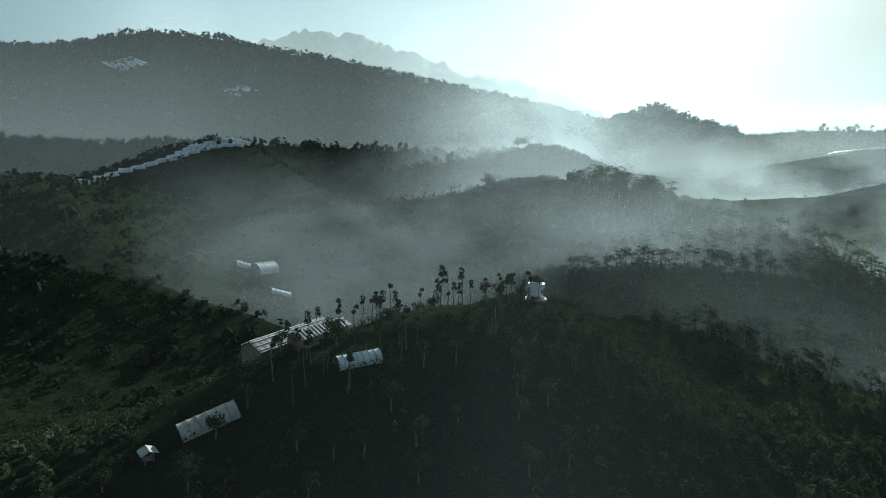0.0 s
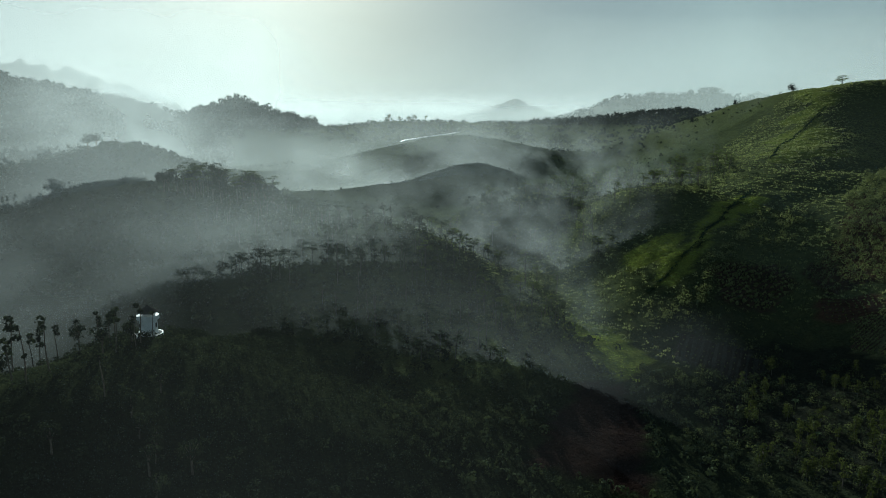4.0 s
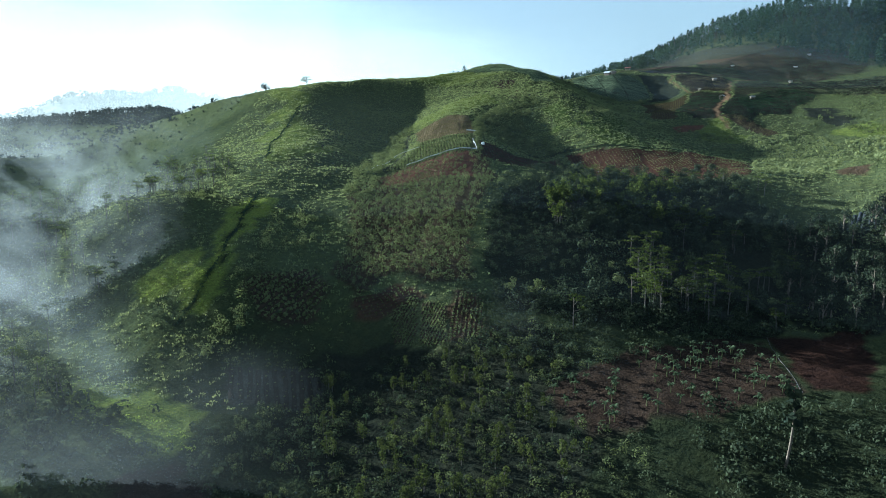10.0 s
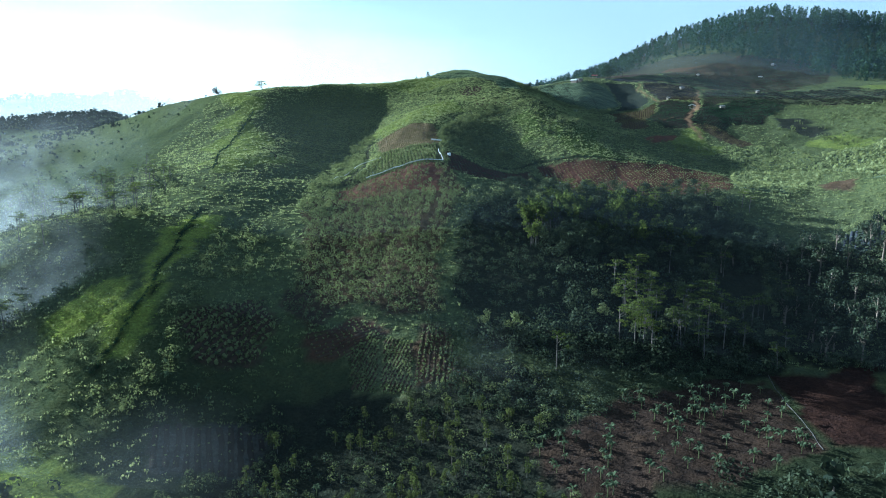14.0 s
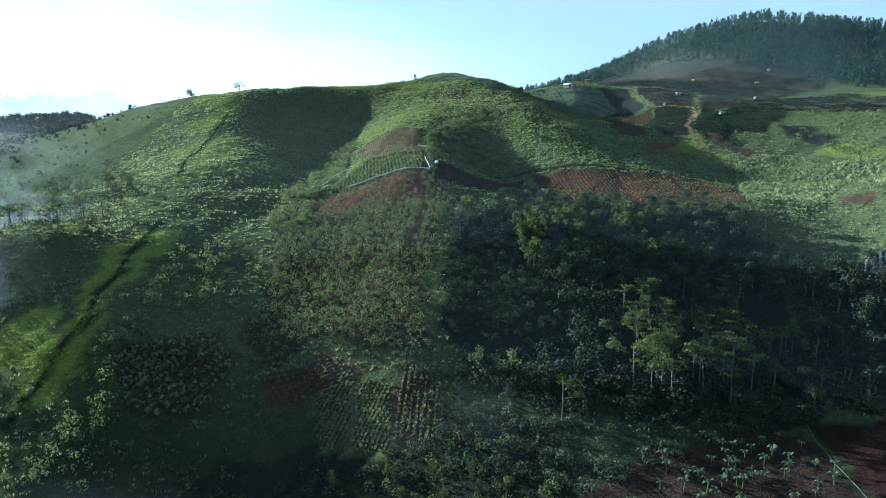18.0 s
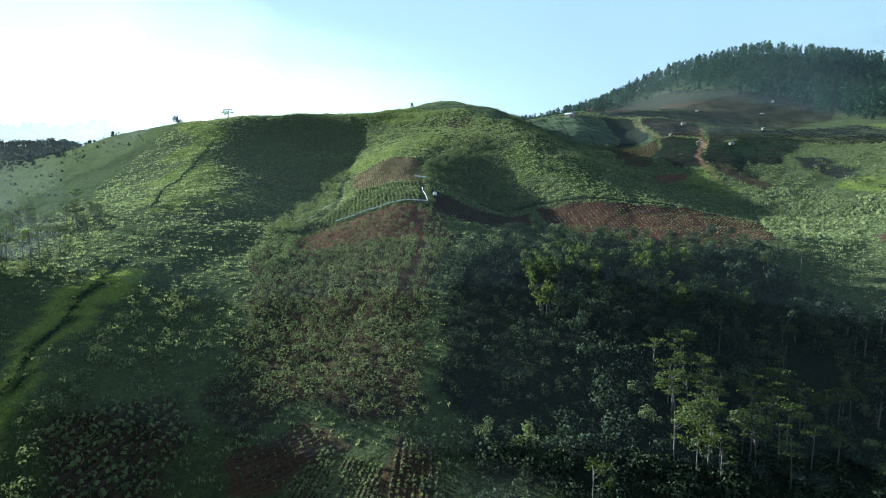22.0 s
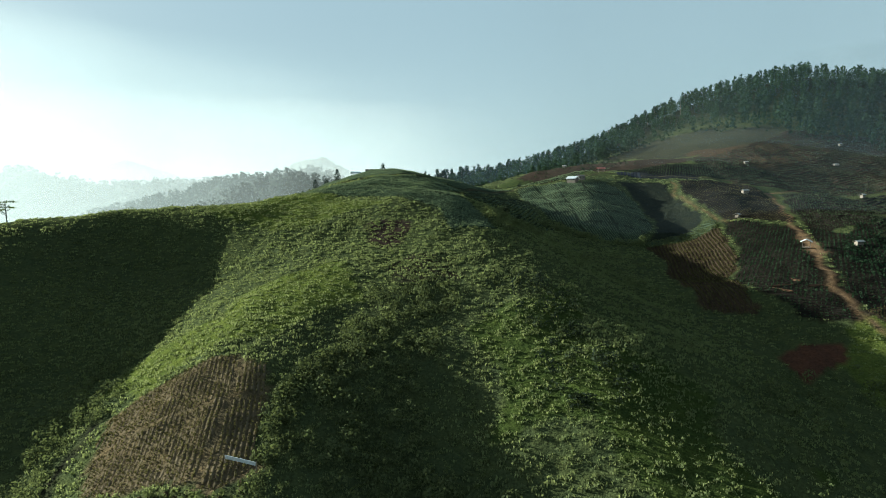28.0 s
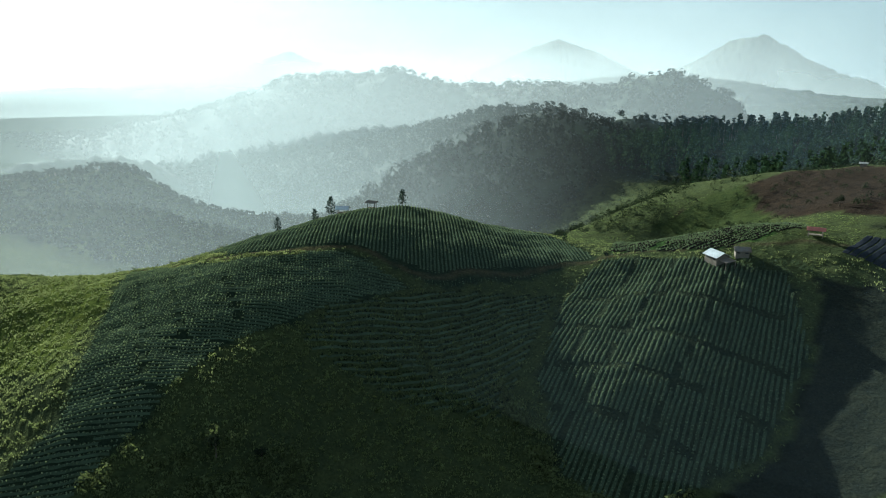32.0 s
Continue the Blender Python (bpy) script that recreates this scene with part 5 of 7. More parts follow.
scatter("hill_bushes", BUSH, wx, wy, rng.uniform(0.5, 1.3, len(wx)), LEAF_TREE, "scattered dark bushes on the red hill", "bushes", 173)
wx, wy = spots(((60, 215), (84, 200), (90, 160), (150, 170), (210, 270), (200, 330), (120, 300), (96, 236)), 0.3, 174, open_turf)
scatter("east_slope_bushes", BUSH_FAR, wx, wy, rng.uniform(0.16, 0.42, len(wx)), LEAF_BUSH, "low bushes and rank growth on the eastern slope", "bushes", 175)
k = np.sin(wx / 11 + wy / 17) * np.sin(wy / 9 - wx / 23) > 0.35
scatter("east_slope_scrub", BUSH_BIG, wx[k], wy[k], rng.uniform(0.4, 0.9, k.sum()), LEAF_BUSH, "scrub patches on the eastern slope", "scrub", 176)
sx, sy = spots(((66, 389.5), (78, 391), (80, 395), (70, 394)), 0.8, 165)
scatter("house_shrubs", BUSH_BIG, sx, sy, rng.uniform(0.6, 1.3, len(sx)), LEAF_BANANA, "pale leafy shrubs beside the farm house", "shrubs", 166)
scatter("west_forest", BUSH_TINY, x, y, rng.uniform(2.5, 6.0, len(x)), LEAF_FAR, "woods on the western mountain", "forest", 106)
x, y = spots(((-200, 250), (-120, 320), (-230, 400), (-560, 420), (-560, 240), (-330, 250)), 0.02, 107)
scatter("pale_hill_scrub", BUSH_TINY, x, y, rng.uniform(0.8, 2.4, len(x)), LEAF_FAR, "scrub on the pale hill beyond the mist", "scrub", 108)


def ridge_trees(name, hill, per, low, high, label, seed):
    """Crowns standing all over a far ridge, as one mesh."""
    rng = np.random.default_rng(seed)
    me = hill.data
    co, quads, area = np.empty(len(me.vertices) * 3), np.empty(len(me.loops), int), np.empty(len(me.polygons))
    me.vertices.foreach_get("co", co)
    me.loops.foreach_get("vertex_index", quads)
    me.polygons.foreach_get("area", area)
    co, quads = co.reshape(-1, 3), quads.reshape(-1, 4)
    n = int(area.sum() * per)
    pick, u, v = rng.choice(len(area), n, p=area / area.sum()), rng.random((n, 1)), rng.random((n, 1))
    a, b, c, d = (co[quads[pick, k]] for k in range(4))
    at = (a * (1 - u) + b * u) * (1 - v) + (d * (1 - u) + c * u) * v
    at = at[at[:, 2] > -44]
    size = rng.uniform(low, high, len(at))
    forms = [bush_form(np.random.default_rng(seed + k), 16, 0.7, 0.85, 0.24) for k in range(5)]
    pieces, tones = [], []
    for p, s in zip(at, size):
        f = forms[int(rng.integers(5))]
        pieces.append((f[0] * s + p, f[1]))
        tones.append(np.full(len(f[0]), rng.random()))
    places, faces = joined(pieces)
    return tagged(bulk(name, places, faces, LEAF_FAR, tone=np.concatenate(tones)), label, "forest", kind="stuff")


ridge_trees("ridge_forest", RIDGE_1, 0.005, 4.5, 8.5, "hazy woods covering the long ridge", 210)
ridge_trees("ridge_forest", MISTY_RISE, 0.02, 4.0, 8.0, "woods on the rise over the misty valley", 200)
ridge_trees("ridge_forest", RIDGE_3, 0.03, 2.6, 5.5, "woods covering the slope behind the ridge", 180)


# ---- crop rows ----
CROP = [bush_form(np.random.default_rng(160 + k), 7, 0.3, 0.3, 0.19) for k in range(6)]


def field_rows(name, label, poly, angle, gap, high, soil, leaf=None, every=0.55, size=1.0, paths=(), seed=1, thin=0.08):
    """Ridged rows across a plot, with plants along them; paths: plan lines that stay clear."""
    rng = np.random.default_rng(seed)
    q = np.asarray(poly, float)
    c = q.mean(0)
    u, v = np.array([math.cos(radians(angle)), math.sin(radians(angle))]), np.array([-math.sin(radians(angle)), math.cos(radians(angle))])
    a, b = (q - c) @ u, (q - c) @ v
    s = np.arange(a.min(), a.max(), 0.8)
    px, py, rest, count = [], [], [], 0
    base = np.array([c[0], c[1], float(height(c[0], c[1])[0])])
    beds = tagged(new(name + "_beds"), "ridged soil beds of " + label, "crop beds", "crop plots")
    beds.location = base
    for off in np.arange(b.min() + gap / 2, b.max(), gap):
        wob = off + 0.1 * gap * np.sin(s / 3.1 + off) + rng.normal(scale=0.04 * gap, size=len(s))
        p = c + s[:, None] * u + wob[:, None] * v
        ok = inside(poly, p[:, 0], p[:, 1])
        for line, wide in paths:
            ok &= near_line(line, p[:, 0], p[:, 1]) > wide
        if ok.sum() < 3:
            continue
        ground = height(p[:, 0], p[:, 1])
        top = high * rng.uniform(0.7, 1.2, len(s))
        w = gap * 0.36
        l, r = p - v * w, p + v * w
        ring = np.stack([np.c_[l, height(l[:, 0], l[:, 1]) - 0.06], np.c_[p - v * w * 0.4, ground + top], np.c_[p + v * w * 0.4, ground + top * 0.95], np.c_[r, height(r[:, 0], r[:, 1]) - 0.06]], 1)
        both = np.where(ok[:-1] & ok[1:])[0]
        for both in np.split(both, np.where(np.diff(both) > 1)[0] + 1):
            if len(both) < 2:
                continue
            quads = np.concatenate([np.stack([both * 4 + k, both * 4 + k + 1, both * 4 + k + 5, both * 4 + k + 4], 1) for k in range(3)])
            used, quads = np.unique(quads, return_inverse=True)
            form = (ring.reshape(-1, 3)[used] - base, quads.reshape(-1, 4))
            count += 1
            if count > 300:
                rest.append(form)
            else:
                part("bed", mesh_of("bed", form, soil), beds)
        if leaf is not None:
            t = np.arange(s[0], s[-1], every) + rng.normal(scale=0.1 * every, size=len(np.arange(s[0], s[-1], every)))
            pp = c + t[:, None] * u + (off + rng.normal(scale=0.05 * gap, size=len(t)))[:, None] * v
            k2 = inside(poly, pp[:, 0], pp[:, 1]) & (rng.random(len(t)) > thin)
            for line, wide in paths:
                k2 &= near_line(line, pp[:, 0], pp[:, 1]) > wide
            px.append(pp[k2, 0])
            py.append(pp[k2, 1])
    if rest:
        tagged(part("further_beds", mesh_of("further_beds", joined(rest), soil), beds), kind="stuff")
    if leaf is not None:
        px, py = np.concatenate(px), np.concatenate(py)
        scatter(name, CROP, px, py, size * rng.uniform(0.75, 1.25, len(px)), leaf, label, "crop", seed, sink=-high * 0.6)


summit_paths = [(((-19.8, 324.7), (14, 305)), 0.25), (((-12.7, 326.4), (11, 313)), 0.25), (((-2, 330), (12, 322)), 0.25), (((14, 303), (22, 306)), 0.22), (((16, 294), (24, 298)), 0.22), (((8, 312), (16, 318)), 0.22)]
field_rows("summit_crop", "leafy crop rows on the summit field", PLOT["summit_rows"], 45, 0.78, 0.13, SOIL_CROP, LEAF_CROP, 0.5, 0.5, summit_paths, 1)
dome_paths = [(((43, 372), (60, 378), (80, 380)), 0.28), (((44, 362), (60, 366), (80, 368)), 0.28), (((47, 352), (60, 356), (80, 357)), 0.28), (((50, 345), (62, 347), (78, 346)), 0.28), (((56, 392), (56, 335)), 0.26), (((66, 392), (67, 335)), 0.26), (((49, 390), (51, 345)), 0.26)]
field_rows("dome_crop", "leafy crop rows over the domed field", PLOT["dome"], 96, 0.8, 0.11, SOIL_CROP, LEAF_CROP, 0.5, 0.5, dome_paths, 2)
field_rows("knoll_crop", "fine crop rows around the knoll", PLOT["knoll_rows"], 128, 0.72, 0.1, SOIL_CROP, LEAF_CROP, 0.55, 0.42, [(((-34, 334), (-8, 337), (6, 351), (22, 358), (42, 390)), 1.2)], 3)
field_rows("saddle_crop", "low crop rows on the saddle", PLOT["saddle_rows"], 60, 1.1, 0.15, SOIL_DARK, LEAF_CROP, 0.7, 0.8, [(((50, 395), (52, 430)), 0.6), (((40, 412), (70, 415)), 0.6)], 4)
field_rows("tilled_crop", "dry seedling rows on the tilled plot", PLOT["tilled_plot"], 99, 0.62, 0.055, SOIL_PALE, LEAF_DRY, 0.5, 0.55, [(((-15, 237), (-13, 210)), 0.35), (((-30, 222), (-10, 228)), 0.3)], 5)
field_rows("cassava", "rows of green cassava", PLOT["cassava_plot"], 97, 0.95, 0.18, SOIL_BROWN, LEAF_BUSH, 0.55, 1.1, [(((-7, 181), (-9, 213)), 0.7)], 6)
field_rows("red_field_crop", "young plants on the red field", PLOT["red_field"], 95, 1.0, 0.05, SOIL_MAROON, LEAF_BUSH, 1.3, 0.6, [(((34, 172), (33, 206)), 0.5), (((46, 168), (46, 203)), 0.5), (((58, 164), (62, 202)), 0.5)], 7)
field_rows("bare_plot_crop", "sparse plants on the shaded plot", PLOT["bare_plot"], 97, 1.0, 0.035, SOIL_MAROON, LEAF_TREE, 1.2, 0.6, (), 8)
field_rows("row_plot_crop", "cabbage-like rows on a small plot", PLOT["row_plot"], 75, 0.62, 0.08, SOIL_BROWN, LEAF_BUSH, 0.5, 0.75, [(((-13, 94), (-12, 80)), 0.3)], 9)
field_rows("brown_plot_crop", "sparse rows on the brown plot", PLOT["brown_plot"], 88, 0.8, 0.06, SOIL_BROWN, LEAF_BUSH, 0.7, 0.8, (), 10)
field_rows("red_patch_beds", "small red plot", PLOT["red_patch"], 30, 0.8, 0.07, SOIL_BROWN, LEAF_BUSH, 1.0, 0.7, (), 11)
field_rows("purple_plot_beds", "sparse rows on the overgrown brown plot", PLOT["purple_plot"], 70, 1.1, 0.05, SOIL_BROWN, LEAF_BUSH, 0.8, 1.4, (), 12)
field_rows("net_plot_beds", "dark covered beds", PLOT["net_plot"], 110, 1.3, 0.14, SOIL_DARK, LEAF_BUSH, 1.6, 0.5, (), 13)
field_rows("east_brown_crop", "dry crop rows on the brown eastern field", PLOT["brown_east"], 76, 0.95, 0.1, SOIL_BROWN, LEAF_DRY, 0.6, 0.7, (), 14)
field_rows("east_low_crop", "dry crop rows below the brown field", PLOT["brown_low"], 80, 0.95, 0.1, SOIL_BROWN, LEAF_DRY, 0.6, 0.7, (), 15)
field_rows("east_dark_crop", "dark crop grid on the eastern field", PLOT["dark_east"], 150, 1.0, 0.03, SOIL_DARK, LEAF_PINE, 0.9, 0.7, [(TRACKS[0][3], 1.5)], 16)
field_rows("far_dark_crop", "dark crop rows past the road", PLOT["dark_far"], 150, 1.0, 0.03, SOIL_DARK, LEAF_PINE, 1.0, 0.7, [(TRACKS[0][3], 1.5)], 17)
field_rows("terrace_crop", "terraced crop rows on the mountain's foot", PLOT["east_terraces"], 20, 2.2, 0.08, SOIL_BROWN, LEAF_TREE, 1.4, 1.0, (), 18)
field_rows("low_terrace_crop", "terraced green rows in the eastern valley", PLOT["east_terrace_low"], 35, 2.2, 0.1, SOIL_DARK, LEAF_TREE, 1.8, 1.0, (), 19)
# Dark tree leaves here put the hollow's shadow into the crop colour.
field_rows("gully_rows", "crop rows darkened for the shaded hollow", ((40, 372), (24, 356), (16, 336), (20, 326), (34, 330), (47, 340)), 62, 1.3, 0.04, SOIL_CROP, LEAF_TREE, 0.7, 0.8, [(((20, 330), (44, 318)), 0.3), (((24, 345), (46, 335)), 0.3)], 20)

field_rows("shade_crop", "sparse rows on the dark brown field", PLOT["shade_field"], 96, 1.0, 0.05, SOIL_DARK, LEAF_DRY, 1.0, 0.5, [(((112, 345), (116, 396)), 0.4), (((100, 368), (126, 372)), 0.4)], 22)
field_rows("green_rows", "green crop rows beside the brown field", PLOT["green_rows"], 110, 0.8, 0.1, SOIL_CROP, LEAF_BUSH, 0.5, 0.8, (), 23)
field_rows("back_rows", "low dark crop rows behind the farm house", PLOT["back_field"], 70, 1.0, 0.06, SOIL_DARK, LEAF_TREE, 0.8, 0.7, (), 24)
field_rows("slope_rows", "rank green crop rows on the eastern slope", ((70, 166), (87, 163), (92, 174), (111, 196), (118, 236), (108, 240), (94, 232), (84, 206)), -32, 1.5, 0.12, SOIL_CROP, LEAF_GRASS, 0.6, 1.5, (), 25)
field_rows("upper_slope_rows", "rank green crop rows above the eastern valley", ((104, 165), (112, 194), (120, 222), (136, 220), (160, 236), (176, 220), (150, 170), (122, 150)), -24, 2.0, 0.14, SOIL_CROP, LEAF_GRASS, 0.8, 1.9, (), 26)
field_rows("covered_crop", "small netted beds on the eastern slope", PLOT["covered_beds"], 60, 1.1, 0.25, BLACK_PLASTIC, LEAF_CROP, 1.2, 0.6, (), 27)
field_rows("right_dark_crop", "dark crop rows east of the road", PLOT["dark_right"], 150, 1.2, 0.05, SOIL_DARK, LEAF_PINE, 0.9, 0.9, (), 28)
field_rows("quarter_crop", "dark crop rows on the brown quarter", PLOT["brown_quarter"], 120, 1.3, 0.06, SOIL_DARK, LEAF_TREE, 0.9, 0.8, (), 29)
field_rows("strip_crop", "dry rows on the brown strip", PLOT["brown_strip"], 112, 0.9, 0.08, SOIL_BROWN, LEAF_DRY, 0.6, 0.6, (), 21)


def banana_meshes(seed):
    rng = np.random.default_rng(seed)
    z = np.linspace(0, 1, 5)
    stem = tube(np.stack([0.06 * z, 0.04 * z, -0.2 + 2.0 * z], 1), 0.13 - 0.05 * z)
    leaves = []
    for k in range(7):
        a, h, l = k * 0.9 + rng.uniform(-0.2, 0.2), rng.uniform(0.5, 1.3), rng.uniform(1.3, 1.9)
        t = np.linspace(0, 1, 6)
        r, up = l * 0.75 * t, 1.75 + h * np.sin(t * 2.2) - 0.5 * t**2
        w = 0.27 * np.sin(np.pi * np.clip(t * 0.96 + 0.05, 0, 1)) + 0.015
        mid = np.stack([np.cos(a) * r, np.sin(a) * r, up], 1)
        side = np.array([-math.sin(a), math.cos(a), 0])
        co = np.concatenate([mid - side * w[:, None] - (0, 0, 0.06), mid, mid + side * w[:, None] - (0, 0, 0.06)])
        i = np.arange(5)
        leaves.append((co, np.concatenate([np.stack([i, i + 1, i + 7, i + 6], 1), np.stack([i + 6, i + 7, i + 13, i + 12], 1)])))
    return stem, leaves


BANANA = []
for n in range(3):
    stem, leaves = banana_meshes(300 + n)
    BANANA.append((mesh_of("stem", stem, LEAF_BUSH, True), [mesh_of("leaf", l, LEAF_BANANA, True) for l in leaves]))
x1, y1 = spots(PLOT["banana_plot"], 0.13, 111)
x2, y2 = spots(((-30, 62), (-6, 66), (-4, 52), (-28, 50)), 0.03, 112)
x3, y3 = spots(((-44, 84), (-32, 88), (-30, 78), (-42, 76)), 0.06, 113)
bx, by = np.concatenate([x1, x2, x3]), np.concatenate([y1, y2, y3])
bz, brng, first_banana = height(bx, by), np.random.default_rng(9), {}
for x, y, z in zip(bx, by, bz):
    k = int(brng.integers(3))
    m = pose(x, y, z, 0, 0, brng.uniform(0, 360)) @ Matrix.Scale(brng.uniform(0.38, 0.66), 4)
    if k in first_banana:
        copy_thing(first_banana[k], m).matrix_basis = m
        continue
    ob = tagged(new("banana_plant"), "banana plant with torn pale-green leaves on tilled soil", "banana plant", "banana plants on the plots")
    part("stem", BANANA[k][0], ob)
    for me in BANANA[k][1]:
        part("leaf", me, ob)
    ob.matrix_basis = m
    first_banana[k] = ob

# ---- buildings and small works ----
def slab(x0, y0, z0, x1, y1, z1):
    co = np.array([(x, y, z) for z in (z0, z1) for y in (y0, y1) for x in (x0, x1)], float)
    return co, np.array([(0, 2, 3, 1), (4, 5, 7, 6), (0, 1, 5, 4), (2, 6, 7, 3), (0, 4, 6, 2), (1, 3, 7, 5)])


def solid(name, form, material, parent, label="", bevel=0.0, smooth=False):
    """One part from places and faces, with slightly rounded edges."""
    bm = bmesh.new()
    vs = [bm.verts.new(p) for p in form[0]]
    for f in form[1]:
        bm.faces.new([vs[i] for i in f])
    bmesh.ops.recalc_face_normals(bm, faces=bm.faces)
    if bevel:
        bmesh.ops.bevel(bm, geom=list(bm.edges), offset=bevel, segments=1, affect="EDGES")
    me = bpy.data.meshes.new(name)
    bm.to_mesh(me)
    bm.free()
    me.materials.append(material)
    if smooth:
        for p in me.polygons:
            p.use_smooth = True
    return part(name, me, parent, label)


def corrugated(x0, x1, low, high, material, parent, label="", waves=14, name="roof"):
    """A ribbed roof sheet from the eave (y, z) to the ridge (y, z)."""
    n = waves * 2 + 1
    x = np.linspace(x0, x1, n)
    lift = 0.03 * (np.arange(n) % 2)
    rows = [np.stack([x, np.full(n, y), z + lift + d], 1) for d in (0, 0.05) for y, z in (low, high)]
    i = np.arange(n - 1)
    faces = [np.stack([i, i + 1, n + i + 1, n + i], 1), np.stack([2 * n + i, 3 * n + i, 3 * n + i + 1, 2 * n + i + 1], 1),
             np.stack([i, 2 * n + i, 2 * n + i + 1, i + 1], 1), np.stack([n + i, n + i + 1, 3 * n + i + 1, 3 * n + i], 1)]
    return solid(name, (np.concatenate(rows), np.concatenate(faces)), material, parent, label)


def farm_house(name, x, y, turn, long, deep, high, roof_mat, wall_mat, label, category="house", lean_to=False, open_sides=False, ribs=0, battens=0):
    z = float(height(x, y)[0])
    ob = tagged(new(name), label, category)
    h, d, ridge = long / 2, deep / 2, high + deep * 0.28
    if open_sides:
        for px in (-h + 0.15, h - 0.15):
            for py in (-d + 0.15, d - 0.15):
                solid("post", slab(px - 0.06, py - 0.06, -0.6, px + 0.06, py + 0.06, high), TIMBER, ob, bevel=0.01)
        solid("floor", slab(-h + 0.1, -d + 0.1, 0.25, h - 0.1, d - 0.1, 0.35), TIMBER, ob, bevel=0.01)
    else:
        for n, (a, b, c, e) in enumerate(((-h, -d, h, -d + 0.12), (-h, d - 0.12, h, d), (-h, -d + 0.12, -h + 0.12, d - 0.12), (h - 0.12, -d + 0.12, h, d - 0.12))):
            solid("wall", slab(a, b, -0.7, c, e, high), wall_mat, ob, bevel=0.01)
        for sx in (-h + 0.06, h - 0.06):
            solid("gable", (np.array([(sx - 0.05, -d, high), (sx - 0.05, d, high), (sx - 0.05, 0, ridge - 0.06), (sx + 0.05, -d, high), (sx + 0.05, d, high), (sx + 0.05, 0, ridge - 0.06)]),
                            [(0, 1, 2), (3, 5, 4), (0, 3, 4, 1), (1, 4, 5, 2), (2, 5, 3, 0)]), wall_mat, ob)
        solid("door", slab(-0.4, -d - 0.03, 0, 0.4, -d + 0.01, min(1.9, high - 0.1)), TIMBER, ob, "dark timber door", 0.008)
        for wx in (-h * 0.6, h * 0.6):
            w = solid("window", slab(wx - 0.35, -d - 0.025, high * 0.45, wx + 0.35, -d + 0.01, high * 0.8), TIMBER, ob, bevel=0.008)
            solid("pane", slab(wx - 0.29, -d - 0.032, high * 0.45 + 0.06, wx + 0.29, -d - 0.02, high * 0.8 - 0.06), INTERIOR_SHADE, w)
    corrugated(-h - 0.3, h + 0.3, (-d - 0.35, high - 0.1), (0, ridge), roof_mat, ob)
    corrugated(-h - 0.3, h + 0.3, (d + 0.35, high - 0.1), (0, ridge + 0.004), roof_mat, ob)
    slope = math.atan2(ridge - high + 0.1, d + 0.35)
    for side in (-1, 1):
        for k in range(ribs):
            rx = -h + (k + 0.5) * long / ribs
            co = slab(rx - 0.09, 0, 0.06, rx + 0.09, (d + 0.3) / math.cos(slope), 0.13)[0]
            y1, z1 = co[:, 1] * math.cos(slope) - co[:, 2] * math.sin(slope), co[:, 1] * math.sin(slope) + co[:, 2] * math.cos(slope)
            solid("roof_rib", (np.stack([co[:, 0], side * (d + 0.33 - y1), z1 + high - 0.1], 1), slab(0, 0, 0, 1, 1, 1)[1]), WHITE_SHEET, ob, "pale rib lying on the roof")
        for k in range(battens):
            f = (k + 0.5) / battens
            y0, z0 = side * (d + 0.35) * (1 - f), high - 0.1 + (ridge - high + 0.1) * f
            solid("batten", slab(-h, y0 - 0.07, z0 + 0.02, h, y0 + 0.07, z0 + 0.14), WHITE_SHEET, ob, "pale batten along the roof")
    if lean_to:
        corrugated(h + 0.32, h + 2.4, (-d * 0.9, high * 0.62), (d * 0.7, high * 0.86), RUSTY_ROOF, ob, "brown lean-to roof", 7, "lean_to_roof")
        for px, py in ((h + 2.3, -d * 0.85), (h + 2.3, d * 0.6)):
            solid("post", slab(px - 0.05, py - 0.05, -0.7, px + 0.05, py + 0.05, high * 0.66), TIMBER, ob, bevel=0.01)
    ob.matrix_basis = pose(x, y, z + 0.05, 0, 0, turn)
    return ob


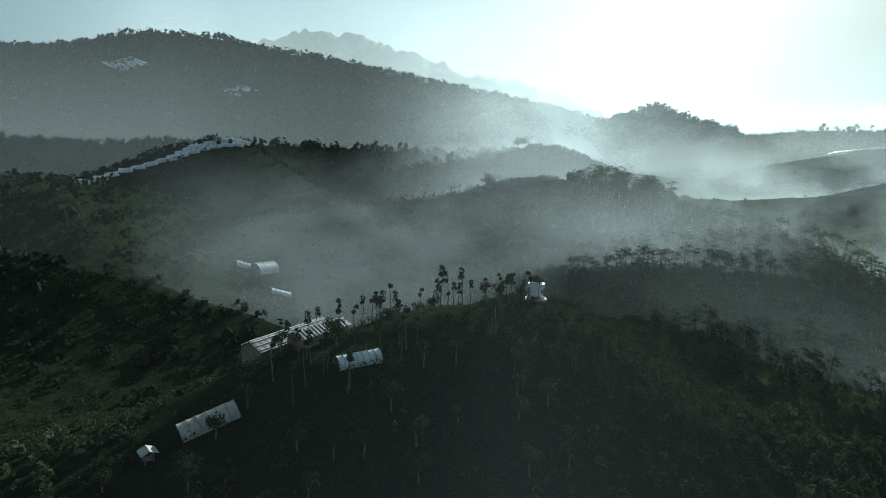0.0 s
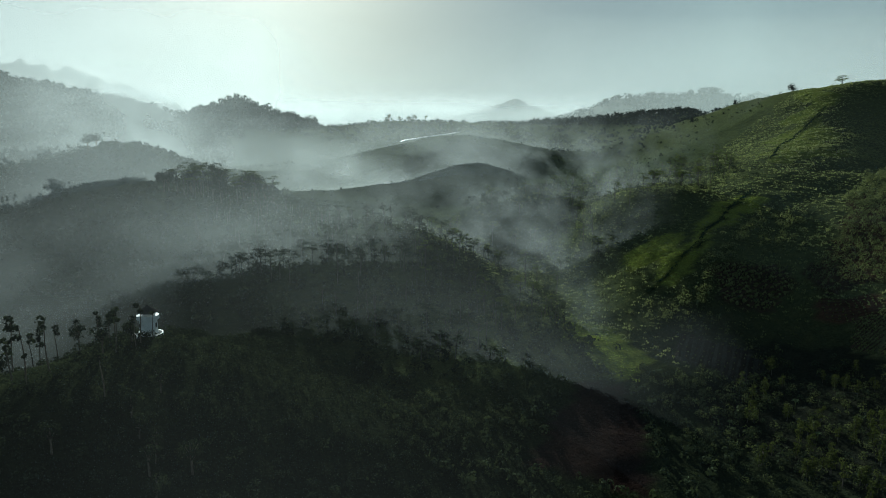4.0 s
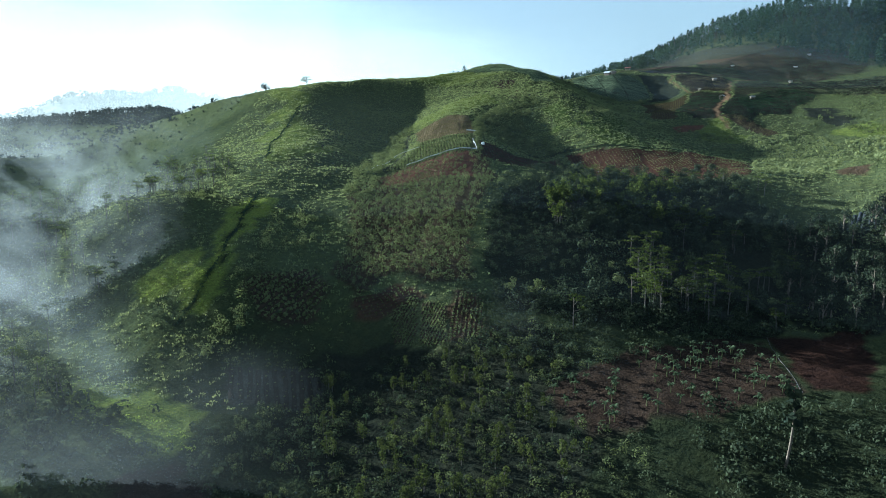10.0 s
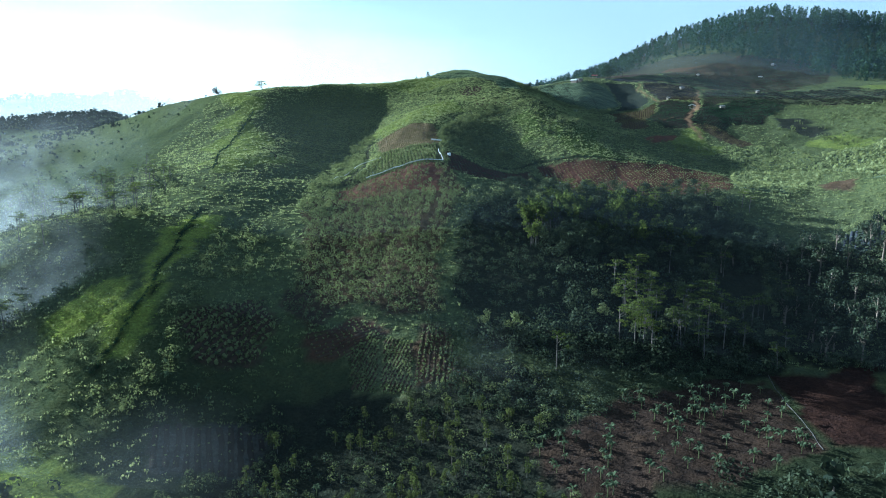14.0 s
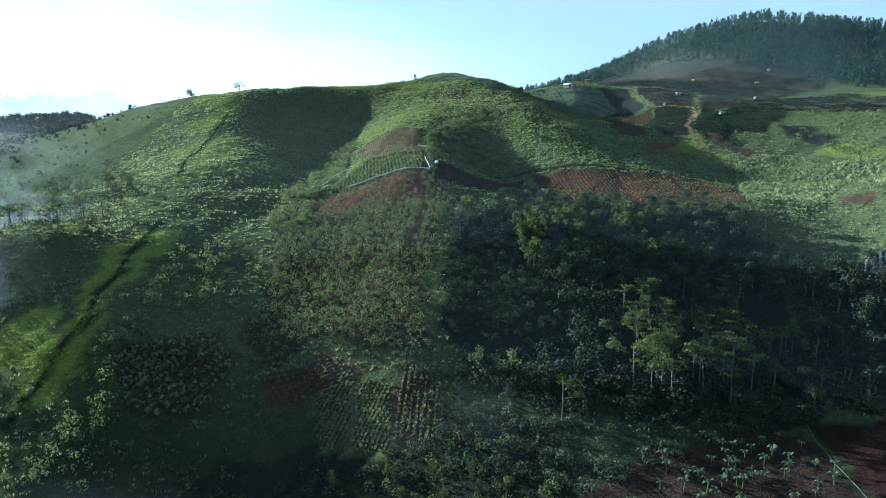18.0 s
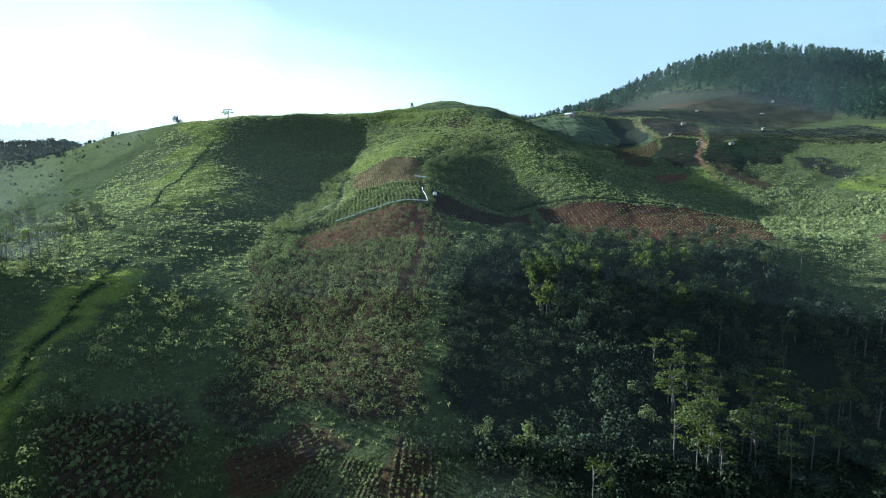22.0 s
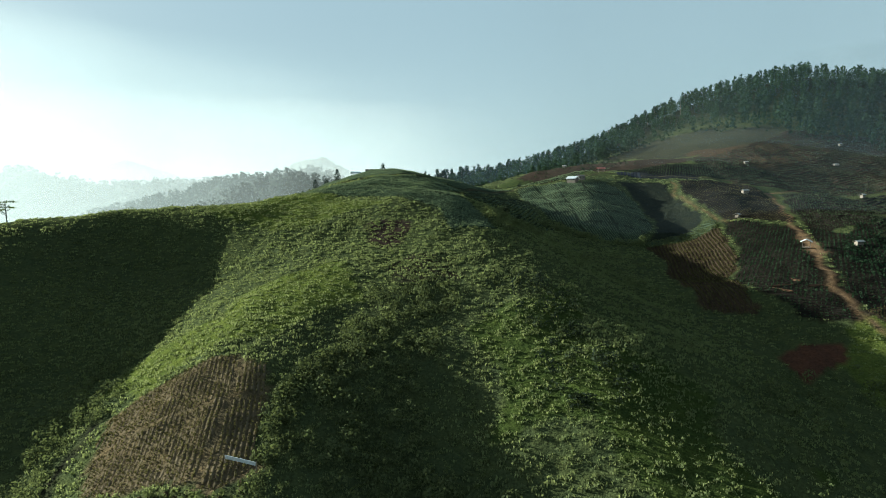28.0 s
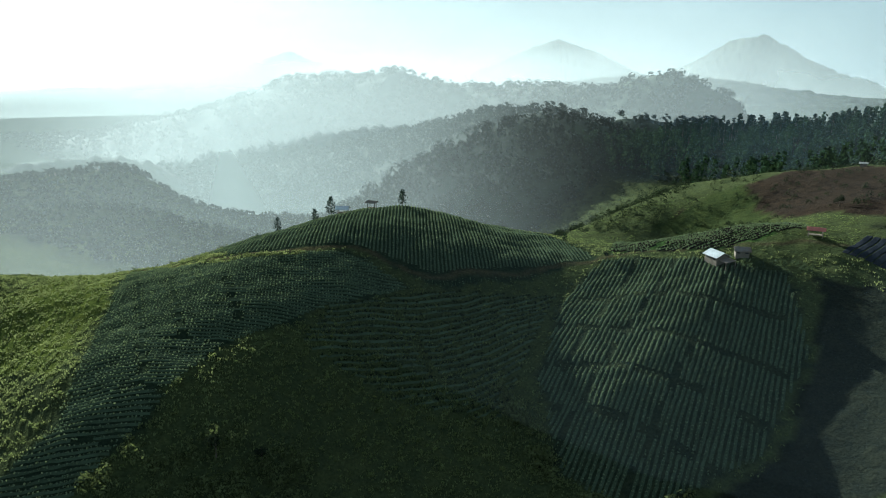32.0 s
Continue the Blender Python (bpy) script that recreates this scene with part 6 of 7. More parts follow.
def tunnel(name, a, b, wide, high, cover, label, ribs=6, category="greenhouse"):
    """A polytunnel from plan place a to b, lying on the slope: an arched cover, hoops and end panels."""
    (ax, ay), (bx, by) = a, b
    za, zb = height(np.array([ax, bx]), np.array([ay, by]))
    long = math.dist((ax, ay, za), (bx, by, zb))
    ob = tagged(new(name), label, category)
    t = np.linspace(0, np.pi, 13)
    arc = np.stack([-np.cos(t) * wide / 2, np.sin(t) ** 0.8 * high], 1)
    n = 2 * ribs + 1
    s = np.linspace(0, long, n)
    sag = 1 - 0.035 * (np.arange(n) % 2)
    rows = np.concatenate([np.stack([arc[:, 0] * k, np.full(13, q), arc[:, 1] * k], 1) for q, k in zip(s, sag)])
    i, j = np.meshgrid(np.arange(n - 1), np.arange(12), indexing="ij")
    f = (i * 13 + j).ravel()
    quads = np.stack([f, f + 1, f + 14, f + 13], 1)
    inner = rows * (0.975, 1, 0.97)
    solid("cover", (np.concatenate([rows, inner]), np.concatenate([quads, quads[:, ::-1] + len(rows)])), cover, ob)
    for q in s[::2]:
        path = np.stack([arc[:, 0] * 1.015, np.full(13, q), arc[:, 1] * 1.015], 1)
        solid("hoop", tube(path, np.full(13, 0.035), 5), TIMBER, ob, smooth=True)
    # Dark panels close the ends and stand for the shade inside.
    for q in (0.04, long - 0.04):
        pts = np.concatenate([np.stack([arc[:, 0] * 0.96, np.full(13, q), arc[:, 1] * 0.96], 1), np.stack([arc[:, 0] * 0.96, np.full(13, q + 0.03), arc[:, 1] * 0.96], 1)])
        solid("end_panel", (pts, [tuple(range(13)), tuple(range(25, 12, -1))]), INTERIOR_SHADE, ob, "dark panel for the shade inside the open tunnel end")
    turn = math.degrees(math.atan2(by - ay, bx - ax)) - 90
    ob.matrix_basis = pose(ax, ay, za - 0.1, 0, 0, turn) @ pose(0, 0, 0, math.degrees(math.asin((zb - za) / long)))
    return ob


def round_wall(r0, r1, z0, z1, n=24):
    a = np.arange(n) / n * 2 * np.pi
    ring = lambda r, z: np.stack([r * np.cos(a), r * np.sin(a), np.full(n, z)], 1)  # noqa: E731
    i = np.arange(n)
    k = (i + 1) % n
    co = np.concatenate([ring(r1, z0), ring(r1, z1), ring(r0, z1), ring(r0, z0)])
    return co, np.concatenate([np.stack([q * n + i, q * n + k, (q + 1) % 4 * n + k, (q + 1) % 4 * n + i], 1) for q in range(4)])


def lookout_tower(x, y):
    z = float(height(x, y)[0])
    ob = tagged(new("lookout_tower"), "small round white lookout tower with dark conical roof", "tower")
    solid("body", round_wall(1.05, 1.3, -0.8, 3.3), WHITE_PAINT, ob, smooth=False)
    solid("gallery", round_wall(1.2, 1.62, 2.75, 3.35), WHITE_PAINT, ob, "bright white gallery parapet")
    solid("base_ring", round_wall(1.9, 2.1, -0.8, 0.5), WHITE_PAINT, ob, "low white ring wall")
    solid("floor", round_wall(0.05, 1.2, 2.7, 2.8), CONCRETE, ob)
    for k in range(6):
        a = k * 1.047
        solid("roof_post", tube([(1.15 * math.cos(a), 1.15 * math.sin(a), 3.2), (1.15 * math.cos(a), 1.15 * math.sin(a), 3.95)], [0.05, 0.05], 6), WHITE_PAINT, ob)
    a = np.arange(16) / 16 * 2 * np.pi
    cone = np.concatenate([np.stack([1.6 * np.cos(a), 1.6 * np.sin(a), np.full(16, 3.85)], 1), [(0, 0, 4.95), (0, 0, 3.95)]])
    i = np.arange(16)
    solid("roof", (cone, [(p, (p + 1) % 16, 16) for p in i] + [((p + 1) % 16, p, 17) for p in i]), DARK_THATCH, ob, "dark conical roof")
    for turn in (0, 120, 240):
        w = solid("window", slab(1.27, -0.22, 1.5, 1.34, 0.22, 2.2), TIMBER, ob, bevel=0.01)
        w.matrix_basis = pose(0, 0, 0, 0, 0, turn)
        p = solid("pane", slab(1.335, -0.16, 1.56, 1.35, 0.16, 2.14), INTERIOR_SHADE, w)
    ob.matrix_basis = pose(x, y, z, 0, 0, 40) @ Matrix.Scale(0.88, 4)


def fence_line(name, line, gap, high, label, strip=0.1):
    """Posts along a line on the ground, with a pale strip of sheeting between them."""
    q = np.asarray(line, float)
    run = np.r_[0, np.cumsum(np.hypot(*np.diff(q, axis=0).T))]
    s = np.linspace(0, run[-1], max(2, int(run[-1] / gap)))
    x, y = np.interp(s, run, q[:, 0]), np.interp(s, run, q[:, 1])
    z = height(x, y)
    ob = tagged(new(name), label, "fence")
    ob.location = (x[0], y[0], z[0])
    me = mesh_of("post", slab(-0.05, -0.05, -0.3, 0.05, 0.05, high), TIMBER)
    for k in range(len(s)):
        p = part("post", me, ob)
        p.location = (x[k] - x[0], y[k] - y[0], z[k] - z[0])
    for k in range(len(s) - 1):
        a, b = np.array([x[k] - x[0], y[k] - y[0], z[k] - z[0]]), np.array([x[k + 1] - x[0], y[k + 1] - y[0], z[k + 1] - z[0]])
        n = np.cross(b - a, (0, 0, 1.0))
        n = n / np.linalg.norm(n) * 0.03
        up0, up1 = np.array([0, 0, high - strip]), np.array([0, 0, high])
        co = np.array([a - n + up0, b - n + up0, b - n + up1, a - n + up1, a + n + up0, b + n + up0, b + n + up1, a + n + up1])
        solid("strip", (co, [(0, 1, 2, 3), (7, 6, 5, 4), (0, 4, 5, 1), (3, 2, 6, 7), (0, 3, 7, 4), (1, 5, 6, 2)]), WHITE_SHEET, ob)
    return ob


lookout_tower(-73, -12.3)
farm_house("farm_house", 63.2, 391.2, -38, 3.4, 2.8, 1.2, WHITE_SHEET, TIMBER, "small timber farm house with white sheet roof beside crop rows", lean_to=True)
farm_house("field_hut", 77.3, 406.5, 8, 2.7, 1.5, 1.3, RED_ROOF, TIMBER, "open field hut with red roof above the track", "hut", open_sides=True)
farm_house("field_hut", 66.8, 394.5, 20, 2.4, 2.0, 1.0, RUSTY_ROOF, TIMBER, "brown-roofed hut behind the farm house", "hut")
for x, y, turn, long, text in ((120.5, 377, 20, 4.6, "white-roofed field hut on the eastern slope"), (188, 436.5, 5, 3.8, "white-roofed hut on the high terraces"), (162, 377, 30, 3.2, "small pale hut among dark crops"),
                               (118.8, 310.7, 15, 4.0, "white-roofed hut beside the orange road"), (104.2, 346.6, 40, 2.2, "small pale hut at the field corner"), (79, 488, 0, 3.4, "white hut on top of the red hill"),
                               (150, 440, 10, 3.0, "white hut under the forest"), (210, 470, 25, 3.6, "pale hut on the mountain terraces")):
    farm_house("field_hut", x, y, turn, long * 0.5, 1.1, 0.8, STAINED_SHEET, TIMBER, text, "hut")
hut = farm_house("roadside_shelter", 104.5, 309, 60, 2.6, 2.0, 1.7, WHITE_SHEET, TIMBER, "open roadside shelter with white roof", "hut", open_sides=True)
farm_house("knoll_shelter", -14.3, 372, 30, 2.6, 1.8, 1.3, WHITE_SHEET, TIMBER, "low shelter with white sheeting on the knoll", "shelter", open_sides=True)
farm_house("knoll_shelter", -10.2, 377.5, 10, 2.2, 1.4, 1.5, TIMBER, TIMBER, "open timber shelter on the knoll", "shelter", open_sides=True)

# The old barn and tunnels on the tower's spur.
farm_house("long_barn", -58.2, -51.2, -39, 13.5, 3.6, 1.6, RUSTY_ROOF, TIMBER, "long low barn with ribbed rusty roof", "barn", battens=3)
farm_house("side_barn", -54.6, -46.9, -42, 8.5, 2.6, 1.3, RUSTY_ROOF, TIMBER, "narrow barn with pale ribbed roof", "barn", ribs=13)
tunnel("polytunnel", (-45.6, -44.4), (-47.6, -39.2), 2.2, 1.5, WHITE_SHEET, "hooped white polytunnel on the spur", 7)
tunnel("polytunnel", (-38.4, -60.8), (-40.8, -55.2), 3.0, 1.5, STAINED_SHEET, "weathered arched shed with stained brown cover", 6)
tunnel("polytunnel", (-158, -70), (-164, -65.5), 5.2, 3.0, WHITE_SHEET, "pale domed greenhouse in the valley", 6)
tunnel("polytunnel", (-157, -75), (-159, -71.5), 2.4, 1.5, WHITE_SHEET, "low white greenhouse in the valley", 4)
tunnel("polytunnel", (-152, -65), (-154.5, -60), 2.4, 1.3, ZINC, "low grey tunnel by the trees", 4)
farm_house("tool_hut", -35.2, -63.3, 30, 1.2, 1.1, 1.1, STAINED_SHEET, TIMBER, "small white-framed tool hut", "hut", open_sides=True)
row = np.array([(-176, -121), (-196, -121), (-207, -114), (-212, -105), (-219, -100), (-225, -92), (-230, -83)], float)
for k in range(16):
    f = k / 15 * 6
    x, y = np.interp(f, range(7), row[:, 0]), np.interp(f, range(7), row[:, 1])
    tunnel("polytunnel", (x, y - 2.2), (x - 0.8, y + 2.2), 2.6, 1.5, WHITE_SHEET, "small white polytunnel in a hillside row", 3)["group"] = "polytunnels up the western hill"
    if k > 8:
        tunnel("polytunnel", (x + 5, y - 3.4), (x + 4.2, y + 0.8), 2.4, 1.4, WHITE_SHEET, "small white polytunnel in a second hillside row", 3)["group"] = "polytunnels up the western hill"


def mulch_beds(name, x, y, turn, long, n, gap, label, group, sheet=WHITE_SHEET, lift=0.3):
    """White sheeting laid in parallel beds on a slope."""
    for k in range(n):
        cx, cy = x - math.sin(radians(turn)) * gap * k, y + math.cos(radians(turn)) * gap * k
        ob = tagged(new(name), label, "mulch sheet", group)
        s = np.linspace(-long / 2, long / 2, 9)
        ux, uy = math.cos(radians(turn)), math.sin(radians(turn))
        co = []
        for off, up in ((-0.42, 0.02), (-0.3, lift), (0.3, lift), (0.42, 0.02)):
            px, py = cx + s * ux - off * gap * uy, cy + s * uy + off * gap * ux
            co.append(np.stack([px - cx, py - cy, height(px, py) + up], 1))
        i = np.arange(8)
        z0 = float(height(cx, cy)[0])
        rows = np.concatenate(co) - (0, 0, z0)
        solid("sheet", (rows, np.concatenate([np.stack([q * 9 + i, q * 9 + i + 1, q * 9 + i + 10, q * 9 + i + 9], 1) for q in range(3)])), sheet, ob)
        ob.location = (cx, cy, z0)


mulch_beds("mulch_bed", -226, -96, 76, 13, 3, 3.0, "narrow white sheet on the hill shoulder", "white sheets on the hill shoulder")
mulch_beds("mulch_bed", -560, -236, 48, 26, 7, 4.0, "white plastic sheet on a mountain plot", "white sheets on the mountain")
mulch_beds("mulch_bed", -512, -134, 52, 18, 6, 3.6, "white plastic sheet on a mountain plot", "white sheets on the mountain")
mulch_beds("mulch_bed", -276, 212, 28, 34, 3, 3.2, "white plastic sheet on the pale hill", "white sheets on the pale hill")
mulch_beds("seed_bed_sheet", 92, 405, 75, 12, 7, 1.3, "dark shiny sheet over a seed bed", "sheeted seed beds", BLACK_PLASTIC, 0.07)

fence_line("plot_fence", ((-6, 180.5), (-12, 179), (-16, 177), (-21, 175.5), (-27, 174.5)), 1.4, 0.8, "low fence with white sheeting above the shrubs", 0.24)
fence_line("plot_fence", ((-6, 181), (-7.4, 190), (-8, 197)), 1.6, 0.9, "low fence with white sheeting beside cassava", 0.2)
fence_line("plot_fence", ((-7.4, 213), (-11, 214)), 1.3, 0.9, "short fence at the tilled plot's corner", 0.4)
fence_line("slope_fence", ((-37.5, 176), (-34.5, 187), (-34, 199), (-31, 201), (-26, 200)), 2.0, 0.7, "thin fence along the gully", 0.14)

tank = tagged(new("water_tank"), "round white water tank on the shaded plot", "tank")
solid("shell", round_wall(0.02, 0.5, 0, 0.8, 16), WHITE_PAINT, tank, smooth=False)
solid("lid", round_wall(0.02, 0.2, 0.8, 0.9, 12), WHITE_PAINT, tank)
tank.location = (-4.6, 193.5, float(height(-4.6, 193.5)[0]) - 0.03)
sack = tagged(new("white_sack"), "white sack lying among cassava rows", "sack")
solid("bag", (bush_form(np.random.default_rng(3), 1)[0][:0].tolist() or slab(-0.4, -0.3, -0.05, 0.4, 0.3, 0.4)[0], slab(0, 0, 0, 1, 1, 1)[1]), WHITE_SHEET, sack, bevel=0.14)
sack.location = (-26.4, 182.2, float(height(-26.4, 182.2)[0]))

# A pale wall down the bare red plot.
wall_line = np.stack([np.linspace(48.4, 43.6, 13), np.linspace(93, 67, 13)], 1)
wall_ob = tagged(new("channel_wall"), "long pale concrete channel wall on red soil", "wall")
wz = height(wall_line[:, 0], wall_line[:, 1])
for k in range(12):
    a, b = np.r_[wall_line[k], wz[k]] - np.r_[wall_line[0], wz[0]], np.r_[wall_line[k + 1], wz[k + 1]] - np.r_[wall_line[0], wz[0]]
    n = np.array([0.045, 0.009, 0])
    co = np.array([a - n - (0, 0, 0.2), b - n - (0, 0, 0.2), b - n + (0, 0, 0.06), a - n + (0, 0, 0.06), a + n - (0, 0, 0.2), b + n - (0, 0, 0.2), b + n + (0, 0, 0.06), a + n + (0, 0, 0.06)])
    co[[1, 2, 5, 6]] += (a - b) * 0.01
    solid("wall_section", (co, [(0, 1, 2, 3), (7, 6, 5, 4), (0, 4, 5, 1), (3, 2, 6, 7), (0, 3, 7, 4), (1, 5, 6, 2)]), STAINED_CONCRETE, wall_ob, bevel=0.02)
wall_ob.location = (48.4, 93, float(wz[0]))

# Earth banks of a pond beside the road.
for k, (x, y, l, turn) in enumerate(((84.7, 281, 7, 20), (82.5, 278, 5, 110), (88, 284, 4, 100), (90.5, 279, 5, 15))):
    ob = tagged(new("earth_bank"), "pale earth bank around a dug pond", "bank", "banks of the dug pond")
    solid("bank", joined([tube([(-l / 2, 0, 0.05), (-l / 4, 0.2, -0.2), (l / 4, -0.2, -0.18), (l / 2, 0, 0.05)], [0.15, 0.42, 0.38, 0.15], 10)]), EARTH, ob, smooth=True)
    ob.matrix_basis = pose(x, y, float(height(x, y)[0]), 0, 0, turn)

# ---- mist ----
def mist_material(name, scale, stretch, low, high, detail=5.0, pale=0.7, tint=(0.94, 1.0, 0.99)):
    """Thin drifting mist: a veil of droplets that lets most light pass and scatters the rest forward and back."""
    m, t, out = nodes_of(name)
    fade = node(t, "Attribute", attribute_name="fade").outputs[2]
    at = node(t, "NewGeometry").outputs[0]
    spot = node(t, "Mapping", {"Vector": at, "Scale": (scale, scale, scale * stretch)}).outputs[0]
    puff = node(t, "TexNoise", {"Vector": spot, "Scale": 1.0, "Detail": detail, "Roughness": 0.55, "Distortion": 0.4}).outputs[0]
    thick = node(t, "Math", {0: fade, 1: scaled(t, puff, low, high, 0.35, 0.68)}, operation="MULTIPLY", use_clamp=True).outputs[0]
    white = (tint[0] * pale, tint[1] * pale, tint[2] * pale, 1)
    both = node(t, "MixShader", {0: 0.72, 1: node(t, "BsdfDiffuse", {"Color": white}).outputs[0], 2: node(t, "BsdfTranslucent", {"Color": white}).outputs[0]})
    s = node(t, "MixShader", {0: thick, 1: node(t, "BsdfTransparent").outputs[0], 2: both.outputs[0]})
    t.links.new(s.outputs[0], out.inputs[0])
    return m


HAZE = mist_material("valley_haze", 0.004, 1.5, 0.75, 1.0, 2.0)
# The blue of distant air is put into this tint; thin sheets carry it.
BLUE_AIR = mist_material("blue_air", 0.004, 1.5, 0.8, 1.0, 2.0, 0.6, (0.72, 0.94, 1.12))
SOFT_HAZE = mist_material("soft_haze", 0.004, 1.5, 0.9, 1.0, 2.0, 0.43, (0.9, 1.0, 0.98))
# Shaded copy of the haze: hill shadow is put into its lower white.
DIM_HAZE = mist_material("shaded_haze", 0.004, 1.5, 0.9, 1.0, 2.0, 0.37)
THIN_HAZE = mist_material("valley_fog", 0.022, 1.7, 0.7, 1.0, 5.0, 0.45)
MIST = mist_material("drifting_mist", 0.022, 1.7, 0.2, 1.0, 5.0, 0.82)
WISP = mist_material("mist_wisp", 0.07, 1.2, 0.0, 1.0)


def veil(name, label, line, z0, z1, thick, material, power=1.2, ends=0.15, rows=14, lean=0.0, belly=False, hug=0.0):
    """A standing sheet of mist along a plan line, thickest low down and fading at its top and ends; hug: its height over the slope that it follows."""
    q = np.asarray(line, float)
    run = np.r_[0, np.cumsum(np.hypot(*np.diff(q, axis=0).T))]
    u = np.linspace(0, 1, 80)
    k = np.hanning(15)
    x, y = (np.convolve(np.pad(np.interp(u * run[-1], run, q[:, c]), 7, "edge"), k / k.sum(), "valid") for c in (0, 1))
    v = np.linspace(0, 1, rows)
    fade = thick * ((1 - v) ** power)[:, None] * np.clip(np.minimum(u, 1 - u) / max(ends, 1e-6), 0, 1)[None] ** 2.2
    if belly:
        fade = thick * (np.sin(np.pi * v) ** 1.2)[:, None] * (np.sin(np.pi * u) ** 1.3)[None]
    wave = 0.03 * run[-1] * np.sin(u * 9)[None] * v[:, None] + lean * v[:, None]
    X, Y = x[None] + wave * 0.7, y[None] + wave * 0.7
    Z = z0 + (z1 - z0) * v[:, None] + 0 * X
    if hug:
        fade = thick * (np.sin(np.pi * np.clip(v, 0.0, 1.0) ** 0.8))[:, None] * np.clip(np.minimum(u, 1 - u) / ends, 0, 1)[None]
        base = np.convolve(np.pad(height(x, y), 7, "edge"), k / k.sum(), "valid")
        X, Y, Z = x[None] + 0 * v[:, None], y[None] + 0 * v[:, None], base[None] - 0.3 + hug * v[:, None]
    a = (np.arange(rows - 1)[:, None] * 80 + np.arange(79)).ravel()
    f = fade.ravel()
    a = a[np.maximum.reduce([f[a], f[a + 1], f[a + 80], f[a + 81]]) > min(0.004, thick * 0.1)]
    ob = bulk(name, np.stack([X.ravel(), Y.ravel(), Z.ravel()], 1), np.stack([a, a + 1, a + 81, a + 80], 1), material, smooth=True)
    ob.data.attributes.new("fade", "FLOAT", "POINT").data.foreach_set("value", fade.astype(np.float32).ravel())
    return tagged(ob, label, "mist", kind="stuff")


def arc(eye, d, a0, a1, n=12):
    return [(eye[0] - d * math.sin(radians(a)), eye[1] + d * math.cos(radians(a))) for a in np.linspace(a0, a1, n)]


MID = (90, 262)
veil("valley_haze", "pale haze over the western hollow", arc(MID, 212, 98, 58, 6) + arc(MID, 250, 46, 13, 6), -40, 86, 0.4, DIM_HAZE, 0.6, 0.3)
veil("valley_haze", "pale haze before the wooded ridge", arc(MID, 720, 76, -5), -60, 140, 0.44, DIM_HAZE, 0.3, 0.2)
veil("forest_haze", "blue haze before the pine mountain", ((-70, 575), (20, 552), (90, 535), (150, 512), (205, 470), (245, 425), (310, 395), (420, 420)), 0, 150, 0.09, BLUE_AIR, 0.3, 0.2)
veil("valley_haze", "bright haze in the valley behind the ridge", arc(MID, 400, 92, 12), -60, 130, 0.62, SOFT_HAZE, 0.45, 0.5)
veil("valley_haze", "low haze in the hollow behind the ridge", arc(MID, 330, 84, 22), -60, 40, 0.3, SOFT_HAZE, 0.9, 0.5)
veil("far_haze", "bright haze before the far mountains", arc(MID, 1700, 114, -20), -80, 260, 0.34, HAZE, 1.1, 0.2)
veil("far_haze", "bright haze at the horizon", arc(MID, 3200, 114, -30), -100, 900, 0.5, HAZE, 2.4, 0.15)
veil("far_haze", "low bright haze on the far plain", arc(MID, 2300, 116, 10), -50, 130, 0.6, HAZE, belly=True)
# Two near sheets added to lift the darks as lens glare and valley haze do.
veil("glare_haze", "thin haze sheet over the near hollow, added for lens glare", ((16, -96), (-2, -66), (-14, -30), (-12, 0), (-30, 40)), -52, 6, 0.02, HAZE, 0.6, 0.5)
veil("glare_haze", "thin haze sheet before the hill's foot, added to lift the darks", ((-190, 46), (-90, 34), (-20, 30), (50, 34), (130, 50)), -52, -6, 0.004, BLUE_AIR, 0.3, 0.5)
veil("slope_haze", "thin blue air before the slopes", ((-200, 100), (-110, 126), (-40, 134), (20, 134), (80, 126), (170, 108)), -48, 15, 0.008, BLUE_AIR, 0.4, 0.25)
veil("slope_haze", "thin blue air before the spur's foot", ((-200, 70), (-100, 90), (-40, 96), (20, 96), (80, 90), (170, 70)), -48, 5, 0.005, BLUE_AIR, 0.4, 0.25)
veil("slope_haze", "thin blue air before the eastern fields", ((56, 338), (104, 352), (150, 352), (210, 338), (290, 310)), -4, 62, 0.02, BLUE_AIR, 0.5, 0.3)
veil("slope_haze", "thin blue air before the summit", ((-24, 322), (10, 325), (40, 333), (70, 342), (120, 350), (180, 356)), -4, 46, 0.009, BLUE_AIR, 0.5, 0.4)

veil("west_haze", "thin mist in the valley behind the tower", ((-112, -90), (-112, -60), (-110, -36), (-106, -14), (-100, 4)), -52, -6, 0.2, MIST, belly=True)
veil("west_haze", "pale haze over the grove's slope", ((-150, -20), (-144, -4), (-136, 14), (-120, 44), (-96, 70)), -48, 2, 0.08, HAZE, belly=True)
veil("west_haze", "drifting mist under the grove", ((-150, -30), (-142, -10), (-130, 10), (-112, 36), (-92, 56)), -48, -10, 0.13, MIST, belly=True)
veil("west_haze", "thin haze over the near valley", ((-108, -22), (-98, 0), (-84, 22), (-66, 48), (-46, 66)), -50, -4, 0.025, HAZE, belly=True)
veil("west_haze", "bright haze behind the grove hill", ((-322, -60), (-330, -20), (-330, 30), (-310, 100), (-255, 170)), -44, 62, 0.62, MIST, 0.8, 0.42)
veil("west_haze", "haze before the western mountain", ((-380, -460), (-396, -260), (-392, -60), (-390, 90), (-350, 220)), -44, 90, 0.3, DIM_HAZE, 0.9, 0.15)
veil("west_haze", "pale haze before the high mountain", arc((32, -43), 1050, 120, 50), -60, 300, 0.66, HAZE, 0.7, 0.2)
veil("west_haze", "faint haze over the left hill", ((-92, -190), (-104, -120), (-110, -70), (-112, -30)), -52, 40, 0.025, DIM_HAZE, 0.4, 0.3)
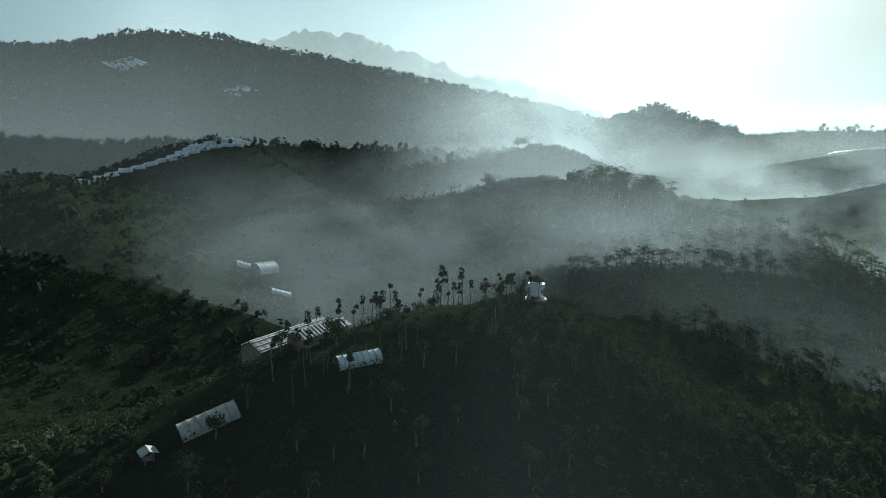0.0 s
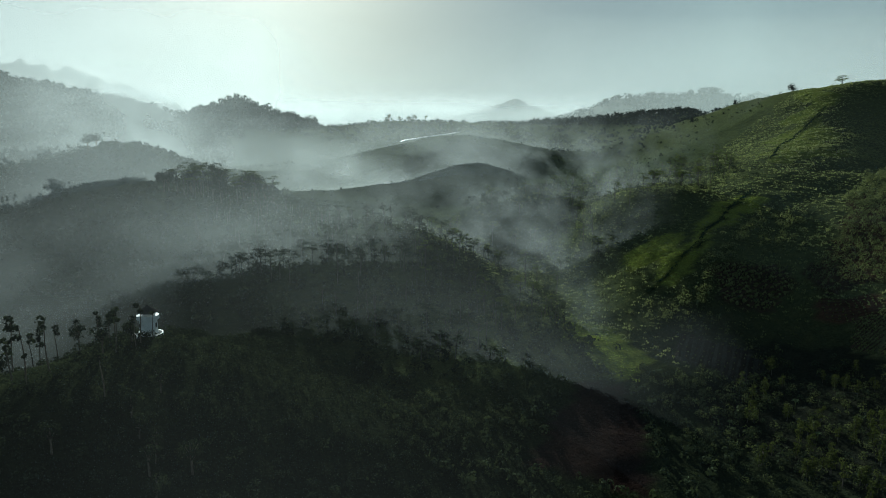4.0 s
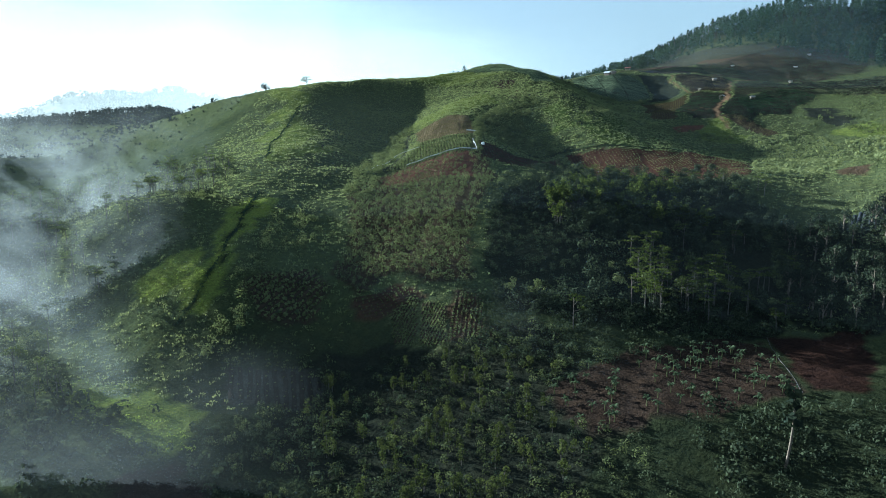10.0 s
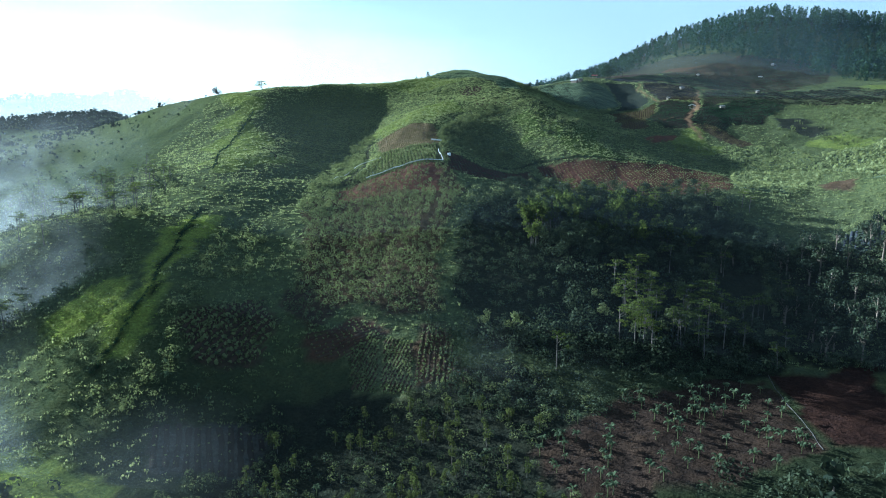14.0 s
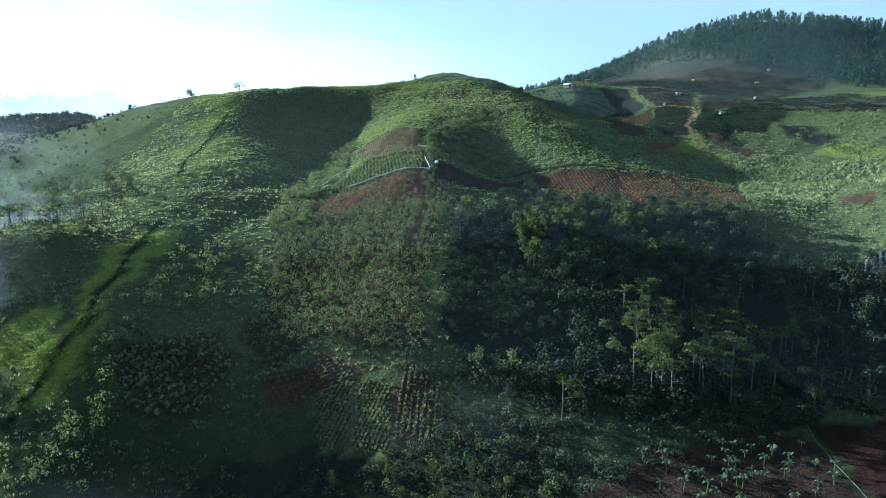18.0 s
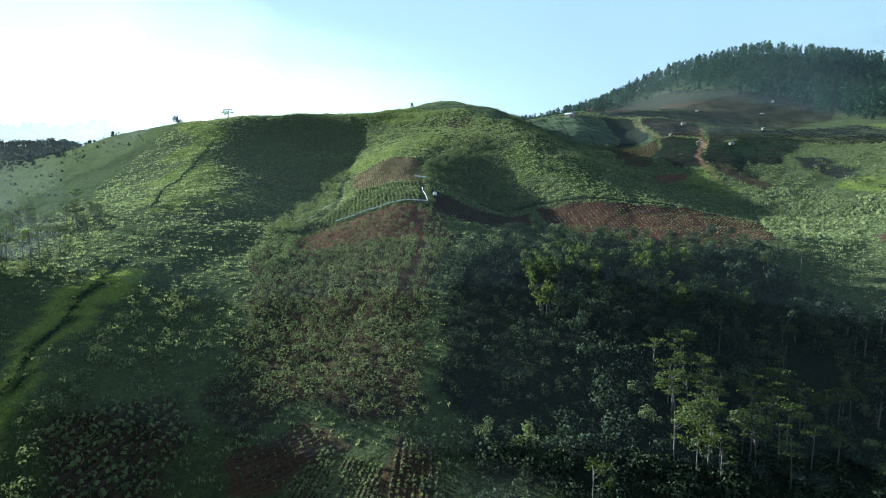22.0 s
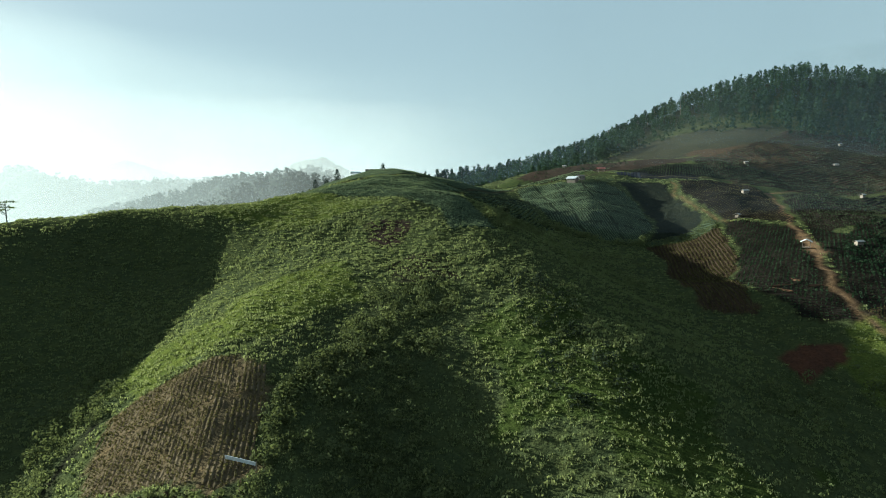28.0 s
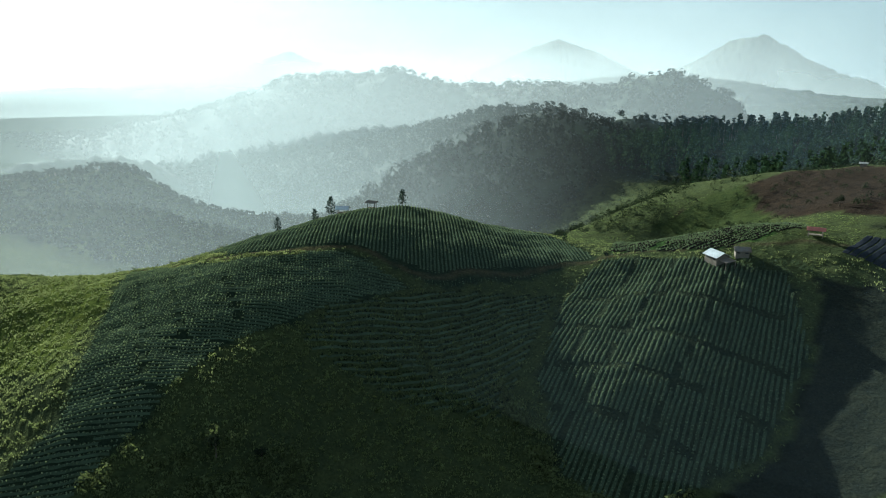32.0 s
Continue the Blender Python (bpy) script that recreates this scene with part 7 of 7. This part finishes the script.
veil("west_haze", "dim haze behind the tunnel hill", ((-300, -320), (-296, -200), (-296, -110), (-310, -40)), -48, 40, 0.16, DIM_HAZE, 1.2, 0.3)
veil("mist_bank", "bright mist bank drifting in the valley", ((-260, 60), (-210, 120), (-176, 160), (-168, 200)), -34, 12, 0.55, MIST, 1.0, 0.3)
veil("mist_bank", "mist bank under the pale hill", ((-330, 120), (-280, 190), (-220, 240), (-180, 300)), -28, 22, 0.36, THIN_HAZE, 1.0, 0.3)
veil("mist_wisp", "thin wisp of mist over the flank", ((-130, 60), (-100, 74), (-76, 90), (-58, 104)), -46, -8, 0.2, WISP, belly=True)
veil("mist_wisp", "low mist over the valley floor", ((-100, 14), (-76, 28), (-54, 38), (-30, 44), (-14, 44)), -50, -24, 0.05, MIST, belly=True)
veil("mist_wisp", "wisp of mist over the covered beds", ((-48, 60), (-34, 61), (-20, 60)), -46, -28, 0.025, WISP, belly=True)
veil("mist_wisp", "wisp of mist along the line spur", ((-150, 100), (-115, 118), (-90, 132), (-74, 150)), -38, 6, 0.2, WISP, belly=True)
veil("mist_wisp", "sunlit wisp of mist at the spur's foot", ((-80, 62), (-70, 64), (-60, 64), (-42, 56)), -48, -20, 0.22, WISP, belly=True)
veil("mist_wisp", "thin streak of mist over the red patch", ((-16, 84), (-4, 80), (8, 76), (20, 66)), -42, -24, 0.05, WISP, belly=True)
veil("mist_bank", "pale mist on the slope behind the grove", ((-268, -50), (-244, -4), (-224, 38), (-208, 70), (-196, 108)), -44, 22, 0.4, HAZE, 0.45, 0.4)
veil("mist_bank", "mist drifting past the grove", ((-150, 10), (-140, 50), (-150, 90), (-130, 130)), -44, -4, 0.1, WISP, belly=True)
veil("slope_haze", "thin haze over the sunward spur", ((-210, 215), (-140, 140), (-95, 92), (-60, 66), (-34, 54)), -48, 36, 0.035, HAZE, belly=True)
veil("slope_haze", "thin haze in the gully between the spurs", ((-170, 190), (-105, 158), (-66, 158), (-40, 168), (-16, 190)), 0, 1, 0.01, HAZE, ends=0.5, hug=30)
veil("field_haze", "thin haze before the mountain terraces", ((36, 436), (90, 446), (150, 448), (210, 420), (280, 380)), 10, 110, 0.025, HAZE, 0.5, 0.3)
veil("thin_cloud", "thin pale cloud low over the mountain", ((1330, 2820), (1500, 2740), (1700, 2600), (1900, 2440)), 440, 560, 0.3, mist_material("cloud_wisp", 0.0016, 2.5, 0.1, 1.0, 4.0), belly=True)
